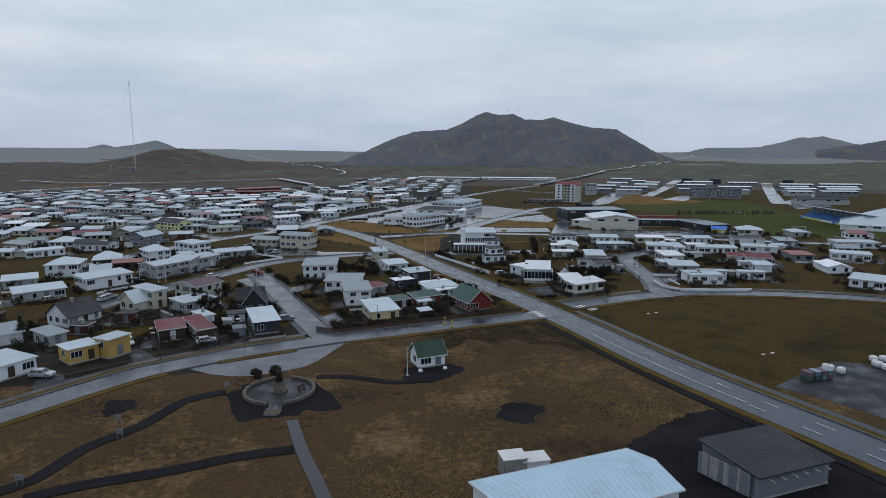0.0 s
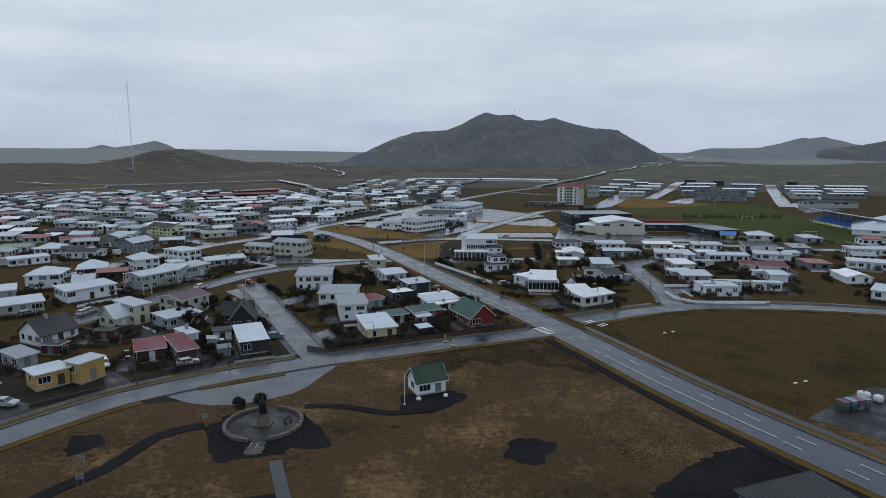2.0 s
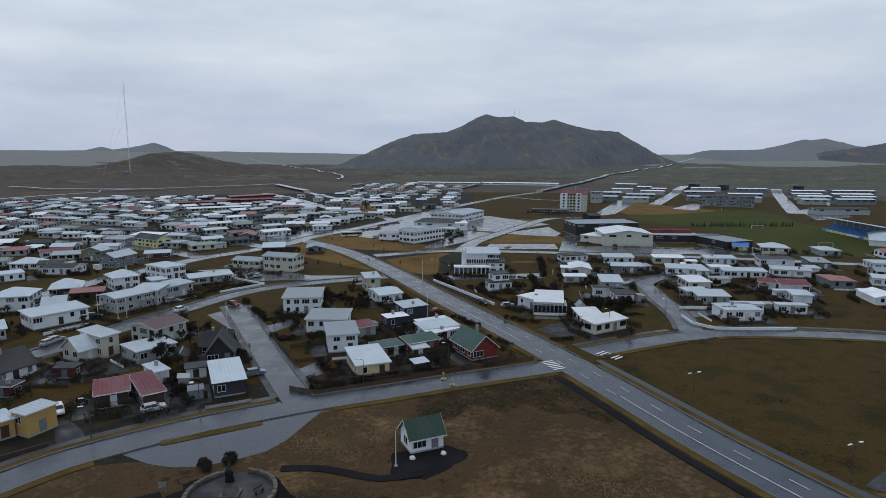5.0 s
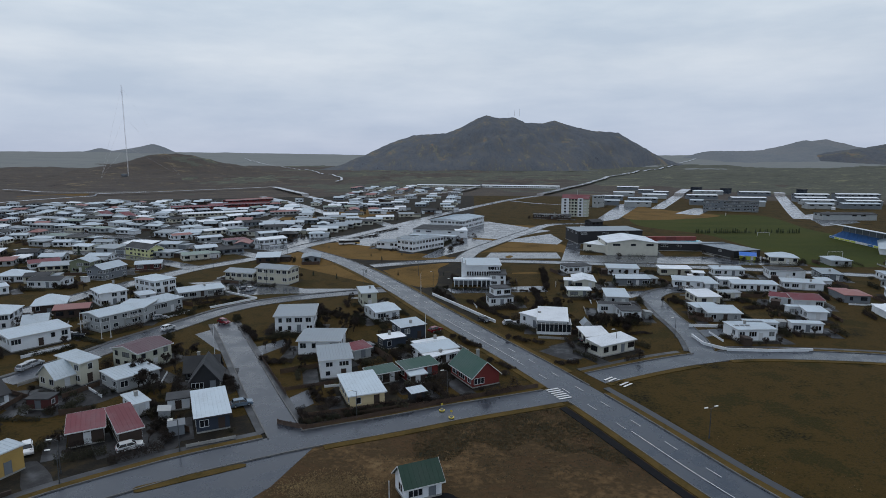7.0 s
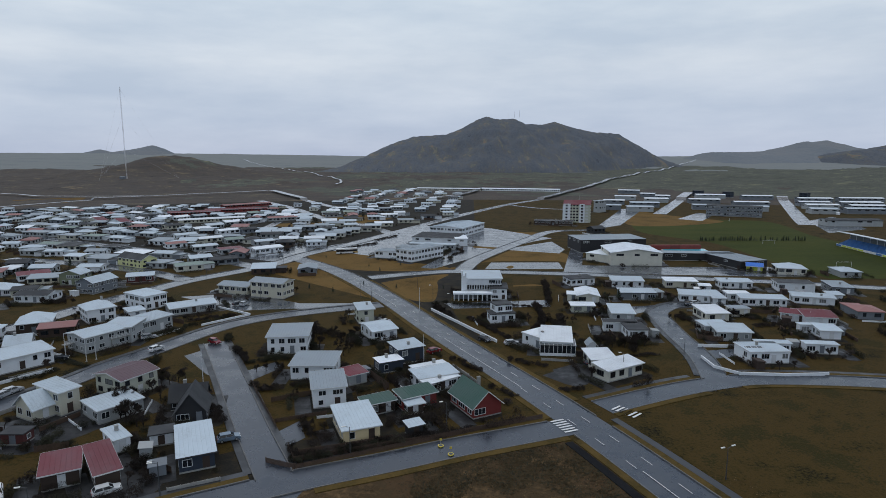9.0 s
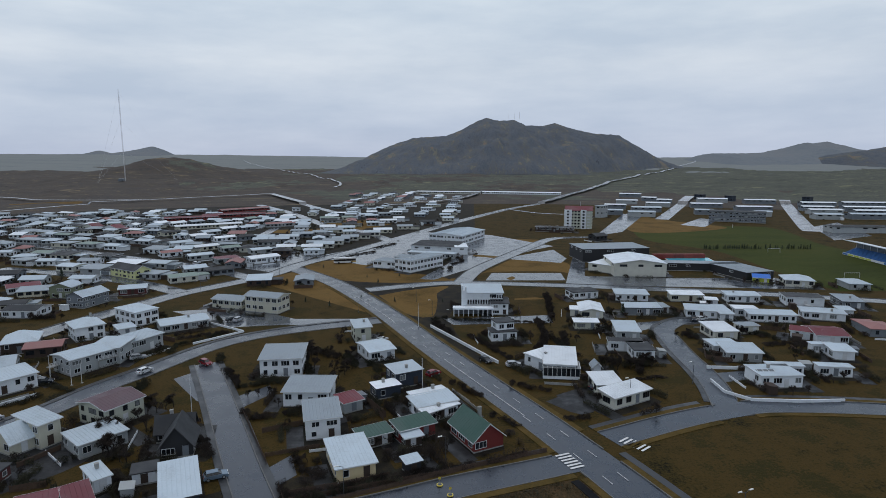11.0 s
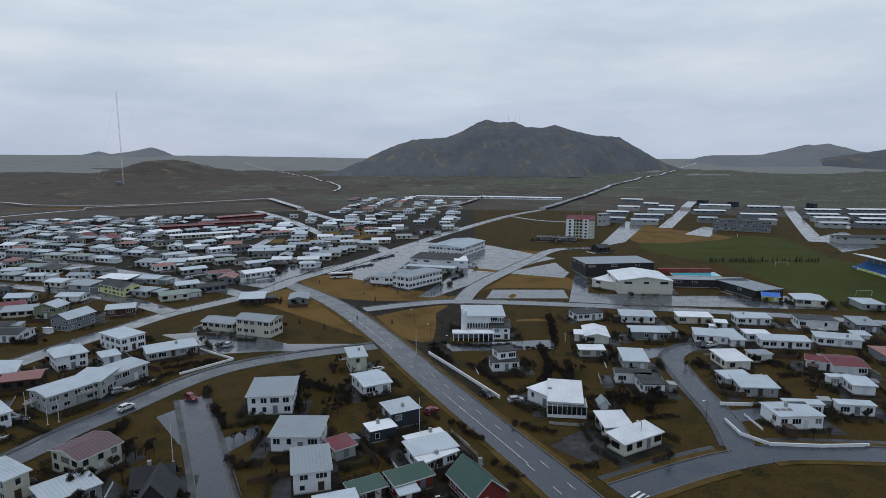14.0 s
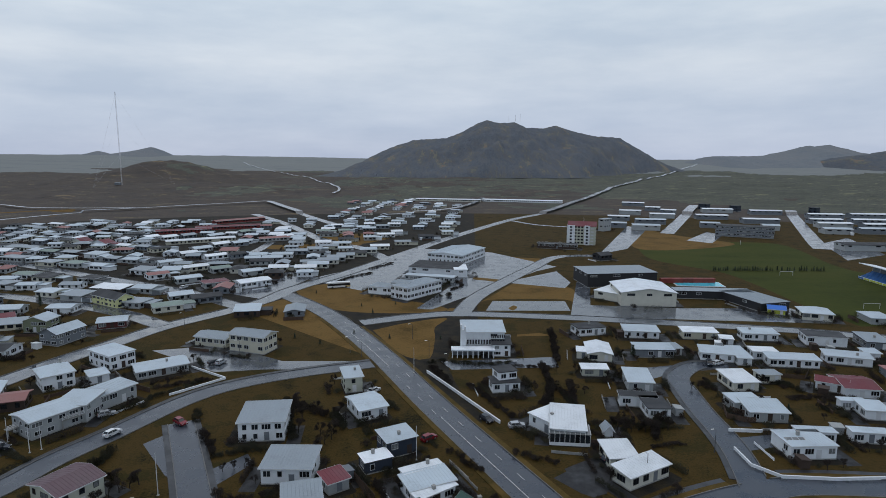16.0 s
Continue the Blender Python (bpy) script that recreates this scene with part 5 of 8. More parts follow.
house(-56.1, 650.2, 10, 12.3, 9.0, 2.8, 'gable', 'slate', 'silver', 0.8, 1)
house(-149.6, 355.4, -32, 19.8, 8.0, 4.3, 'gable', 'lemon', 'dark', 2.0, 1)
house(-188.7, 553.9, 30, 50.6, 8.0, 2.8, 'gable', 'white', 'white', 0.9, 1)
house(-226.3, 610.3, 26, 44.3, 9.0, 3.2, 'gable', 'barn', 'red', 0.9, 1)
house(-197.8, 640.1, 23, 56.4, 9.0, 3.2, 'gable', 'barn', 'red', 0.9, 1)
house(-207.4, 698.6, 45, 52.9, 9.0, 3.2, 'gable', 'barn', 'rust', 0.9, 1)
house(-132.4, 565.1, 29, 33.5, 8.0, 2.8, 'gable', 'white', 'rust', 0.9, 1)
house(-128.5, 577.9, 50, 22.2, 8.0, 2.8, 'gable', 'white', 'white', 0.9, 1)
house(117.9, 976.2, -17, 117.8, 10.0, 3.3, 'gable', 'white', 'white', 0.9, 1)
house(8.9, 993.7, -14, 99.3, 10.0, 3.3, 'gable', 'white', 'white', 0.9, 1)
house(334.3, 817.5, -13, 33.9, 14.0, 4.7, 'gable', 'grey', 'white', 0.8, 1, style='hall')
house(293.1, 740.0, -11, 32.2, 14.0, 4.7, 'gable', 'grey', 'white', 0.8, 1, style='hall')
house(257.5, 662.1, -16, 16.9, 14.0, 4.7, 'gable', 'ivory', 'silver', 0.8, 1, style='hall')
house(380.9, 794.6, -12, 34.2, 14.0, 4.7, 'gable', 'ivory', 'white', 0.8, 1, style='hall')
house(324.7, 698.7, -9, 34.3, 14.0, 4.7, 'gable', 'ivory', 'white', 0.8, 1, style='hall')
house(305.5, 643.1, -18, 14.0, 14.0, 4.7, 'gable', 'ivory', 'silver', 0.8, 1, style='hall')
house(424.8, 752.8, -10, 35.3, 14.0, 4.7, 'gable', 'grey', 'white', 0.8, 1, style='hall')
house(390.8, 698.6, -10, 29.8, 14.0, 4.7, 'gable', 'grey', 'white', 0.8, 1, style='hall')
house(376.4, 662.3, -9, 29.6, 14.0, 4.7, 'gable', 'ivory', 'white', 0.8, 1, style='hall')
house(349.7, 617.1, -10, 22.5, 14.0, 4.7, 'gable', 'grey', 'silver', 0.8, 1, style='hall')
house(477.3, 752.9, -8, 45.8, 14.0, 4.7, 'gable', 'ivory', 'white', 0.8, 1, style='hall')
house(435.9, 693.2, -8, 39.7, 14.0, 4.7, 'gable', 'grey', 'white', 0.8, 1, style='hall')
house(387.4, 617.2, -7, 33.0, 14.0, 4.7, 'gable', 'grey', 'silver', 0.8, 1, style='hall')
house(414.9, 652.7, -8, 31.9, 14.0, 4.7, 'gable', 'ivory', 'white', 0.8, 1, style='hall')
house(311.5, 521.8, -4, 39.4, 14.0, 4.7, 'gable', 'ivory', 'dark', 0.8, 1, style='hall')
house(265.0, 841.3, -27, 17.9, 14.0, 4.7, 'gable', 'white', 'white', 0.8, 1, style='hall')
house(221.7, 794.4, -17, 24.3, 14.0, 4.7, 'gable', 'white', 'white', 0.8, 1, style='hall')
house(244.2, 752.7, -14, 25.5, 14.0, 4.7, 'gable', 'grey', 'white', 0.8, 1, style='hall')
house(188.9, 727.5, -15, 22.1, 14.0, 4.7, 'gable', 'ivory', 'white', 0.8, 1, style='hall')
house(210.8, 693.2, -11, 28.8, 14.0, 4.7, 'gable', 'grey', 'silver', 0.8, 1, style='hall')
house(189.8, 643.3, -11, 23.9, 14.0, 4.7, 'gable', 'white', 'silver', 0.8, 1, style='hall')
house(167.0, 662.1, -14, 19.8, 14.0, 4.7, 'gable', 'white', 'silver', 0.8, 1, style='hall')
house(263.4, 915.7, -20, 28.7, 14.0, 4.7, 'gable', 'white', 'white', 0.8, 1, style='hall')
house(269.8, 801.5, -25, 16.7, 14.0, 4.7, 'gable', 'white', 'white', 0.8, 1, style='hall')
house(258.7, 597.1, -27, 44.5, 16.0, 9.0, 'flat', 'slate', 'dark', 0.5, 0, style='school', floors=3)
house(338.4, 861.9, -51, 11.1, 9.0, 7.0, 'flat', 'navy', 'dark', 0.5, 1)
house(365.4, 834.9, -51, 10.3, 9.0, 7.0, 'flat', 'navy', 'dark', 0.5, 1)
house(448.5, 809.5, -54, 9.1, 9.0, 7.0, 'flat', 'navy', 'dark', 0.5, 1)
house(14.4, 89.2, 21, 21.3, 9.4, 4.5, 'gable', 'white', 'skyblue', 1.0, 0, style='hall')
house(41.6, 99.7, 20, 11.8, 9.3, 3.2, 'mono', 'slate', 'dark', 0.3, 0, style='hall', blank=True)
house(-3.8, 141.9, 24, 5.6, 4.6, 2.6, 'gable', 'white', 'forest', 2.1, 0)
house(247.0, 361.0, -34, 40.0, 40.0, 3.2, 'hip', 'white', 'silver', 8.0, 0, style='hall')

# ---------------------------------------------------------------- fences, walls, hedges
def garden_wall(pts, h=0.7, th=0.25, colour="white"):
    mb = Mesher()
    for a, b in zip(pts[:-1], pts[1:]):
        a, b = Vector(a), Vector(b)
        d = (b - a).normalized()
        s = Vector((-d.y, d.x)) * th / 2
        mb.prism([a - s - d * 0.02, b - s + d * 0.02, b + s + d * 0.02, a + s - d * 0.02], 0, h)
        s2 = s * 1.35
        mb.prism([a - s2 - d * 0.03, b - s2 + d * 0.03, b + s2 + d * 0.03, a + s2 - d * 0.03], h, h + 0.07)
    tagged(mb.thing("garden_wall", "wall_" + colour), "low %s garden wall with a flat coping" % WORDS[colour], "wall")


def fence(pts, h=1.1):
    r = root("fence", pose(pts[0][0], pts[0][1], 0), "dark weathered wooden garden fence", "fence", "garden fences")
    ox, oy = pts[0]
    slat, post = Mesher(), Mesher()
    slat.box(-0.07, -0.015, 0.08, 0.07, 0.015, h)
    post.box(-0.06, -0.06, 0, 0.06, 0.06, h + 0.08)
    rail = Mesher()
    sm, pm = slat.data("slats", "wood_fence"), post.data("post", "wood_fence")
    sl = Mesher()
    for a, b in zip(pts[:-1], pts[1:]):
        a, b = Vector(a), Vector(b)
        d = (b - a)
        ln = d.length
        d.normalize()
        n = Vector((-d.y, d.x))
        ang = math.degrees(math.atan2(d.y, d.x))
        for i in range(int(ln / 3.0) + 1):
            p = a + d * i * 3.0
            share("post", pm, r, pose(p.x - ox, p.y - oy, 0, 0, 0, ang))
        for i in range(int(ln / 0.19)):
            p = a + d * (i + 0.5) * 0.19 - Vector((ox, oy)) - n * 0.075
            q = [p - d * 0.08 - n * 0.012, p + d * 0.08 - n * 0.012, p + d * 0.08 + n * 0.012, p - d * 0.08 + n * 0.012]
            sl.prism(q, 0.06, h + 0.03 * math.sin(i * 1.7))
    tagged(sl.thing("slats", "wood_fence", r), kind="stuff")


def shrub_mesh(seed, spread, h, n, mat, name, blade=0.14):
    """A ragged bush: a few stems and many small leaf and twig slivers with gaps between them."""
    rnd = random.Random(seed)
    mb = Mesher()
    lobes = [(rnd.uniform(-0.5, 0.5) * spread, rnd.uniform(-0.5, 0.5) * spread, rnd.uniform(0.35, 0.75) * h, rnd.uniform(0.3, 0.55)) for _ in range(6)]
    for lx, ly, lz, lr in lobes:
        mb.tube((lx * 0.3, ly * 0.3, 0), (lx, ly, lz), 0.035, 0.012, 4)
    for _ in range(n):
        lx, ly, lz, lr = rnd.choice(lobes)
        v = Vector((rnd.gauss(0, 1), rnd.gauss(0, 1), rnd.gauss(0, 1))).normalized() * rnd.uniform(0.2, 1) ** 0.5
        c = Vector((lx + v.x * lr * spread, ly + v.y * lr * spread, max(0.05, lz + v.z * lr * h * 0.8)))
        a = Vector((rnd.gauss(0, 1), rnd.gauss(0, 1), rnd.gauss(0.4, 1))).normalized() * blade * rnd.uniform(0.6, 1.6)
        b = a.orthogonal().normalized() * blade * 0.5
        mb.face([c - a, c + b, c + a])
    return mb.data(name, mat)


HEDGES = [shrub_mesh(40 + i, 2.1, 1.0, 700, "twig" if i % 3 else "shrub", "foliage") for i in range(6)]
SHRUBS = [shrub_mesh(60 + i, 1.4, 1.1, 320, "shrub" if i % 2 else "twig", "foliage") for i in range(6)]


def hedge(pts, h=1.2):
    """Ragged bushes grown into one another along a line."""
    rnd = random.Random(int(abs(pts[0][0] * 10)))
    mb = Mesher()
    mat = None
    for c in resample(pts, 1.5):
        if near_road(c.x, c.y, 1.0):
            continue
        me = rnd.choice(HEDGES)
        mat = mat or me.materials[0].name
        m = pose(c.x - pts[0][0] + rnd.uniform(-0.3, 0.3), c.y - pts[0][1] + rnd.uniform(-0.3, 0.3), 0, 0, 0, rnd.uniform(0, 360)) @ Matrix.Diagonal((0.8, 0.8, h * rnd.uniform(0.8, 1.25), 1))
        k = len(mb.v)
        mb.v += [tuple(m @ v.co) for v in me.vertices]
        mb.f += [tuple(i + k for i in q.vertices) for q in me.polygons]
    if mat:
        tagged(mb.thing("hedge", mat, None, pose(pts[0][0], pts[0][1], 0)), "ragged leafless brown garden hedge", "hedge", "garden hedges")


garden_wall([(68.8, 219.3), (68.8, 211.6), (72.9, 206.7), (83.6, 205.8), (94.4, 206.2)], 0.7, 0.25, 'white')
garden_wall([(71.8, 228.5), (79.9, 227.9)], 0.8, 0.25, 'white')
garden_wall([(-3.9, 268.9), (3.7, 255.0), (15.6, 232.7)], 0.8, 0.3, 'white')
garden_wall([(-76.4, 250.1), (-65.1, 263.1), (-79.5, 272.9)], 0.6, 0.25, 'white')
garden_wall([(-104.4, 201.1), (-97.8, 210.5)], 0.7, 0.2, 'white')
garden_wall([(-72.0, 133.6), (-64.2, 141.3)], 0.6, 0.2, 'brown')
fence([(-28.4, 169.8), (-26.1, 164.7), (-9.7, 170.5), (-1.3, 173.2), (5.8, 176.2), (20.5, 182.1)], 1.1)
fence([(-37.4, 190.6), (-23.8, 197.6)], 1.2)
fence([(-45.0, 201.1), (-32.6, 177.5)], 1.0)
fence([(-17.7, 206.6), (-12.1, 197.6)], 1.6)
fence([(77.7, 240.3), (83.5, 233.9)], 1.6)
fence([(-31.0, 164.6), (-25.2, 162.3), (-12.3, 167.9), (4.5, 175.5), (16.8, 181.6)], 1.0)
hedge([(-29.6, 170.5), (-26.2, 165.3), (-18.6, 167.3), (-9.8, 171.6)], 1.3)
hedge([(-9.8, 171.6), (-1.4, 173.9), (5.3, 177.0)], 1.2)
hedge([(18.4, 261.4), (22.5, 248.1)], 1.2)
hedge([(56.3, 261.4), (57.8, 242.0), (52.0, 223.6)], 2)
hedge([(33.5, 261.4), (29.5, 242.0)], 2.0)
hedge([(8.7, 257.9), (19.4, 236.4)], 1.2)
hedge([(-64.5, 236.4), (-50.8, 216.8)], 1.5)
hedge([(-53.7, 208.5), (-40.7, 197.6)], 1.2)
hedge([(33.1, 274.0), (32.5, 255.0), (28.0, 243.1)], 2.2)
hedge([(34.1, 255.0), (36.5, 246.9)], 1.8)
hedge([(45.0, 232.7), (49.7, 229.5), (57.4, 231.0)], 2.5)
hedge([(37.2, 236.0), (35.8, 250.9)], 1.5)
hedge([(78.0, 259.4), (79.4, 255.0)], 1.4)
hedge([(-90.6, 236.0), (-79.4, 243.1)], 1.3)
hedge([(-82.0, 255.0), (-69.7, 261.7)], 1.3)
hedge([(-74.9, 217.1), (-73.6, 198.9), (-72.4, 191.3)], 2.2)
hedge([(-145.8, 279.3), (-137.4, 279.3)], 2.0)
hedge([(-39.5, 243.1), (-28.9, 236.0)], 2.0)
hedge([(-27.5, 236.0), (-23.5, 229.5)], 2.5)
hedge([(104.1, 242.0), (105.9, 236.4)], 1.4)
hedge([(98.0, 261.4), (103.8, 257.9)], 1.4)
hedge([(18.1, 216.8), (25.5, 212.5)], 1.2)
hedge([(19.2, 208.5), (23.1, 197.6), (32.2, 197.6)], 1.0)

hedge([(-27.8, 169.9), (-25.6, 166.0), (-17.1, 169.0), (-2.9, 174.9)], 1.3)
hedge([(-43.1, 196.4), (-37.2, 198.4), (-32.1, 201.5)], 1.2)
hedge([(-52.7, 214.6), (-47.7, 216.1), (-42.3, 218.9)], 1.1)
hedge([(-64.4, 239.4), (-52.5, 215.0), (-43.6, 197.3)], 1.0)
hedge([(-42.2, 246.7), (-37.8, 232.6), (-34.8, 223.9)], 1.8)
hedge([(3.3, 217.0), (9.7, 207.8)], 1.3)
hedge([(-28.2, 180.4), (-26.2, 175.5), (-22.0, 173.2)], 1.2)
hedge([(-20.5, 232.5), (-16.7, 226.2)], 1.4)
hedge([(12.0, 197.9), (17.2, 193.0)], 1.0)
hedge([(-59.4, 173.8), (-54.7, 167.1), (-48.5, 157.5)], 1.4)
hedge([(-48.7, 186.8), (-44.6, 180.6)], 1.6)
hedge([(-106.2, 203.5), (-99.2, 204.4), (-96.8, 209.3)], 1.0)
hedge([(-83.6, 243.9), (-77.0, 251.8), (-71.8, 260.4)], 1.2)
hedge([(-77.5, 169.3), (-69.5, 170.9)], 1.2)
hedge([(-101.5, 217.8), (-91.3, 213.4)], 0.9)
hedge([(57.3, 221.7), (50.1, 220.3)], 0.8)
hedge([(39.3, 259.7), (36.6, 243.4)], 1.6)
hedge([(101.8, 260.1), (104.7, 253.6)], 1.6)
hedge([(98.5, 248.5), (112.7, 249.5)], 1.2)
hedge([(94.1, 279.9), (83.4, 274.5)], 1.3)
hedge([(39.4, 238.9), (35.3, 240.6)], 1.2)
hedge([(98.0, 227.0), (95.3, 219.8)], 1.1)
hedge([(-3.2, 278.4), (3.6, 278.9), (13.2, 275.9), (23.0, 277.5)], 1.0)
hedge([(23.4, 274.3), (35.7, 273.3)], 1.0)
hedge([(42.6, 312.3), (38.9, 278.7)], 2.0)
hedge([(-2.7, 273.1), (2.7, 260.4)], 1.5)
hedge([(0.9, 390.3), (5.2, 407.3)], 1.2)
fence([(-17.5, 206.0), (-12.5, 196.3)], 1.5)
fence([(-33.8, 180.5), (-28.2, 182.8), (-24.0, 184.4)], 0.9)
fence([(76.7, 241.7), (75.0, 236.1), (79.1, 233.5), (84.1, 234.5)], 1.5)
fence([(104.2, 265.9), (111.5, 263.5), (116.4, 269.6)], 1.4)
fence([(-74.1, 168.2), (-68.8, 170.1)], 1.3)
fence([(-52.4, 164.0), (-45.8, 161.1)], 1.2)
fence([(-25.9, 167.3), (-17.8, 169.9), (-9.3, 173.2)], 1.1)
hedge([(-55.6, 405.5), (-49.7, 419.7), (-40.7, 429.8)], 0.9)
hedge([(-57.4, 392.4), (-51.1, 396.9)], 0.9)
hedge([(1.5, 407.3), (6.4, 410.3), (11.0, 397.5), (6.1, 387.7)], 0.9)
hedge([(-42.3, 443.2), (-31.6, 462.7)], 0.9)


def bare_tree(seed, h):
    """Trunk, forked limbs and a crown of fine twigs."""
    rnd = random.Random(seed)
    trunk, crown = Mesher(), Mesher()

    def grow(p, d, ln, r, depth):
        q = p + d * ln
        (trunk if depth < 2 else crown).tube(p, q, r, r * 0.7, 5 if depth < 2 else 3)
        if depth >= 4:
            for _ in range(5):
                c = p.lerp(q, rnd.random())
                a = Vector((rnd.gauss(0, 1), rnd.gauss(0, 1), rnd.gauss(0.5, 0.8))).normalized() * rnd.uniform(0.18, 0.4)
                crown.face([c, c + a.orthogonal().normalized() * 0.035 + a * 0.5, c + a])
        if depth == 5:
            return
        for _ in range(3 if depth < 4 else 4):
            nd = (d + Vector((rnd.gauss(0, 0.5), rnd.gauss(0, 0.5), rnd.gauss(0.12, 0.3)))).normalized()
            grow(q, nd, ln * rnd.uniform(0.6, 0.85), r * 0.62, depth + 1)
    grow(Vector((0, 0, -0.1)), Vector((0, 0, 1)), h * 0.22, 0.03 * h, 0)
    return trunk.data("trunk", "twig"), crown.data("crown", "twig")


TREES = [bare_tree(s, 4.5) for s in (3, 8, 21)]


def tree(x, y, h=4.5):
    rnd = random.Random(int(abs(x * 7 + y * 3)))
    t, c = rnd.choice(TREES)
    m = pose(x, y, 0, 0, 0, rnd.uniform(0, 360)) @ Matrix.Scale(h / 4.5, 4)
    r = root("tree", m, "bare leafless garden tree with dense dark twigs", "tree", "garden trees")
    share("trunk", t, r, pose(0, 0, 0))
    share("crown", c, r, pose(0, 0, 0))


def conifer(x, y, h=3.0):
    rnd = random.Random(int(abs(x * 5 + y)))
    r = root("conifer", pose(x, y, 0), "small dark green spruce tree", "tree", "small spruces")
    mb = Mesher()
    mb.tube((0, 0, -0.1), (0, 0, h * 0.95), 0.07 * h / 3, 0.01, 6)
    mb.thing("trunk", "twig", r)
    mb = Mesher()
    for _ in range(420):
        t = rnd.random() ** 0.8
        rad = (1 - t) * 0.30 * h * rnd.uniform(0.5, 1.1)
        a = rnd.uniform(0, 6.283)
        c = Vector((math.cos(a) * rad, math.sin(a) * rad, 0.1 * h + t * 0.9 * h))
        d = Vector((math.cos(a), math.sin(a), -0.35)) * 0.09 * h
        s = Vector((-math.sin(a), math.cos(a), 0)) * 0.035 * h
        mb.face([c - d - s, c - d + s, c + d])
    mb.thing("crown", "conifer", r)


# ---------------------------------------------------------------- vehicles, lamps
def car_parts(colour):
    body, cabin, glassm = Mesher(), Mesher(), Mesher()
    prof = [(-2.1, 0.28), (2.1, 0.28), (2.16, 0.55), (2.05, 0.78), (1.0, 0.95), (-1.95, 0.98), (-2.14, 0.7)]
    k = len(prof)
    for yy, sc in ((-0.86, 1.0), (0.86, 1.0)):
        body.v += [(px, yy, pz) for px, pz in prof]
    body.f += [tuple(range(k)), tuple(range(2 * k - 1, k - 1, -1))]
    body.f += [(i, i + k, (i + 1) % k + k, (i + 1) % k) for i in range(k)]
    lo, hi = [(1.05, 0.93), (-1.9, 0.96)], [(0.35, 1.42), (-1.5, 1.44)]
    b = [(lo[0][0], -0.78, lo[0][1]), (lo[0][0], 0.78, lo[0][1]), (lo[1][0], 0.78, lo[1][1]), (lo[1][0], -0.78, lo[1][1])]
    t = [(hi[0][0], -0.62, hi[0][1]), (hi[0][0], 0.62, hi[0][1]), (hi[1][0], 0.62, hi[1][1]), (hi[1][0], -0.62, hi[1][1])]
    glassm.v += b + t
    glassm.f += [(0, 1, 5, 4), (1, 2, 6, 5), (2, 3, 7, 6), (3, 0, 4, 7), (4, 5, 6, 7)]
    cabin.slab([(0.42, -0.66, 1.49), (0.42, 0.66, 1.49), (-1.55, 0.66, 1.50), (-1.55, -0.66, 1.50)][::-1], 0.07)
    for sx, sy in ((1, 1), (1, -1), (-1, 1), (-1, -1)):
        x0, x1 = (1.06, 0.38) if sx > 0 else (-1.9, -1.5)
        cabin.tube((x0, sy * 0.78, 0.95), (x1, sy * 0.63, 1.44), 0.05, 0.05, 4)
    cabin.tube((-0.5, 0.79, 0.95), (-0.5, 0.63, 1.44), 0.04, 0.04, 4)
    cabin.tube((-0.5, -0.79, 0.95), (-0.5, -0.63, 1.44), 0.04, 0.04, 4)
    tyre, rim, lamp = Mesher(), Mesher(), Mesher()
    tyre.tube((0, -0.1, 0.32), (0, 0.1, 0.32), 0.32, 0.32, 14)
    rim.tube((0, -0.11, 0.32), (0, 0.11, 0.32), 0.19, 0.19, 10)
    lamp.box(-0.06, -0.2, 0, 0.06, 0.2, 0.14)
    return (body.data("body", "car_" + colour), cabin.data("cabin", "car_" + colour), glassm.data("window", "glass"), tyre.data("wheel", "rubber"), rim.data("rim", "steel"), lamp.data("headlight", "lamp_glass"), lamp.data("tail_light", "red_box"))


CARS = {}
CAR_WORDS = {"silver": "silver", "white": "white", "red": "dark red", "dark": "dark", "bluegrey": "blue-grey"}


def car(x, y, rot, colour="silver"):
    if colour not in CARS:
        CARS[colour] = car_parts(colour)
    body, cabin, gl, tyre, rim, lamp, tail = CARS[colour]
    r = root("car", pose(x, y, LAYER[0], 0, 0, rot), "%s parked hatchback car on wet asphalt" % CAR_WORDS[colour], "car", "parked cars")
    share("body", body, r, pose(0, 0, 0))
    share("roof", cabin, r, pose(0, 0, 0))
    share("window", gl, r, pose(0, 0, 0))
    for sx in (1.3, -1.3):
        for sy in (-0.78, 0.78):
            wh = share("wheel", tyre, r, pose(sx, sy, 0))
            share("rim", rim, wh, pose(0, 0, 0))
    for sy in (-0.6, 0.6):
        share("headlight", lamp, r, pose(2.1, sy, 0.58))
        share("tail_light", tail, r, pose(-2.08, sy, 0.72))


def bus(x, y, rot):
    r = root("bus", pose(x, y, LAYER[0], 0, 0, rot), "white and yellow city bus parked on asphalt", "bus")
    mb = Mesher()
    mb.box(-5.8, -1.25, 0.35, 5.8, 1.25, 1.25)
    mb.box(-5.8, -1.25, 2.35, 5.8, 1.25, 3.0)
    mb.thing("body", "car_white", r)
    mb = Mesher()
    mb.box(-5.75, -1.22, 1.25, 5.75, 1.22, 2.35)
    mb.thing("window", "glass", r)
    mb = Mesher()
    mb.box(3.2, -1.28, 0.4, 5.83, 1.28, 1.22)
    mb.thing("panel", "wall_yellow", r)
    ty = Mesher()
    ty.tube((0, -0.14, 0.48), (0, 0.14, 0.48), 0.48, 0.48, 14)
    td = ty.data("wheel", "rubber")
    for sx in (3.6, -3.4):
        for sy in (-1.15, 1.15):
            share("wheel", td, r, pose(sx, sy, 0))


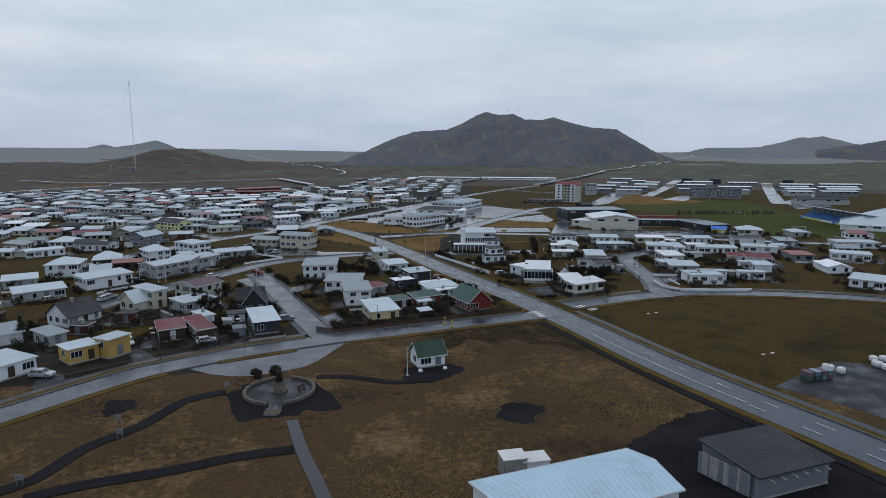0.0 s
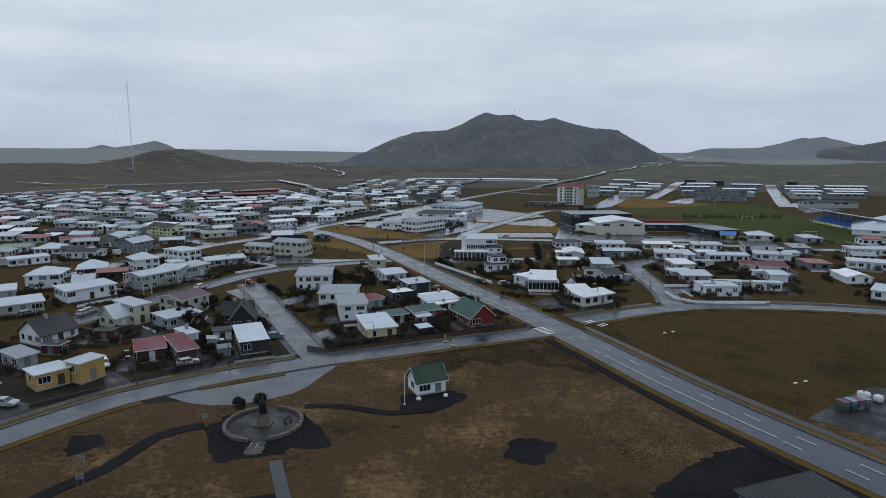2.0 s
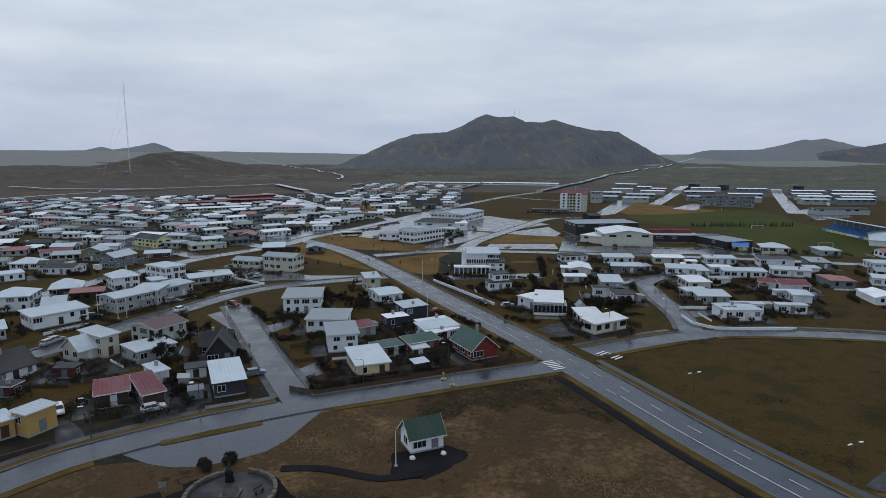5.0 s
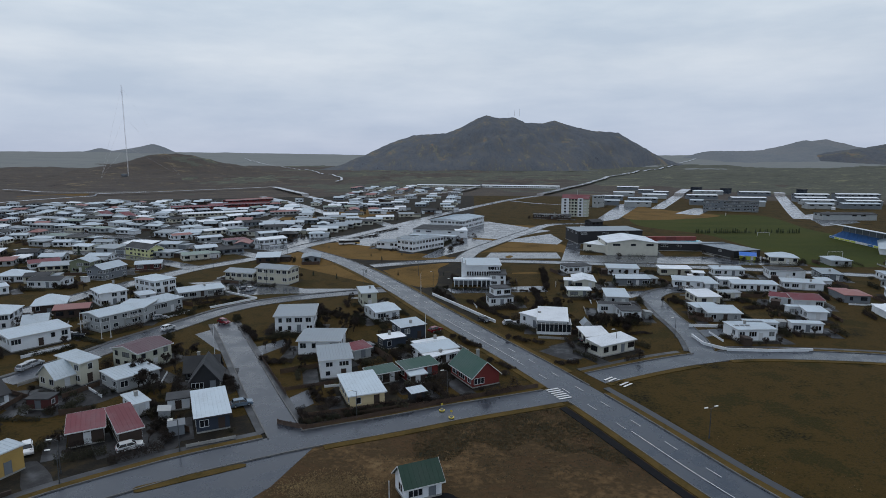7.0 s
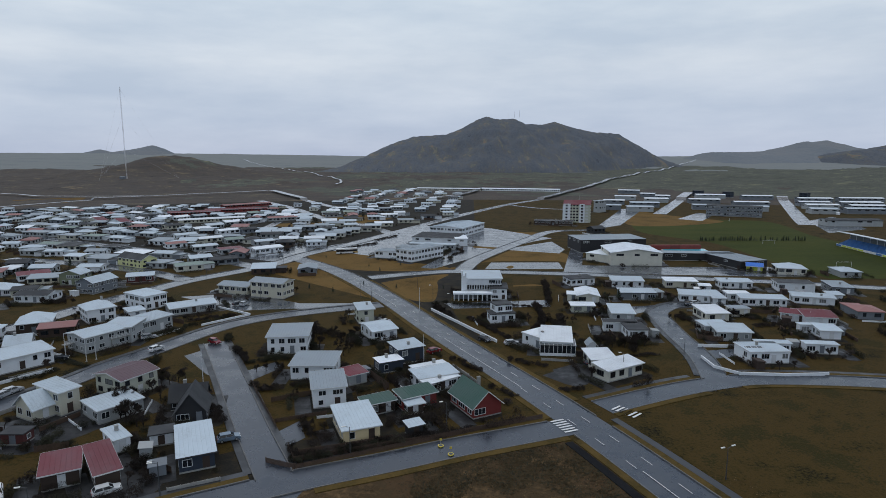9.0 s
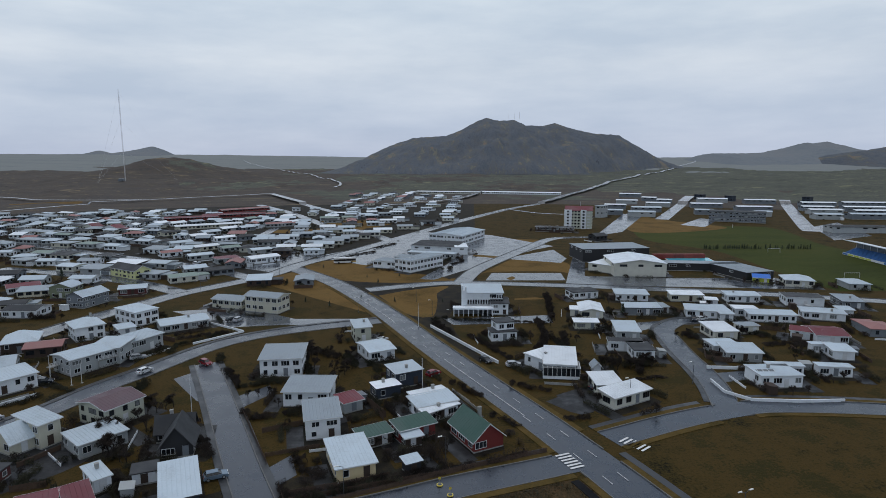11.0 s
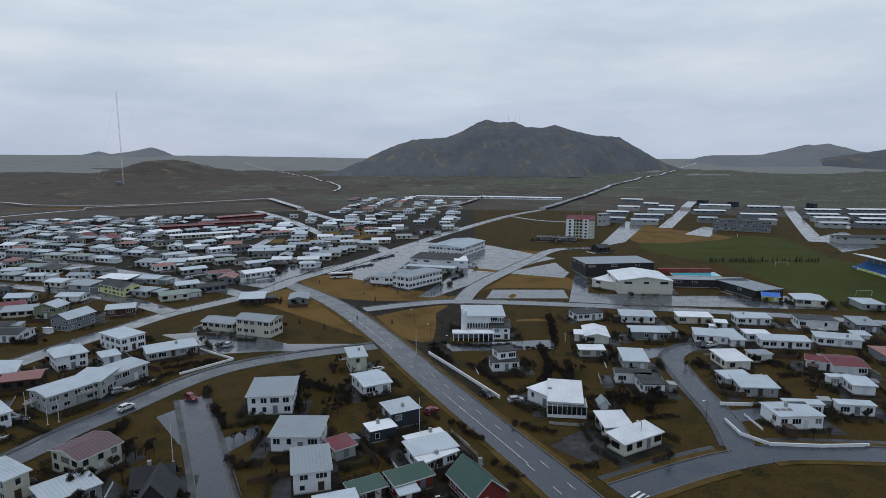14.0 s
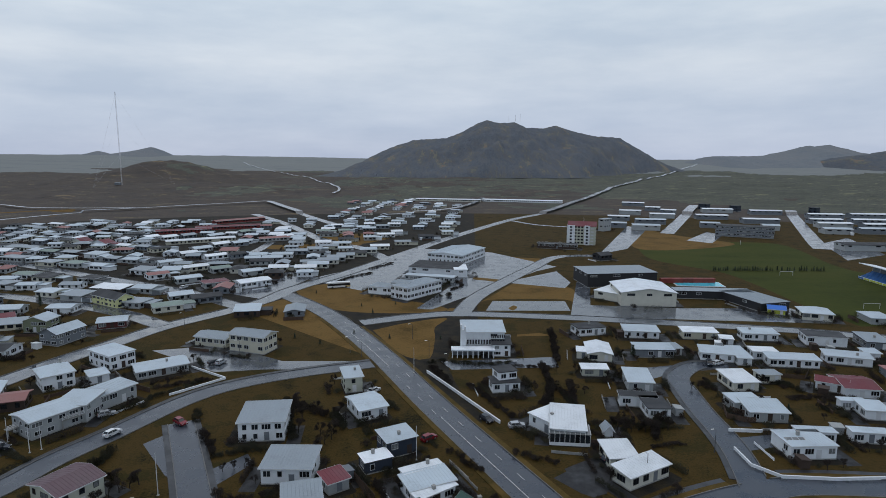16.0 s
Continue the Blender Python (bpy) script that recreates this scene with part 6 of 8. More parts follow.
def lamp_meshes(arms):
    pole, head, arm = Mesher(), Mesher(), Mesher()
    pole.tube((0, 0, 0), (0, 0, 5.6), 0.085, 0.05, 8)
    pole.tube((0, 0, 0), (0, 0, 0.5), 0.13, 0.13, 8)
    arm.tube((0, 0, 5.55), (0.9, 0, 5.85), 0.04, 0.035, 6)
    head.prism([(0.75, -0.12), (1.5, -0.10), (1.55, 0), (1.5, 0.10), (0.75, 0.12)], 5.80, 5.93)
    return pole.data("pole", "dark_steel"), arm.data("arm", "dark_steel"), head.data("lamp_head", "lamp_glass")


LAMP = lamp_meshes(1)


def street_lamp(x, y, arms=1):
    r = root("street_lamp", pose(x, y, 0, 0, 0, 200 if arms == 1 else 20), "tall dark %s street lamp" % ("double-armed" if arms == 2 else "single-armed"), "street lamp", "street lamps")
    share("pole", LAMP[0], r, pose(0, 0, 0))
    for i in range(arms):
        a = share("arm", LAMP[1], r, pose(0, 0, 0, 0, 0, 180 * i))
        share("lamp_head", LAMP[2], a, pose(0, 0, 0))


def flagpole(x, y, h=7):
    r = root("flagpole", pose(x, y, 0), "slender white flagpole without a flag", "flagpole", "flagpoles")
    mb = Mesher()
    mb.tube((0, 0, 0), (0, 0, h), 0.09, 0.05, 8)
    mb.thing("pole", "trim", r)
    mb = Mesher()
    mb.tube((0, 0, h), (0, 0, h + 0.16), 0.09, 0.05, 8)
    mb.thing("finial", "steel", r)
    mb = Mesher()
    mb.box(-0.25, -0.25, -0.05, 0.25, 0.25, 0.1)
    mb.thing("base", "concrete", r)


car(-86.6, 236.7, 32, 'silver')
car(-79.2, 225.8, 66, 'white')
car(-65.4, 232.0, -37, 'red')
car(12.3, 234.0, -57, 'dark')
car(19.6, 230.4, 12, 'silver')
car(-40.4, 172.7, 27, 'bluegrey')
car(-2.3, 223.6, 43, 'red')
car(-70.4, 153.9, -54, 'white')
car(-76.6, 134.2, 0, 'silver')
car(-53.5, 154.7, 37, 'white')
car(-112.9, 192.7, 58, 'white')
car(-97.7, 195.8, 66, 'silver')
car(-101.0, 218.1, 17, 'dark')
car(90.8, 276.6, 25, 'white')
car(-73.6, 276.6, 45, 'dark')
car(-71.4, 276.6, 72, 'silver')
car(38.4, 214.0, 27, 'dark')
car(-98.0, 193.5, 79, 'silver')
car(-18.7, 252.9, 56, 'white')
car(-134.7, 376.0, 83, 'silver')
car(-131.7, 388.7, 66, 'white')
car(88.2, 276.6, -107, 'dark')
bus(-52.7, 391.3, 17)
street_lamp(47.1, 158.8, 2)
street_lamp(58.5, 130.8, 2)
street_lamp(0.8, 177.5, 1)
street_lamp(-16.5, 166.7, 1)
street_lamp(-44.9, 154.5, 1)
street_lamp(-26.5, 283.9, 1)
street_lamp(-67.7, 283.9, 1)
street_lamp(-3.6, 283.9, 1)
street_lamp(3.0, 270.4, 1)
street_lamp(63.6, 217.9, 1)
street_lamp(-10.3, 304.2, 1)
street_lamp(-58.6, 143.8, 1)
street_lamp(-44.7, 154.0, 1)
street_lamp(-60.5, 147.1, 1)
street_lamp(-31.0, 288.0, 1)
street_lamp(-101.5, 319.1, 1)
street_lamp(-75.4, 345.5, 1)
street_lamp(44.3, 206.9, 1)
flagpole(-7.5, 135.1, 5.5)
flagpole(-55.9, 199.8, 9)
flagpole(-93.4, 217.1, 6)
flagpole(-91.7, 218.6, 6)
flagpole(-4.8, 214.0, 8)
flagpole(-8.0, 268.9, 8)
flagpole(-102.1, 222.2, 6)
zebra(24.2, 178.7, -158)
zebra(38.6, 185.3, 40)

# ---------------------------------------------------------------- single things
def monument(x, y):
    """A round sunken court with a stone wall, and a dark statue on a pedestal in its middle."""
    court = Mesher()
    n = 40
    court.face([(x + 5.9 * math.cos(2 * math.pi * i / n), y + 5.9 * math.sin(2 * math.pi * i / n), 0.055) for i in range(n)])
    tagged(court.thing("court_paving", "dark"), "round wet grey paved court", "paving", kind="structure")
    r = root("ring_wall", pose(x, y, 0), "low round wall of rough brown stone blocks", "wall")
    for i in range(64):
        a0, a1 = 2 * math.pi * i / 64, 2 * math.pi * (i + 0.94) / 64
        mid = math.degrees((a0 + a1) / 2)
        if 262 < mid < 292 or 82 < mid < 104:
            continue
        h = 0.55 + 0.05 * math.sin(i * 2.3)
        mb = Mesher()
        mb.prism([(5.75 * math.cos(a0), 5.75 * math.sin(a0)), (6.3 * math.cos(a0), 6.3 * math.sin(a0)), (6.3 * math.cos(a1), 6.3 * math.sin(a1)), (5.75 * math.cos(a1), 5.75 * math.sin(a1))], 0, h)
        mb.thing("stone", "stone", r)
    lane = Mesher()
    lane.box(x + 0.2, y - 10.2, 0.0, x + 2.2, y - 5.8, 0.062)
    tagged(lane.thing("court_path", "dark"), "grey paved path into the round court", "paving", kind="structure")
    p = root("pedestal", pose(x, y, 0), "tapered grey stone pedestal on a low step", "pedestal")
    mb = Mesher()
    mb.box(-1.3, -1.1, 0, 1.3, 1.1, 0.3)
    mb.thing("step", "stone", p)
    mb = Mesher()
    k = len(mb.v)
    mb.v += [(-0.95, -0.8, 0.3), (0.95, -0.8, 0.3), (0.95, 0.8, 0.3), (-0.95, 0.8, 0.3), (-0.6, -0.5, 1.9), (0.6, -0.5, 1.9), (0.6, 0.5, 1.9), (-0.6, 0.5, 1.9)]
    mb.f += [(3, 2, 1, 0), (4, 5, 6, 7), (0, 1, 5, 4), (1, 2, 6, 5), (2, 3, 7, 6), (3, 0, 4, 7)]
    mb.thing("shaft", "stone", p)
    mb = Mesher()
    rings = ((0.55, 1.9), (0.62, 2.1), (0.5, 2.8), (0.55, 3.4), (0.42, 3.9), (0.2, 4.1), (0.24, 4.35), (0.1, 4.6))
    for rad, z in rings:
        for i in range(10):
            a = 2 * math.pi * i / 10
            s = 1 + 0.25 * math.sin(3 * a + z)
            mb.v.append((rad * s * math.cos(a), 0.7 * rad * s * math.sin(a), z))
    for j in range(len(rings) - 1):
        mb.f += [(10 * j + i, 10 * j + (i + 1) % 10, 10 * j + 10 + (i + 1) % 10, 10 * j + 10 + i) for i in range(10)]
    mb.f.append(tuple(range(70, 80)))
    st = mb.thing("statue", "bronze", None, pose(x, y, 0), smooth=True)
    tagged(st, "dark bronze statue standing on a stone pedestal", "statue")
    s = root("steps", pose(x + 1.2, y - 8.4, 0), "short flight of grey stone steps with rails", "steps")
    for i in range(4):
        mb = Mesher()
        mb.box(-1.3, -1.4 + 0.45 * i, 0, 1.3, -0.95 + 0.45 * i, 0.10 + 0.04 * i)
        mb.thing("step", "stone", s)
    for sx in (-0.5, 0.5):
        mb = Mesher()
        for yy in (-1.2, 0.3):
            mb.tube((sx, yy, 0.1), (sx, yy, 1.0), 0.04, 0.04, 6)
        mb.tube((sx, -1.3, 1.0), (sx, 0.4, 1.0), 0.045, 0.045, 6)
        mb.thing("rail", "steel", s)
    b = root("bench", pose(x + 3.8, y + 0.6, 0.05, 0, 0, 60), "small dark park bench inside the round wall", "bench")
    mb = Mesher()
    mb.box(-0.8, -0.22, 0.40, 0.8, 0.22, 0.46)
    mb.thing("seat", "wood_fence", b)
    mb = Mesher()
    mb.box(-0.8, 0.2, 0.5, 0.8, 0.25, 0.85)
    mb.thing("backrest", "wood_fence", b)
    for sx in (-0.6, 0.6):
        mb = Mesher()
        mb.box(sx - 0.04, -0.2, 0, sx + 0.04, 0.25, 0.5)
        mb.thing("leg", "dark_steel", b)


def radio_mast(x, y):
    z0 = land_height(x, y)
    r = root("radio_mast", pose(x, y, z0), "tall slender lattice radio mast held by guy wires", "mast")
    H = 205
    mb = Mesher()
    legs = [(1.1 * math.cos(a), 1.1 * math.sin(a)) for a in (0.3, 2.4, 4.5)]
    for lx, ly in legs:
        mb.tube((lx, ly, 0), (lx, ly, H), 0.16, 0.16, 4)
    for k in range(0, H, 5):
        for i in range(3):
            a, c = legs[i], legs[(i + 1) % 3]
            mb.tube((*a, k), (*c, k + 5), 0.09, 0.09, 3)
    mb.thing("lattice", "mast_paint", r)
    for a in (0.5, 2.6, 4.7):
        for z in (68, 136, 200):
            mb = Mesher()
            mb.tube((0, 0, z), (110 * math.cos(a), 110 * math.sin(a), 0), 0.05, 0.05, 3)
            mb.thing("guy_wire", "steel", r)
    mb = Mesher()
    mb.box(-14, -6, 0, -3, 2, 5)
    mb.slab([(-14.5, -6.5, 5), (-2.5, -6.5, 5), (-2.5, 2.5, 6), (-14.5, 2.5, 6)], 0.3)
    tagged(mb.thing("transmitter_hut", "wall_slate", None, pose(x, y, z0)), "small dark transmitter hut at the foot of a mast", "hut")


def grandstand(x0, y0, x1, y1):
    a, b = Vector((x0, y0)), Vector((x1, y1))
    ln = (b - a).length
    ang = math.degrees(math.atan2(b.y - a.y, b.x - a.x))
    r = root("grandstand", pose(x0, y0, 0, 0, 0, ang), "grandstand with blue seat rows and a white cantilevered roof", "grandstand")
    for i in range(8):
        mb = Mesher()
        mb.box(0, 1.5 + 0.9 * i, 0, ln, 2.4 + 0.9 * i, 1.0 + 0.42 * i)
        mb.thing("tier", "seat_blue", r)
    mb = Mesher()
    mb.box(0, 0.9, 0, ln, 1.2, 1.2)
    mb.thing("front_wall", "wall_white", r)
    mb = Mesher()
    mb.box(0, 8.8, 0, ln, 9.2, 7.2)
    mb.thing("back_wall", "wall_slate", r)
    mb = Mesher()
    mb.slab([(-1, 1.0, 8.6), (ln + 1, 1.0, 8.6), (ln + 1, 10, 7.3), (-1, 10, 7.3)], 0.35)
    mb.thing("roof", "roof_white", r)
    for i in range(int(ln / 6) + 1):
        mb = Mesher()
        mb.tube((6 * i, 8.5, 0), (6 * i, 8.5, 7.3), 0.14, 0.14, 6)
        mb.thing("post", "trim", r)
    for i in range(int(ln / 5)):
        mb = Mesher()
        mb.box(5 * i + 0.3, 0.82, 0.15, 5 * i + 4.7, 0.88, 1.05)
        mb.thing("advert_board", random.Random(i).choice(("wall_lime", "seat_blue", "trim")), r)


def goal(x0, y0, x1, y1):
    a, b = Vector((x0, y0, 0)), Vector((x1, y1, 0))
    d = (b - a).normalized() * 7.3
    r = root("football_goal", pose(x0, y0, 0), "white football goal frame on grass", "goal", "football goals")
    for name, p, q in (("post", (0, 0, 0), (0, 0, 2.4)), ("post", (d.x, d.y, 0), (d.x, d.y, 2.4)), ("crossbar", (0, 0, 2.4), (d.x, d.y, 2.4))):
        mb = Mesher()
        mb.tube(p, q, 0.08, 0.08, 6)
        mb.thing(name, "trim", r)


def tree_row(x0, y0, x1, y1):
    n = 46
    for i in range(n):
        rnd = random.Random(900 + i)
        t = (i + rnd.uniform(-0.2, 0.2)) / n
        if rnd.random() < 0.15:
            continue
        conifer(x0 + (x1 - x0) * t, y0 + (y1 - y0) * t, rnd.uniform(1.6, 3.4))


def crate(x, y):
    rnd = random.Random(int(x * 10))
    r = root("crate", pose(x, y, 0.05, 0, 0, 20), "stacked plastic fish tubs on wet asphalt", "tub", "fish tubs")
    for k in range(2):
        mb = Mesher()
        mb.box(-0.6, -0.9, 0.85 * k, 0.6, 0.9, 0.85 * k + 0.75)
        mb.box(-0.66, -0.96, 0.85 * k + 0.65, 0.66, 0.96, 0.85 * k + 0.78)
        mb.thing("tub", rnd.choice(("roof_green", "roof_plum", "car_bluegrey")), r)


def bale(x, y):
    mb = Mesher()
    prof = ((0.55, 0.0), (0.75, 0.15), (0.78, 0.6), (0.75, 1.05), (0.5, 1.2))
    for rad, z in prof:
        mb.v += [(rad * math.cos(2 * math.pi * i / 12), rad * math.sin(2 * math.pi * i / 12), z) for i in range(12)]
    for j in range(4):
        mb.f += [(12 * j + i, 12 * j + (i + 1) % 12, 12 * j + 12 + (i + 1) % 12, 12 * j + 12 + i) for i in range(12)]
    mb.f += [tuple(range(48, 60)), tuple(range(11, -1, -1))]
    tagged(mb.thing("bale", "trim", None, pose(x, y, 0.05), smooth=True), "white plastic-wrapped round bale on asphalt", "bale", "wrapped bales")


def pool(x0, y0, x1, y1):
    ang = math.degrees(math.atan2(y1 - y0, x1 - x0))
    ln = math.hypot(x1 - x0, y1 - y0)
    r = root("swimming_pool", pose(x0, y0, 0, 0, 0, ang), "outdoor swimming pool with turquoise water", "pool")
    mb = Mesher()
    mb.box(0, 0, 0, ln, 12, 0.3)
    mb.thing("basin", "trim", r)
    mb = Mesher()
    mb.box(0.6, 0.6, 0.2, ln - 0.6, 11.4, 0.34)
    mb.thing("water", "pool_water", r)


def container(x, y):
    r = root("shipping_container", pose(x, y, 0, 0, 0, 2), "red steel shipping container with ribbed sides", "container", "shipping containers")
    mb = Mesher()
    pts = []
    for i in range(24):
        px = -3 + 6 * i / 23
        pts.append((px, -1.2 + (0.05 if i % 2 else 0)))
    pts += [(3, 1.2), (-3, 1.2)]
    mb.prism(pts, 0.05, 2.6)
    mb.thing("body", "red_box", r)
    mb = Mesher()
    mb.box(2.99, -1.15, 0.15, 3.06, 1.15, 2.5)
    mb.thing("door", "red_box", r)


def church_parts(x0, y0, x1, y1):
    """Bell tower, porch and window bands of the white church."""
    ang = math.degrees(math.atan2(y1 - y0, x1 - x0))
    base = pose(x0, y0, 0, 0, 0, ang)
    ln = math.hypot(x1 - x0, y1 - y0)
    t = root("bell_tower", base @ pose(-0.2, -1.0, 0), "slim white concrete bell tower beside a church", "tower")
    mb = Mesher()
    mb.box(0, 0, 0, 0.5, 1.6, 10.5)
    mb.thing("pier", "wall_white", t)
    mb = Mesher()
    mb.box(1.3, 0, 0, 1.8, 1.6, 9.8)
    mb.thing("pier", "wall_white", t)
    mb = Mesher()
    mb.box(0.5, 0.2, 0, 1.3, 1.4, 8.6)
    mb.thing("core", "wall_white", t)
    p = root("porch", base @ pose(-3.4, -5.0, 0), "long low white porch on columns in front of a church", "porch")
    w = ln * 0.72 + 3.4
    mb = Mesher()
    mb.box(0, 0, 2.5, w, 3.9, 3.0)
    mb.thing("roof", "roof_white", p)
    for i in range(9):
        mb = Mesher()
        mb.box(0.2 + (w - 0.7) * i / 8, 0.1, 0, 0.5 + (w - 0.7) * i / 8, 0.4, 2.5)
        mb.thing("column", "wall_white", p)
    mb = Mesher()
    mb.box(0.3, 3.2, 0, w - 0.3, 3.6, 2.5)
    mb.thing("wall", "wall_slate", p)
    g = root("window_band", base @ pose(2.0, -0.16, 3.4), "row of tall narrow church windows", "window")
    for i in range(14):
        mb = Mesher()
        mb.box(i * 0.95, 0, 0, i * 0.95 + 0.6, 0.1, 1.6)
        mb.thing("pane", "glass", g)
    g = root("window_band", base @ pose(10.4, -0.16, 5.6), "row of tall narrow church windows", "window")
    for i in range(8):
        mb = Mesher()
        mb.box(i * 0.6, 0, 0, i * 0.6 + 0.36, 0.1, 1.2)
        mb.thing("pane", "glass", g)


def conservatory(x0, y0, x1, y1, h, d):
    ang = math.degrees(math.atan2(y1 - y0, x1 - x0))
    w = math.hypot(x1 - x0, y1 - y0)
    r = root("conservatory", pose(x0, y0, 0, 0, 0, ang), "white-framed glass conservatory built against a house", "conservatory")
    mb = Mesher()
    mb.box(0, 0, 0, w, d, 0.8)
    mb.thing("wall", "wall_white", r)
    n = max(3, int(w / 1.1))
    for i in range(n + 1):
        mb = Mesher()
        mb.box(i * (w - 0.12) / n, 0.0, 0.8, i * (w - 0.12) / n + 0.12, 0.12, h)
        mb.thing("post", "trim", r)
    pane = Mesher()
    pane.box(0.06, 0.04, 0.85, (w - 0.12) / n + 0.06, 0.08, h - 0.05)
    pd = pane.data("pane", "glass")
    for i in range(n):
        share("pane", pd, r, pose(i * (w - 0.12) / n, 0, 0))
    for sx in (0.04, w - 0.08):
        mb = Mesher()
        mb.box(sx, 0.1, 0.85, sx + 0.04, d, h - 0.05)
        mb.thing("pane", "glass", r)
    mb = Mesher()
    mb.slab([(-0.15, -0.2, h + 0.06), (w + 0.15, -0.2, h + 0.06), (w + 0.15, d, h + 0.7), (-0.15, d, h + 0.7)], 0.08)
    mb.thing("roof", "curtain_glass", r)
    for i in range(n + 1):
        mb = Mesher()
        u = i * w / n
        mb.tube((u, -0.2, h + 0.1), (u, d, h + 0.74), 0.06, 0.06, 4)
        mb.thing("rafter", "trim", r)


def silo_box(x, y, tall):
    r = root("storage_tank" if tall else "storage_box", pose(x, y, 0, 0, 0, 12), "ribbed grey steel tank beside a hall" if tall else "plain white storage box beside a hall", "tank" if tall else "box")
    mb = Mesher()
    h = 2.6 if tall else 2.0
    if tall:
        pts = []
        for i in range(16):
            pts.append((-1.6 + 3.2 * i / 15, -1.3 + (0.06 if i % 2 else 0)))
        mb.prism(pts + [(1.6, 1.3), (-1.6, 1.3)], 0, h)
    else:
        mb.box(-1.8, -1.2, 0, 1.8, 1.2, h)
    mb.thing("body", "steel" if tall else "wall_white", r)
    mb = Mesher()
    mb.box(-1.7 - 0.2 * (not tall), -1.4, h, 1.7 + 0.2 * (not tall), 1.4, h + 0.12)
    mb.thing("lid", "trim", r)


def balcony(x0, y0, x1, y1, z, d):
    """A projecting balcony with a white slatted rail."""
    ang = math.degrees(math.atan2(y1 - y0, x1 - x0))
    w = math.hypot(x1 - x0, y1 - y0)
    r = root("balcony", pose(x0, y0, 0, 0, 0, ang), "long balcony with a white slatted railing on posts", "balcony", "balconies")
    mb = Mesher()
    mb.box(0, 0, z - 0.2, w, d, z)
    mb.thing("deck", "concrete", r)
    for zz in (z + 0.25, z + 0.6, z + 0.95):
        mb = Mesher()
        mb.box(0, -0.05, zz, w, 0.03, zz + 0.09)
        mb.thing("rail", "trim", r)
    n = max(3, int(w / 1.1))
    for i in range(n + 1):
        mb = Mesher()
        mb.box(i * (w - 0.1) / n, -0.06, z, i * (w - 0.1) / n + 0.1, 0.04, z + 1.08)
        mb.thing("baluster", "trim", r)
    for i in (0, 1):
        mb = Mesher()
        mb.box(i * (w - 0.2), 0.1, 0, i * (w - 0.2) + 0.2, 0.3, z - 0.2)
        mb.thing("post", "concrete", r)


def board_cladding(x0, y0, x1, y1, h, side):
    """Weathered grey upright boards of uneven depth on a wall."""
    ang = math.degrees(math.atan2(y1 - y0, x1 - x0))
    w = math.hypot(x1 - x0, y1 - y0)
    r = root("board_cladding", pose(x0, y0, 0, 0, 0, ang), "weathered grey upright wall boards with dark gaps", "cladding")
    rnd = random.Random(5)
    u = 0.0
    while u < w - 0.3:
        ww = rnd.uniform(0.25, 0.6)
        if rnd.random() > 0.12:
            mb = Mesher()
            d = rnd.uniform(0.06, 0.14)
            mb.box(u, min(0, side * d), 0.1, u + ww, max(0, side * d), h - rnd.uniform(0.05, 0.2))
            mb.thing("board", rnd.choice(("wall_slate", "concrete", "wall_grey", "wall_slate")), r)
        u += ww + 0.03


def beam_ends(x0, y0, x1, y1, z, side):
    ang = math.degrees(math.atan2(y1 - y0, x1 - x0))
    w = math.hypot(x1 - x0, y1 - y0)
    r = root("roof_beams", pose(x0, y0, 0, 0, 0, ang), "pale roof beam ends jutting from a dark wall", "beam")
    for i in range(6):
        mb = Mesher()
        u = w * (i + 0.7) / 6.4
        mb.box(u - 0.07, min(-side * 0.4, side * 1.1), z - 0.2, u + 0.07, max(-side * 0.4, side * 1.1), z - 0.05)
        mb.thing("beam", "concrete", r)


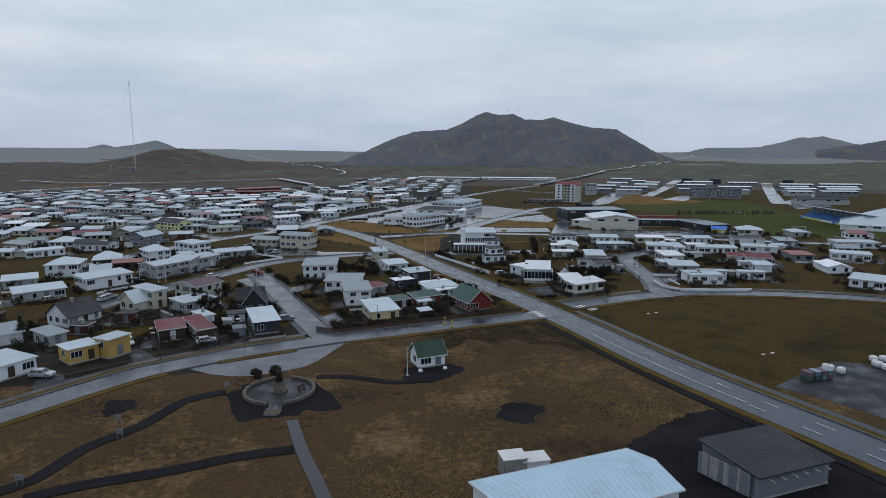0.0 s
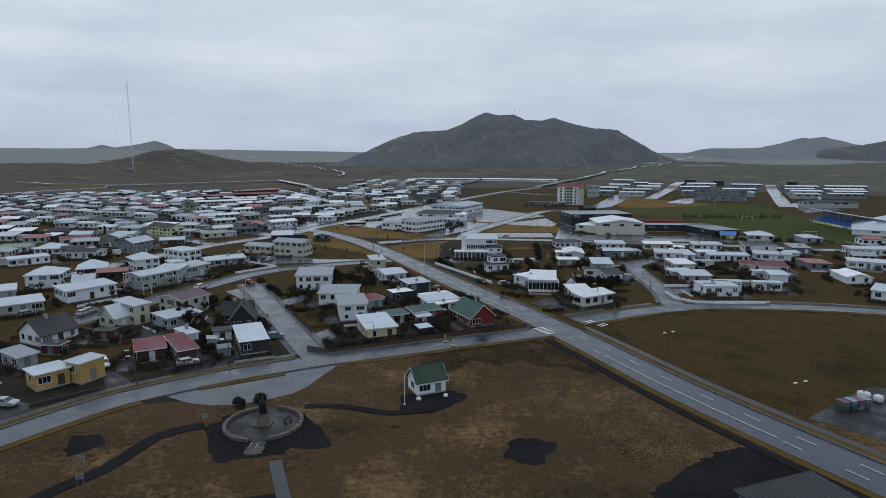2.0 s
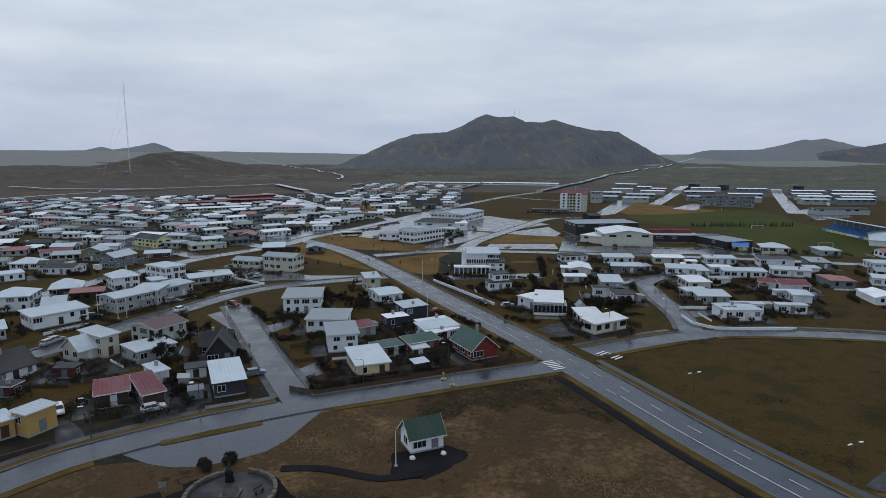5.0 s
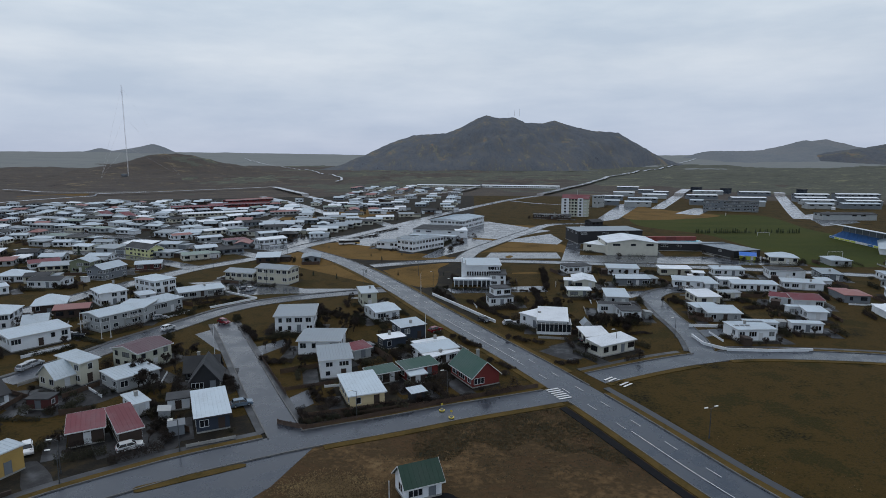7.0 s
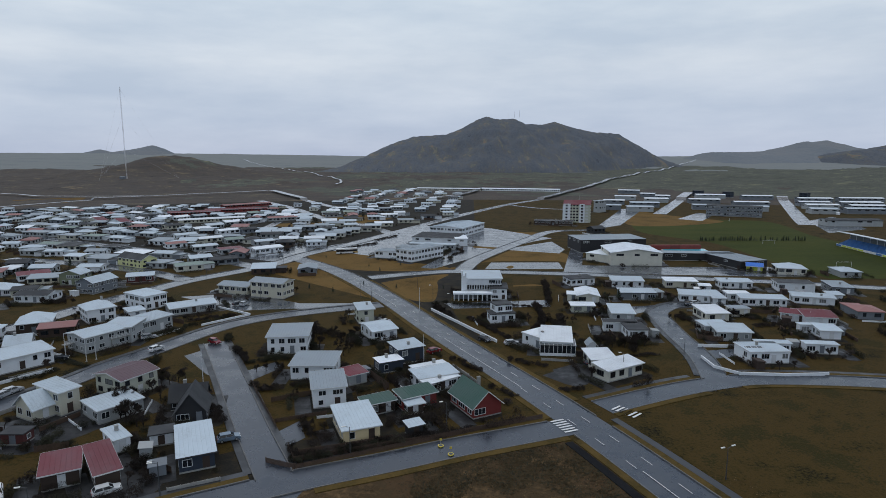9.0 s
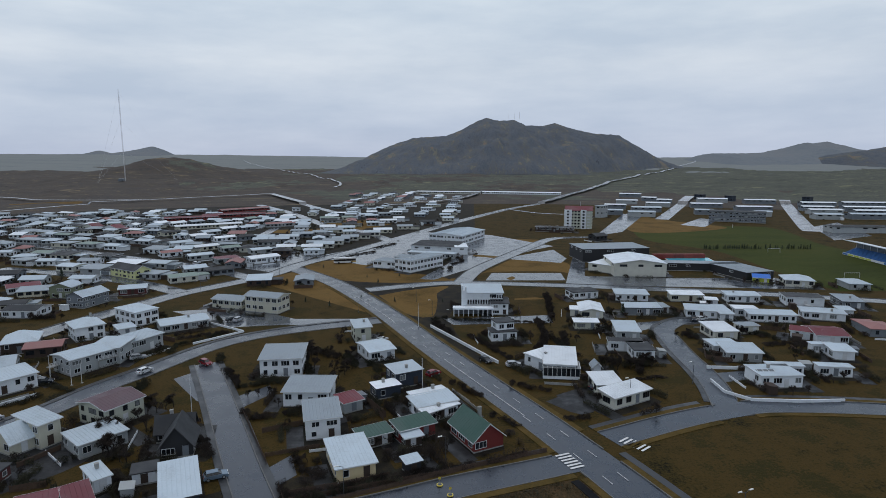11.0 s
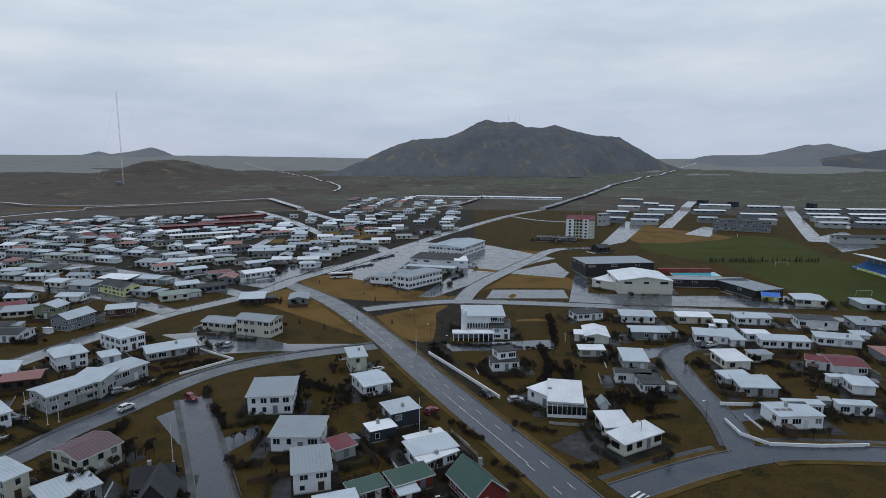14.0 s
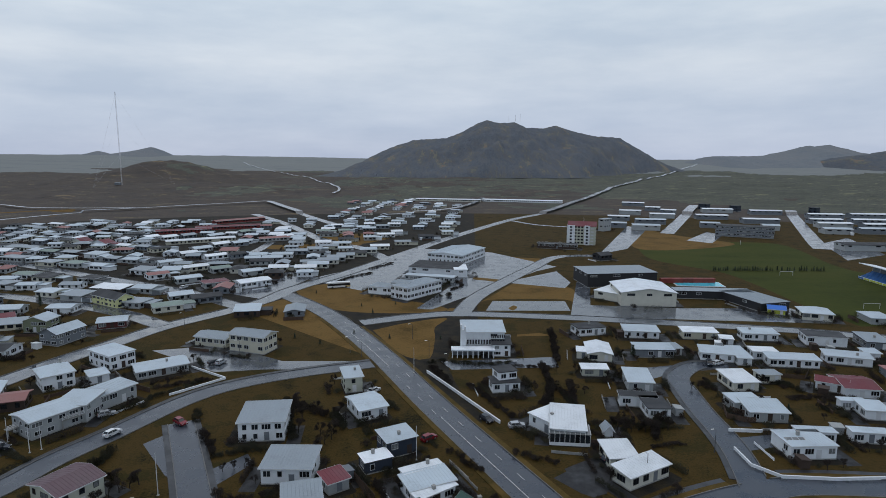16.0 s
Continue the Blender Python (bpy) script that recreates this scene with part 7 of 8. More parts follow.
def tower_block(x0, y0, x1, y1, d, h, floors):
    """A block of flats with white bays, a grey middle and a red gabled roof."""
    ang = math.degrees(math.atan2(y1 - y0, x1 - x0))
    w = math.hypot(x1 - x0, y1 - y0)
    r = root("apartment_block", pose(x0, y0, 0, 0, 0, ang), "six-storey grey and white apartment block with a red roof", "building")
    mb = Mesher()
    mb.box(0, 0, -0.2, w, d, h)
    for sx in (0, w):
        mb.face([(sx, 0, h), (sx, d, h), (sx, d / 2, h + 3)])
    mb.weld().thing("wall", "wall_sage", r)
    mb = Mesher()
    mb.sheet((-0.5, -0.6, h - 0.1), (w + 0.5, -0.6, h - 0.1), (w + 0.5, d / 2, h + 3.1), (-0.5, d / 2, h + 3.1), 0.2, True)
    mb.sheet((w + 0.5, d + 0.6, h - 0.1), (-0.5, d + 0.6, h - 0.1), (-0.5, d / 2, h + 3.1), (w + 0.5, d / 2, h + 3.1), 0.2, True)
    mb.weld().thing("roof", "roof_red", r)
    for u, wide in ((0.0, 0.26), (0.60, 0.20)):
        mb = Mesher()
        mb.box(w * u, -1.2, 0, w * (u + wide), 0.0, h + 0.4)
        mb.thing("bay", "wall_white", r)
    mb = Mesher()
    mb.box(-0.8, 1.5, 0, 0, 5.0, h + 0.4)
    mb.thing("bay", "wall_white", r)
    mb = Mesher()
    mb.tube((w * 0.55, d / 2, h + 2.9), (w * 0.55, d / 2, h + 6.5), 0.15, 0.08, 6)
    mb.thing("aerial", "steel", r)
    fl = h / floors
    g = Mesher()
    g.box(-0.8, -0.06, 0, 0.8, 0.02, 1.35)
    gd = g.data("window", "glass")
    rail = Mesher()
    rail.box(-1.1, -0.9, 0, 1.1, 0.02, 0.9)
    rd = rail.data("balcony", "trim")
    for f in range(floors):
        for u in (0.28, 0.40, 0.52):
            share("window", gd, r, pose(w * u, 0, f * fl + 0.9))
        for u in (0.12, 0.70):
            share("window", gd, r, pose(w * u, -1.2, f * fl + 0.9))
        share("balcony", rd, r, pose(w * 0.88, 0, f * fl + 0.1))
        for v in (0.2, 0.5, 0.8):
            share("window", gd, r, pose(w, d * v, f * fl + 0.9, 0, 0, 90))
            share("window", gd, r, pose(-0.02 - 0.8 * (v == 0.2), d * v, f * fl + 0.9, 0, 0, -90))


def traffic_island(x, y):
    r = root("traffic_bollard", pose(x, y, LAYER[0]), "small round yellow-edged traffic island with a sign post", "bollard", "traffic bollards")
    mb = Mesher()
    mb.prism([(0.55 * math.cos(2 * math.pi * i / 20), 0.55 * math.sin(2 * math.pi * i / 20)) for i in range(20)], 0, 0.14)
    mb.thing("ring", "yellow_marking", r)
    mb = Mesher()
    mb.prism([(0.38 * math.cos(2 * math.pi * i / 16), 0.38 * math.sin(2 * math.pi * i / 16)) for i in range(16)], 0.14, 0.17)
    mb.thing("infill", "asphalt", r)
    mb = Mesher()
    mb.tube((0, 0, 0.1), (0, 0, 1.5), 0.04, 0.04, 6)
    mb.thing("post", "steel", r)
    mb = Mesher()
    mb.box(-0.22, -0.07, 1.1, 0.22, -0.045, 1.55)
    mb.thing("sign", "yellow_marking", r)


def boulder(x, y, s=0.5):
    mb = Mesher()
    for j in range(5):
        for i in range(9):
            a, e = 2 * math.pi * i / 9, -0.6 + 2.1 * j / 4
            k = s * (1 + 0.2 * noise.noise((x + 2 * math.cos(a), y + 2 * math.sin(a), j)))
            mb.v.append((k * math.cos(a) * math.cos(e), k * math.sin(a) * math.cos(e), k * 0.8 * math.sin(e) + 0.3 * s))
    for j in range(4):
        mb.f += [(9 * j + i, 9 * j + (i + 1) % 9, 9 * j + 9 + (i + 1) % 9, 9 * j + 9 + i) for i in range(9)]
    mb.f.append(tuple(range(36, 45)))
    tagged(mb.thing("boulder", "trim", None, pose(x, y, 0), smooth=True), "white-painted boulder on black gravel", "boulder", "white boulders")


def sign_board(x, y):
    r = root("information_sign", pose(x, y, 0, 0, 0, 15), "small pale information board on two posts", "sign", "information signs")
    for sx in (-0.35, 0.35):
        mb = Mesher()
        mb.tube((sx, 0, 0), (sx, 0, 1.7), 0.04, 0.04, 6)
        mb.thing("post", "steel", r)
    mb = Mesher()
    mb.box(-0.5, -0.06, 0.9, 0.5, -0.02, 1.7)
    mb.thing("board", "curtain_glass", r)


def round_shrub(x, y):
    ob = new("shrub", shrub_mesh(int(abs(x * 10)), 1.6, 1.5, 2200, "twig", "foliage", 0.16))
    ob.matrix_basis = pose(x, y, 0)
    tagged(ob, "dense rounded dark brown clipped shrub", "shrub", "clipped shrubs")


monument(-29.8, 127.4)
radio_mast(-725.8, 1450.6)
silo_box(8.5, 99.8, 1)
silo_box(11.4, 100.4, 0)
grandstand(234.0, 419.9, 231.4, 355.5)
goal(194.0, 425.6, 200.4, 425.6)
goal(189.8, 350.5, 195.9, 350.5)
goal(231.7, 548.6, 251.9, 588.0)
tree_row(161.9, 439.3, 229.2, 439.3)
crate(67.5, 133.1)
crate(69.2, 133.6)
crate(70.6, 133.9)
crate(71.9, 134.2)
bale(74.3, 138.1)
bale(74.8, 137.8)
bale(76.0, 136.3)
bale(86.9, 142.9)
bale(85.7, 139.7)
bale(88.9, 142.9)
bale(86.0, 138.1)
bale(85.6, 140.3)
pool(123.9, 396.8, 148.5, 394.0)
container(121.1, 405.3)
container(126.9, 405.3)
container(132.7, 405.3)
container(138.5, 405.3)
container(144.3, 405.3)
church_parts(7.3, 287.4, 22.9, 287.4)
conservatory(79.6, 214.8, 83.9, 214.8, 2.9, 3.5)
conservatory(26.2, 221.3, 35.6, 220.3, 3.0, 4.0)
traffic_island(-0.3, 170.3)
traffic_island(1.5, 167.1)
boulder(-5.1, 137.2, 0.5)
boulder(-0.3, 138.7, 0.5)
sign_board(-39.3, 127.7)
sign_board(-51.4, 114.2)
sign_board(-48.6, 109.3)
sign_board(-54.5, 96.5)
round_shrub(-36.0, 134.2)
round_shrub(-32.9, 136.3)
tree(-95.8, 158.0, 6)
tree(-37.3, 237.9, 5.0)
tree(-34.9, 233.9, 5.0)
tree(-34.4, 227.5, 5.0)
tree(-37.3, 232.6, 5.0)
tree(-26.8, 221.5, 4.6)
tree(-25.6, 223.9, 4.6)
tree(-24.4, 228.7, 4.6)
tree(-26.8, 218.2, 4.6)
tree(-23.7, 232.5, 4.6)
tree(-46.3, 208.9, 3.0)
tree(-44.1, 209.7, 3.0)
tree(-42.3, 210.9, 3.0)
tree(-40.2, 209.7, 3.0)
tree(-13.1, 184.4, 3.0)
tree(-11.9, 185.1, 3.0)
tree(-10.2, 184.4, 3.0)
tree(-26.6, 177.3, 2.6)
tree(-25.3, 178.5, 2.6)
tree(-23.1, 176.7, 2.6)
tree(-25.2, 174.3, 2.6)
tree(-63.9, 180.6, 7.0)
tree(-62.6, 180.0, 7.0)
tree(-65.4, 181.3, 5.0)
tree(-60.8, 178.7, 5.0)
tree(-58.8, 177.4, 5.0)
tree(-66.1, 196.3, 4.5)
tree(-65.3, 198.9, 4.5)
tree(-64.1, 200.6, 4.5)
tree(-62.9, 202.4, 4.5)
tree(-61.7, 203.7, 4.5)
tree(-157.1, 285.0, 3.6)
tree(-139.5, 282.7, 3.6)
tree(-134.7, 278.3, 3.6)
tree(-89.0, 251.8, 3.2)
tree(-83.1, 255.1, 3.2)
tree(-80.7, 258.6, 3.2)
tree(42.8, 229.8, 4.6)
tree(44.2, 228.5, 4.6)
tree(46.4, 229.8, 4.6)
tree(47.5, 227.9, 4.6)
tree(49.6, 229.0, 4.6)
tree(51.0, 228.0, 4.6)
tree(53.2, 229.2, 4.6)
tree(54.6, 228.3, 4.6)
tree(57.2, 229.5, 4.6)
tree(39.6, 253.2, 3.4)
tree(41.7, 252.2, 3.4)
tree(74.2, 256.6, 3.0)
tree(75.8, 255.5, 3.0)
tree(79.0, 259.9, 3.0)
tree(65.1, 301.2, 3.4)
tree(69.8, 302.9, 3.4)
tree(76.0, 302.9, 3.4)
tree(49.7, 260.9, 3.2)
tree(51.5, 259.8, 3.2)
tree(51.8, 265.6, 3.2)
tree(102.3, 241.9, 2.8)
tree(99.5, 234.9, 2.8)
tree(42.3, 303.6, 3.6)
tree(40.6, 288.0, 3.6)
tree(39.4, 276.5, 3.6)
tree(36.9, 270.2, 3.6)
tree(-2.3, 270.0, 3.0)
tree(0.3, 266.0, 3.0)
tree(1.3, 276.3, 3.0)
tree(-66.9, 188.9, 4.5)
tree(-69.2, 188.4, 6.5)
tree(-69.1, 191.3, 5)
tree(-68.6, 203.1, 5)
tree(-66.1, 204.0, 4.5)
tree(-68.8, 198.9, 4.5)
tree(-25.7, 227.0, 5)
tree(-28.7, 226.0, 5)
tree(-38.3, 242.0, 4.5)
tree(27.8, 254.5, 4)
tree(65.8, 279.3, 3.5)
tree(34.1, 255.0, 4)
tree(32.8, 236.0, 4)
tree(42.9, 268.9, 4)
tree(46.5, 232.7, 4.5)
tree(48.1, 231.0, 4.5)
tree(52.0, 232.0, 4.5)
tree(55.6, 232.0, 4.5)
tree(58.6, 234.3, 4)
tree(-27.2, 234.3, 5)
tree(-26.3, 237.7, 5)
tree(-38.4, 245.0, 4.5)
tree(-32.6, 239.5, 4.5)
tree(-61.9, 191.3, 5)
tree(-155.4, 327.3, 4)
tree(-127.6, 228.0, 4)
tree(-124.3, 228.0, 4.5)
tree(-128.8, 222.2, 4)
tree(-127.9, 226.5, 4)
tree(-126.8, 231.0, 4)
conifer(65.8, 285.0, 4)
conifer(-151.3, 319.1, 5)
conifer(92.8, 239.5, 2.5)
conifer(-95.4, 155.9, 6)
conifer(-54.1, 304.2, 2)
conifer(-43.3, 297.4, 2)
conifer(-78.2, 334.3, 2)
conifer(-18.8, 304.2, 1.8)
conifer(-33.1, 311.4, 1.5)
conifer(-29.3, 340.7, 2)
conifer(-35.8, 352.5, 1.6)
conifer(-20.7, 355.7, 1.6)
conifer(-61.6, 378.5, 1.6)
conifer(0.2, 304.2, 1.5)
conifer(-181.1, 352.7, 5)
balcony(-102.6, 223.2, -98.9, 231.0, 2.4, 1.6)
balcony(-92.9, 228.5, -89.8, 232.9, 2.4, 1.6)
STRAW = [(28.9, 124.9, 9, 2.2, -35), (23.5, 134.2, 3, 1.2, -20), (-0.3, 98.1, 8, 5, 10), (32.8, 117.6, 6, 2, -35), (-17.3, 142.9, 4, 2, 0)]
HEATH = [(11.7, 117.6, 6, 3.5, 0), (19.4, 107.2, 5, 2, 0), (-54.4, 119.8, 6, 3, 0), (-42.8, 105.6, 10, 3, 20), (-18.9, 125.7, 5, 2, 0), (38.0, 142.9, 9, 2, -40), (93.3, 162.3, 9, 4, 0), (105.7, 169.3, 9, 5, 0), (81.5, 153.9, 5, 3, 30), (91.5, 153.9, 8, 4, 0), (34.9, 158.0, 6, 2, -35), (7.3, 150.0, 12, 4, 0)]
tower_block(97.5, 548.6, 117.5, 542.6, 13, 14.5, 6)
board_cladding(33.23, 100.11, 37.59, 93.13, 3.2, -1)
beam_ends(37.59, 93.13, 48.70, 97.16, 3.0, -1)

# antennas on the summit
for ax, ah in ((330, 22), (352, 26), (300, 14)):
    mb = Mesher()
    mb.tube((0, 0, -6), (0, 0, ah), 0.9, 0.5, 5)
    tagged(mb.thing("antenna_mast", "mast_paint", None, pose(ax, 2880, 232)), "thin antenna mast on the hill summit", "mast", "summit masts")

# ---------------------------------------------------------------- more of the town behind
def free(x, y, r):
    return not near_road(x, y, r) and all((x - f[0]) ** 2 + (y - f[1]) ** 2 > (r + f[2]) ** 2 for f in FOOTPRINTS)


class Heap:
    """Many far houses in one mesh, with a material for each kind of face."""

    def __init__(self):
        self.v, self.f, self.m, self.mats = [], [], [], []

    def add(self, mesher, mat, place):
        if mat not in self.mats:
            self.mats.append(mat)
        k = len(self.v)
        self.v += [tuple(place @ Vector(p)) for p in mesher.v]
        self.f += [tuple(i + k for i in f) for f in mesher.f]
        self.m += [self.mats.index(mat)] * len(mesher.f)

    def thing(self, name):
        me = bpy.data.meshes.new(name)
        me.from_pydata(self.v, [], self.f)
        for mat in self.mats:
            me.materials.append(MATS[mat])
        me.polygons.foreach_set("material_index", self.m)
        me.update()
        return new(name, me)


REST = Heap()


def far_house(x, y, rot, w, d, h, roof, wall, rcol, rise):
    near = y < 350
    place = pose(0, 0, 0) if near else pose(x, y, 0, 0, 0, rot)
    FAR = Heap() if near else REST
    mb = Mesher()
    mb.box(-w / 2, -d / 2, 0, w / 2, d / 2, h)
    if roof == "gable":
        for sx in (-w / 2, w / 2):
            mb.face([(sx, -d / 2, h), (sx, d / 2, h), (sx, 0, h + rise)])
    FAR.add(mb, "wall_" + wall, place)
    mb = Mesher()
    for q in roof_planes(roof, w, d, h, rise, 0.45):
        mb.slab(q, 0.18)
    FAR.add(mb, "roof_" + rcol, place)
    mb = Mesher()
    rnd = random.Random(int(abs(x * 3 + y)))
    for side, ln in ((0, w), (90, d), (-90, d)):
        off = d / 2 if side == 0 else w / 2
        n = int(ln / 2.8)
        for i in range(n):
            c = (i + 0.5) / n * ln - ln / 2
            ww = rnd.choice((0.5, 0.7, 1.0))
            g = Mesher()
            g.box(c - ww, -off - 0.05, 0.95, c + ww, -off + 0.02, 2.2)
            t = pose(0, 0, 0, 0, 0, side)
            k = len(mb.v)
            mb.v += [tuple(t @ Vector(v)) for v in g.v]
            mb.f += [tuple(i2 + k for i2 in f) for f in g.f]
    FAR.add(mb, "glass", place)
    if rnd.random() < 0.55:
        g = w / 2 + rnd.uniform(3, 5)
        mb = Mesher()
        mb.box(w / 2, -d / 4, 0, g, d / 2 - 0.4, 2.2)
        FAR.add(mb, "wall_" + wall, place)
        mb = Mesher()
        mb.box(w / 2 + 0.01, -d / 4 - 0.3, 2.2, g + 0.3, d / 2 - 0.1, 2.42)
        FAR.add(mb, "roof_" + rnd.choice(("grey", "dark", rcol)), place)
    if near:
        ob = FAR.thing("house")
        ob.matrix_basis = pose(x, y, 0, 0, 0, rot)
        tagged(ob, "small %s house with a %s %s roof" % (WORDS[wall], SHAPE[roof], ROOFS[rcol]), "house", "distant houses")
    FOOTPRINTS.append((x, y, max(w, d) / 2, rot, w, d, h, 1))


def fill_quarter(x0, x1, y0, y1, inside, spacing, angle, seed):
    """Rows of small houses on the plots that are still free."""
    rnd = random.Random(seed)
    ca, sa = math.cos(radians(angle)), math.sin(radians(angle))
    cx, cy = (x0 + x1) / 2, (y0 + y1) / 2
    n = int(max(x1 - x0, y1 - y0) / spacing)
    for j in range(-n, n + 1):
        for i in range(-n, n + 1):
            u, v = i * spacing * 1.15 + rnd.uniform(-2, 2), j * spacing + rnd.uniform(-2, 2)
            x, y = cx + u * ca - v * sa, cy + u * sa + v * ca
            if not (x0 < x < x1 and y0 < y < y1 and inside(x, y)) or not free(x, y, 5.0) or rnd.random() < 0.08:
                continue
            far_house(x, y, angle + rnd.choice((0, 0, 90)) + rnd.uniform(-4, 4), rnd.uniform(8.5, 12), rnd.uniform(7, 8.5), rnd.uniform(2.4, 2.9), rnd.choice(("gable", "gable", "mono", "hip")),
                  rnd.choice(("white", "white", "ivory", "cream", "grey", "slate", "brown")), rnd.choice(("silver", "silver", "silver", "white", "grey", "grey", "dark", "rust")), rnd.uniform(0.7, 1.3))


fill_quarter(-560, -60, 330, 760, lambda x, y: x < -0.12 * y + 20 and y < 720 - 0.25 * abs(x + 150) and x > -0.80 * y, 17, 8, 5)
fill_quarter(-130, 60, 640, 1000, lambda x, y: x < -0.02 * y + 40, 22, -4, 6)
fill_quarter(-330, -110, 130, 330, lambda x, y: x < -60 - 0.5 * (330 - y) * 0.2, 22, 18, 7)
fill_quarter(124, 330, 215, 330, lambda x, y: x < 320, 24, -8, 8)


tagged(REST.thing("distant_houses"), "rows of small pale houses in the distant quarter", "houses", kind="stuff")

# ---------------------------------------------------------------- gardens
HEDGE_RUN = []
for hs in range(5):
    rnd = random.Random(300 + hs)
    mb = Mesher()
    for k in range(8):
        mb.tube((k - 3.5, 0, 0), (k - 3.5, 0.1, 0.8), 0.03, 0.01, 4)
    for _ in range(1000):
        c = Vector((rnd.uniform(-4, 4), rnd.gauss(0, 0.32), rnd.uniform(0.02, 1.0) ** 0.8 * (0.9 + 0.3 * math.sin(_ * 0.7))))
        a = Vector((rnd.gauss(0, 1), rnd.gauss(0, 1), rnd.gauss(0.5, 1))).normalized() * rnd.uniform(0.1, 0.24)
        mb.face([c - a, c + a.orthogonal().normalized() * 0.09, c + a])
    HEDGE_RUN.append(mb.data("hedge", "twig" if hs % 2 else "shrub"))
PLOT_FENCE = []
for fs, (fh, fm) in enumerate(((1.0, "wood_fence"), (0.7, "concrete"), (1.5, "wood_fence"), (0.6, "wall_white"))):
    mb = Mesher()
    mb.box(-4, -0.05, 0.04, 4, 0.05, fh)
    for k in range(5):
        mb.box(-4.06 + 2 * k, -0.09, 0, -3.94 + 2 * k, 0.09, fh + 0.08)
    PLOT_FENCE.append(mb.data("garden_fence", fm))
SHED = Mesher()
SHED.box(-1.3, -1.0, 0, 1.3, 1.0, 1.9)
SHED.slab([(-1.5, -1.2, 2.0), (1.5, -1.2, 2.0), (1.5, 1.2, 2.3), (-1.5, 1.2, 2.3)], 0.1)
SHEDS = [SHED.data("garden_shed", q) for q in ("wall_slate", "wall_brown", "wall_white", "wall_grey")]
YARD = Mesher()
YARD.prism([(max(-1, min(1, 1.35 * math.cos(q))), max(-1, min(1, 1.35 * math.sin(q)))) for q in [2 * math.pi * i / 28 for i in range(28)]], 0, 0.004)
YARD = YARD.data("yard", "yard_soil")
DRIVE = Mesher()
DRIVE.box(-1.7, -5, 0, 1.7, 5, 0.012)
DRIVE = DRIVE.data("driveway", "dark")


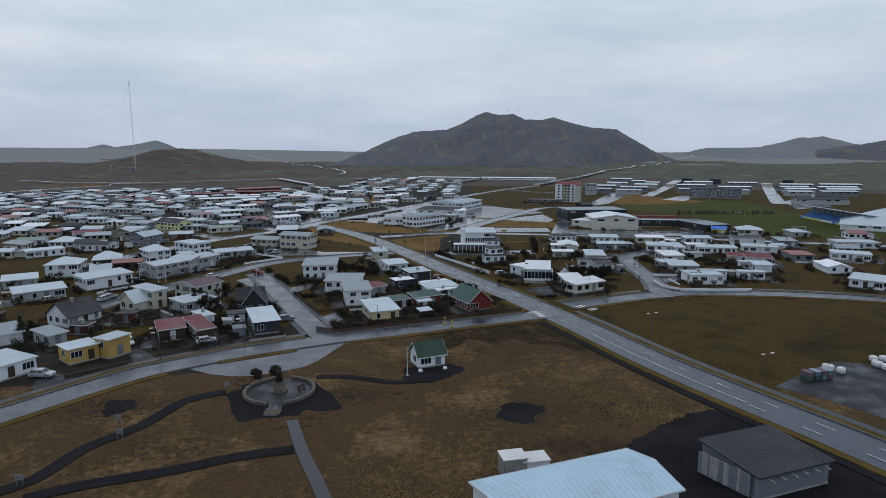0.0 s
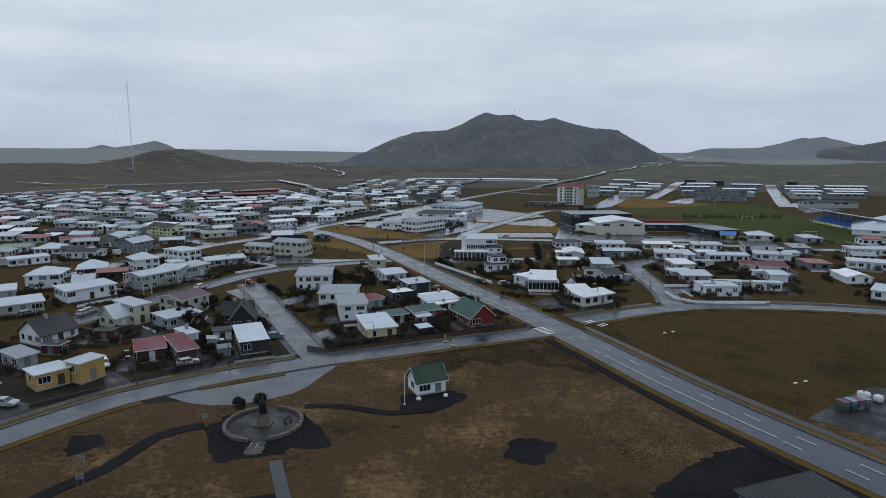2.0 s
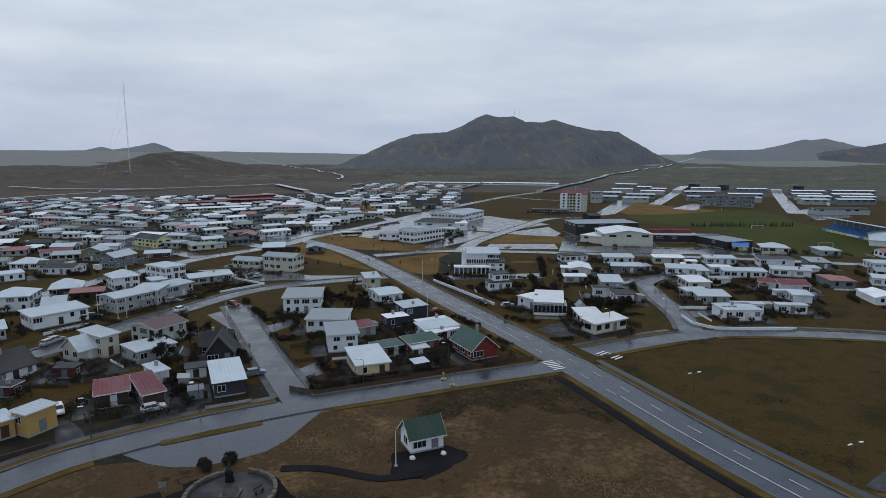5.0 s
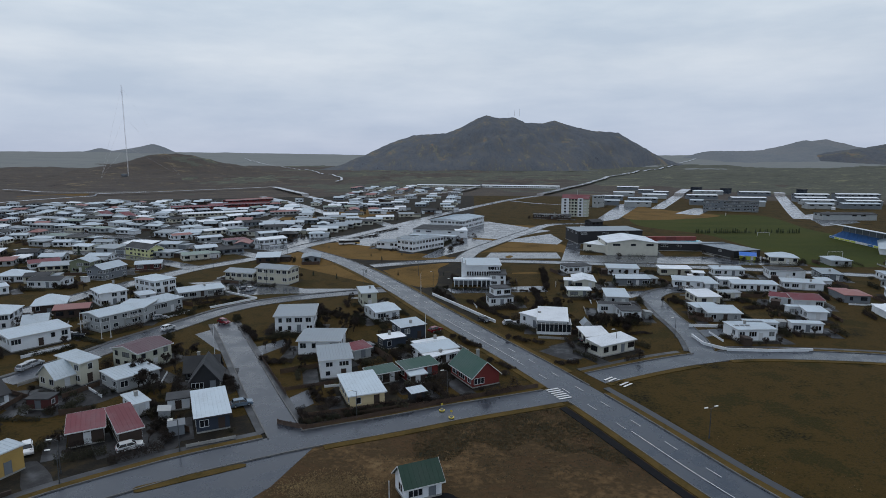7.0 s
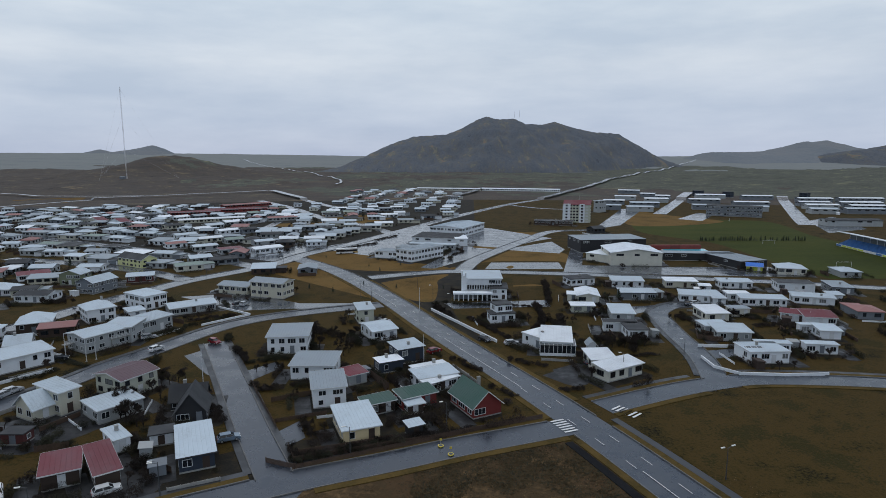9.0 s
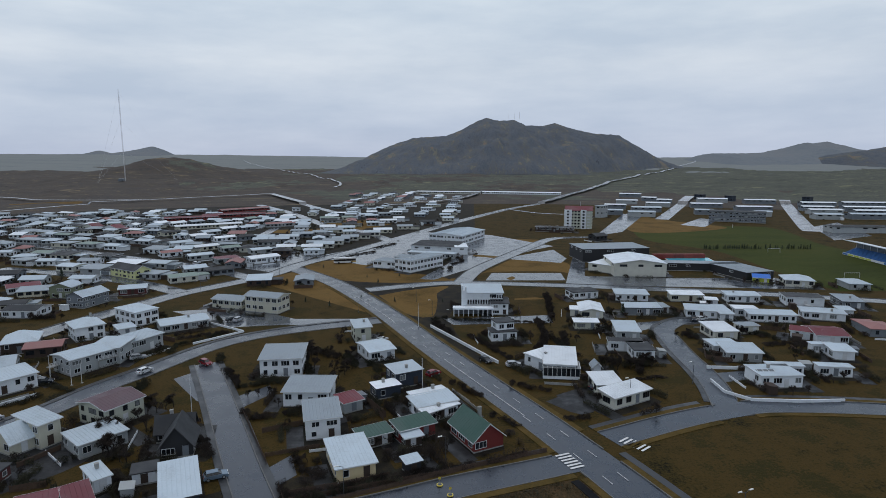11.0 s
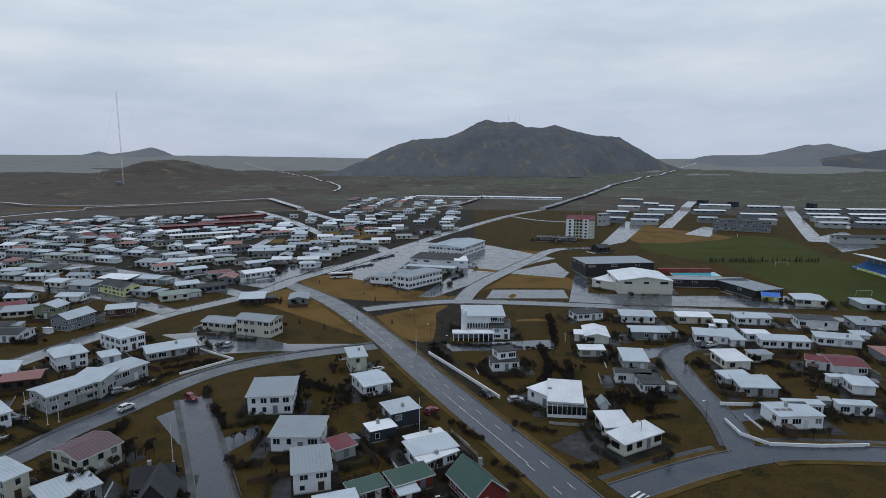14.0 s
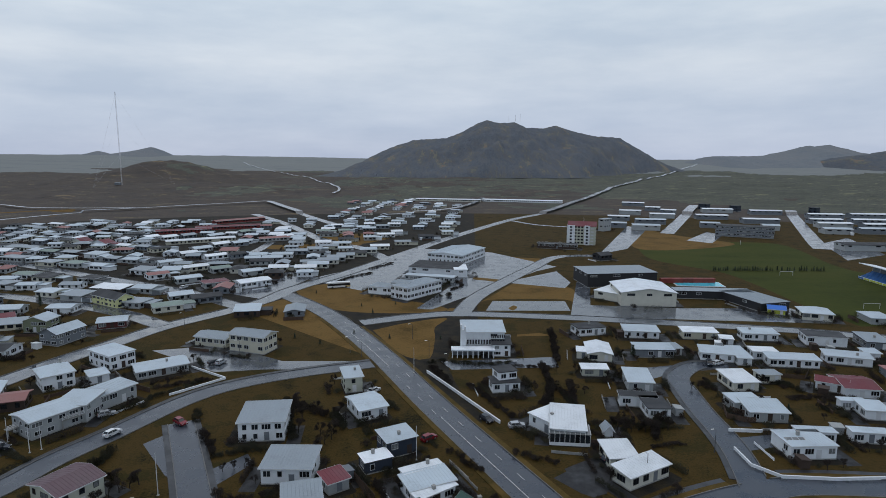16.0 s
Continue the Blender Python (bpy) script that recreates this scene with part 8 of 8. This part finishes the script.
def gardens():
    rnd = random.Random(77)
    plants = []
    drives = []
    yards = []
    for k, (x, y, rad, rot, w, d, h, lod) in enumerate(list(FOOTPRINTS)):
        if y < 152 or y > 640 or w > 30:
            continue
        base = pose(x, y, 0, 0, 0, rot)
        for px, py, turn in ((0, d / 2 + 4, 0), (w / 2 + 4, 0, 90), (-w / 2 - 4, 0, 90), (0, -d / 2 - 5, 0)):
            if rnd.random() < 0.16:
                continue
            m = base @ pose(px + rnd.uniform(-1, 1), py, 0, 0, 0, turn)
            p = m.translation
            ex = m.to_3x3() @ Vector((4, 0, 0))
            if any(near_road(q.x, q.y, 1.4) for q in (p, p + ex, p - ex)):
                continue
            if any((q.x - f[0]) ** 2 + (q.y - f[1]) ** 2 < (min(f[4], f[5]) / 2 + 1.5) ** 2 for q in (p, p + ex, p - ex) for f in FOOTPRINTS if abs(f[0] - x) < 30 and abs(f[1] - y) < 30):
                continue
            if rnd.random() < 0.34:
                plants.append(("garden_fence", rnd.choice(PLOT_FENCE), m))
                continue
            plants.append(("hedge", rnd.choice(HEDGE_RUN), m @ Matrix.Diagonal((rnd.uniform(0.8, 1.2), 1, rnd.uniform(0.9, 1.9), 1))))
        for _ in range(3 if lod else 7):
            a, rr = rnd.uniform(0, 6.28), rad + rnd.uniform(0.5, 4)
            sx, sy = x + rr * math.cos(a), y + rr * math.sin(a)
            if near_road(sx, sy, 1.5) or any((sx - f[0]) ** 2 + (sy - f[1]) ** 2 < (min(f[4], f[5]) / 2 + 1.0) ** 2 for f in FOOTPRINTS if abs(f[0] - sx) < 25):
                continue
            if rnd.random() < 0.025:
                plants.append(("garden_shed", rnd.choice(SHEDS), pose(sx, sy, 0, 0, 0, rot + rnd.choice((0, 90)))))
            elif rnd.random() < (0.07 if lod else 0.15):
                tree(sx, sy, rnd.uniform(2.8, 4.6))
            else:
                plants.append(("shrub", rnd.choice(SHRUBS), pose(sx, sy, 0, 0, 0, rnd.uniform(0, 360)) @ Matrix.Scale(rnd.uniform(0.7, 1.7), 4)))
        if not lod and y > 150 and len(yards) < 130:
            ax, ay = w / 2 + rnd.uniform(1.0, 2.6), d / 2 + rnd.uniform(1.0, 2.8)
            c = base @ Vector((rnd.uniform(-1.5, 1.5), rnd.uniform(-1.5, 1.5), 0))
            if not near_road(c.x, c.y, max(ax, ay) - 1.0):
                ob = new("yard", YARD)
                ob.matrix_basis = pose(c.x, c.y, 0.028 + 0.0005 * (k % 9), 0, 0, rot) @ Matrix.Diagonal((ax, ay, 1, 1))
                yards.append(ob)
                tagged(ob, "dark damp gravel yard round a house", "yard", kind="structure")
        m = base @ pose(rnd.choice((-1, 1)) * (w / 2 + 2.2), -d / 4, PATCH_Z["dark"] + 0.002 * (k % 7))
        p = m.translation
        if not near_road(p.x, p.y, 0) and len(drives) < 140:
            ob = new("driveway", DRIVE)
            ob.matrix_basis = m
            drives.append(ob)
            tagged(ob, "dark wet driveway beside a house", "driveway", kind="structure")
    for kind, label, group, cap in (("hedge", "ragged dark leafless hedge between gardens", "plot hedges", 240), ("shrub", "low ragged brown garden shrub", "garden shrubs", 240),
                                    ("garden_fence", "low weathered garden fence between plots", "plot fences", 220), ("garden_shed", "small wooden garden shed with a sloping roof", "garden sheds", 90)):
        own = sorted((q for q in plants if q[0] == kind), key=lambda q: q[2].translation.y)
        for _, me, place in own[:cap]:
            ob = new(kind, me)
            ob.matrix_basis = place
            tagged(ob, label, kind, group)
        if len(own) <= cap:
            continue
        far = Heap()
        for _, me, place in own[cap:]:
            mb = Mesher()
            mb.v = [v.co[:] for v in me.vertices]
            mb.f = [tuple(q.vertices) for q in me.polygons]
            if kind in ("hedge", "shrub") and len(mb.f) > 400:
                mb.f = mb.f[::2]
            far.add(mb, me.materials[0].name, place)
        tagged(far.thing("distant_" + kind + "s"), label.replace(kind.split("_")[-1], kind.split("_")[-1] + "s"), kind, kind="stuff")


gardens()


# ---------------------------------------------------------------- rough grass
def tufts(name, label, mat, n, pick, size, seed):
    rnd = random.Random(seed)
    mb = Mesher()
    k = 0
    while k < n:
        p = pick(rnd)
        k += 1
        if p is None:
            continue
        x, y = p
        for _ in range(4):
            a = rnd.uniform(0, 6.283)
            s = size * rnd.uniform(0.6, 1.5)
            lean = Vector((math.cos(a), math.sin(a), 0)) * s * 0.7
            side = Vector((-math.sin(a), math.cos(a), 0)) * s * 0.35
            c = Vector((x + rnd.gauss(0, 0.3), y + rnd.gauss(0, 0.3), 0))
            mb.face([c - side, c + side, c + lean + Vector((0, 0, s * 0.45))])
    tagged(mb.thing(name, mat), label, "grass", kind="stuff")


def in_outline(x, y, pts):
    inside = False
    for k in range(len(pts)):
        (xa, ya), (xb, yb) = pts[k - 1], pts[k]
        if (ya > y) != (yb > y) and x < (xb - xa) * (y - ya) / (yb - ya) + xa:
            inside = not inside
    return inside


def bare(x, y):
    if near_road(x, y, 1.2) or any(in_outline(x, y, q) for q in BARE):
        return True
    return any((c.x - x) ** 2 + (c.y - y) ** 2 < (half + 0.6) ** 2 for line, half in PATHS for c in line)


def pick_field(density_at, cut, level=2.2):
    def pick(rnd):
        x, y = rnd.uniform(-120, 100), rnd.uniform(60, 178)
        if noise.noise((x / density_at, y / density_at, level)) < cut or y > 150 + 0.9 * (x + 30) * (x < -5) + 22 * (x >= -5) or y > 198 - 0.8 * x or bare(x, y):
            return None
        return x, y
    return pick


tufts("grass_tufts", "pale straw-coloured rough grass tufts", "straw", 14000, pick_field(9, 0.14), 0.15, 11)
tufts("grass_tufts", "dull brown rough grass tufts", "field", 26000, pick_field(14, -0.3), 0.2, 12)
def pick_blobs(blobs):
    def pick(rnd):
        bx, by, sx, sy, a = rnd.choice(blobs)
        u, v = rnd.gauss(0, sx), rnd.gauss(0, sy)
        ca, sa = math.cos(radians(a)), math.sin(radians(a))
        x, y = bx + u * ca - v * sa, by + u * sa + v * ca
        return None if bare(x, y) else (x, y)
    return pick


tufts("grass_tufts", "dense pale straw-coloured dead grass", "straw", 9000, pick_blobs(STRAW), 0.22, 16)
tufts("grass_tufts", "dark green heather round bare spots", "shrub", 9000, pick_blobs(HEATH), 0.2, 17)


def pick_scrub(rnd):
    x, y = rnd.uniform(-5, 38), rnd.uniform(146, 172)
    if y < 152 + 9 * noise.noise((x / 7, 3.1, 0.5)) or bare(x, y) or noise.noise((x / 5, y / 5, 6.0)) < rnd.uniform(-0.6, 0.3) or y > 178 - 0.3 * x:
        return None
    return x, y


tufts("scrub", "low dark scrub and dead heather on a bank", "shrub", 3500, pick_scrub, 0.3, 14)
tufts("scrub", "low brown dead scrub on a bank", "heath", 9000, pick_scrub, 0.3, 15)
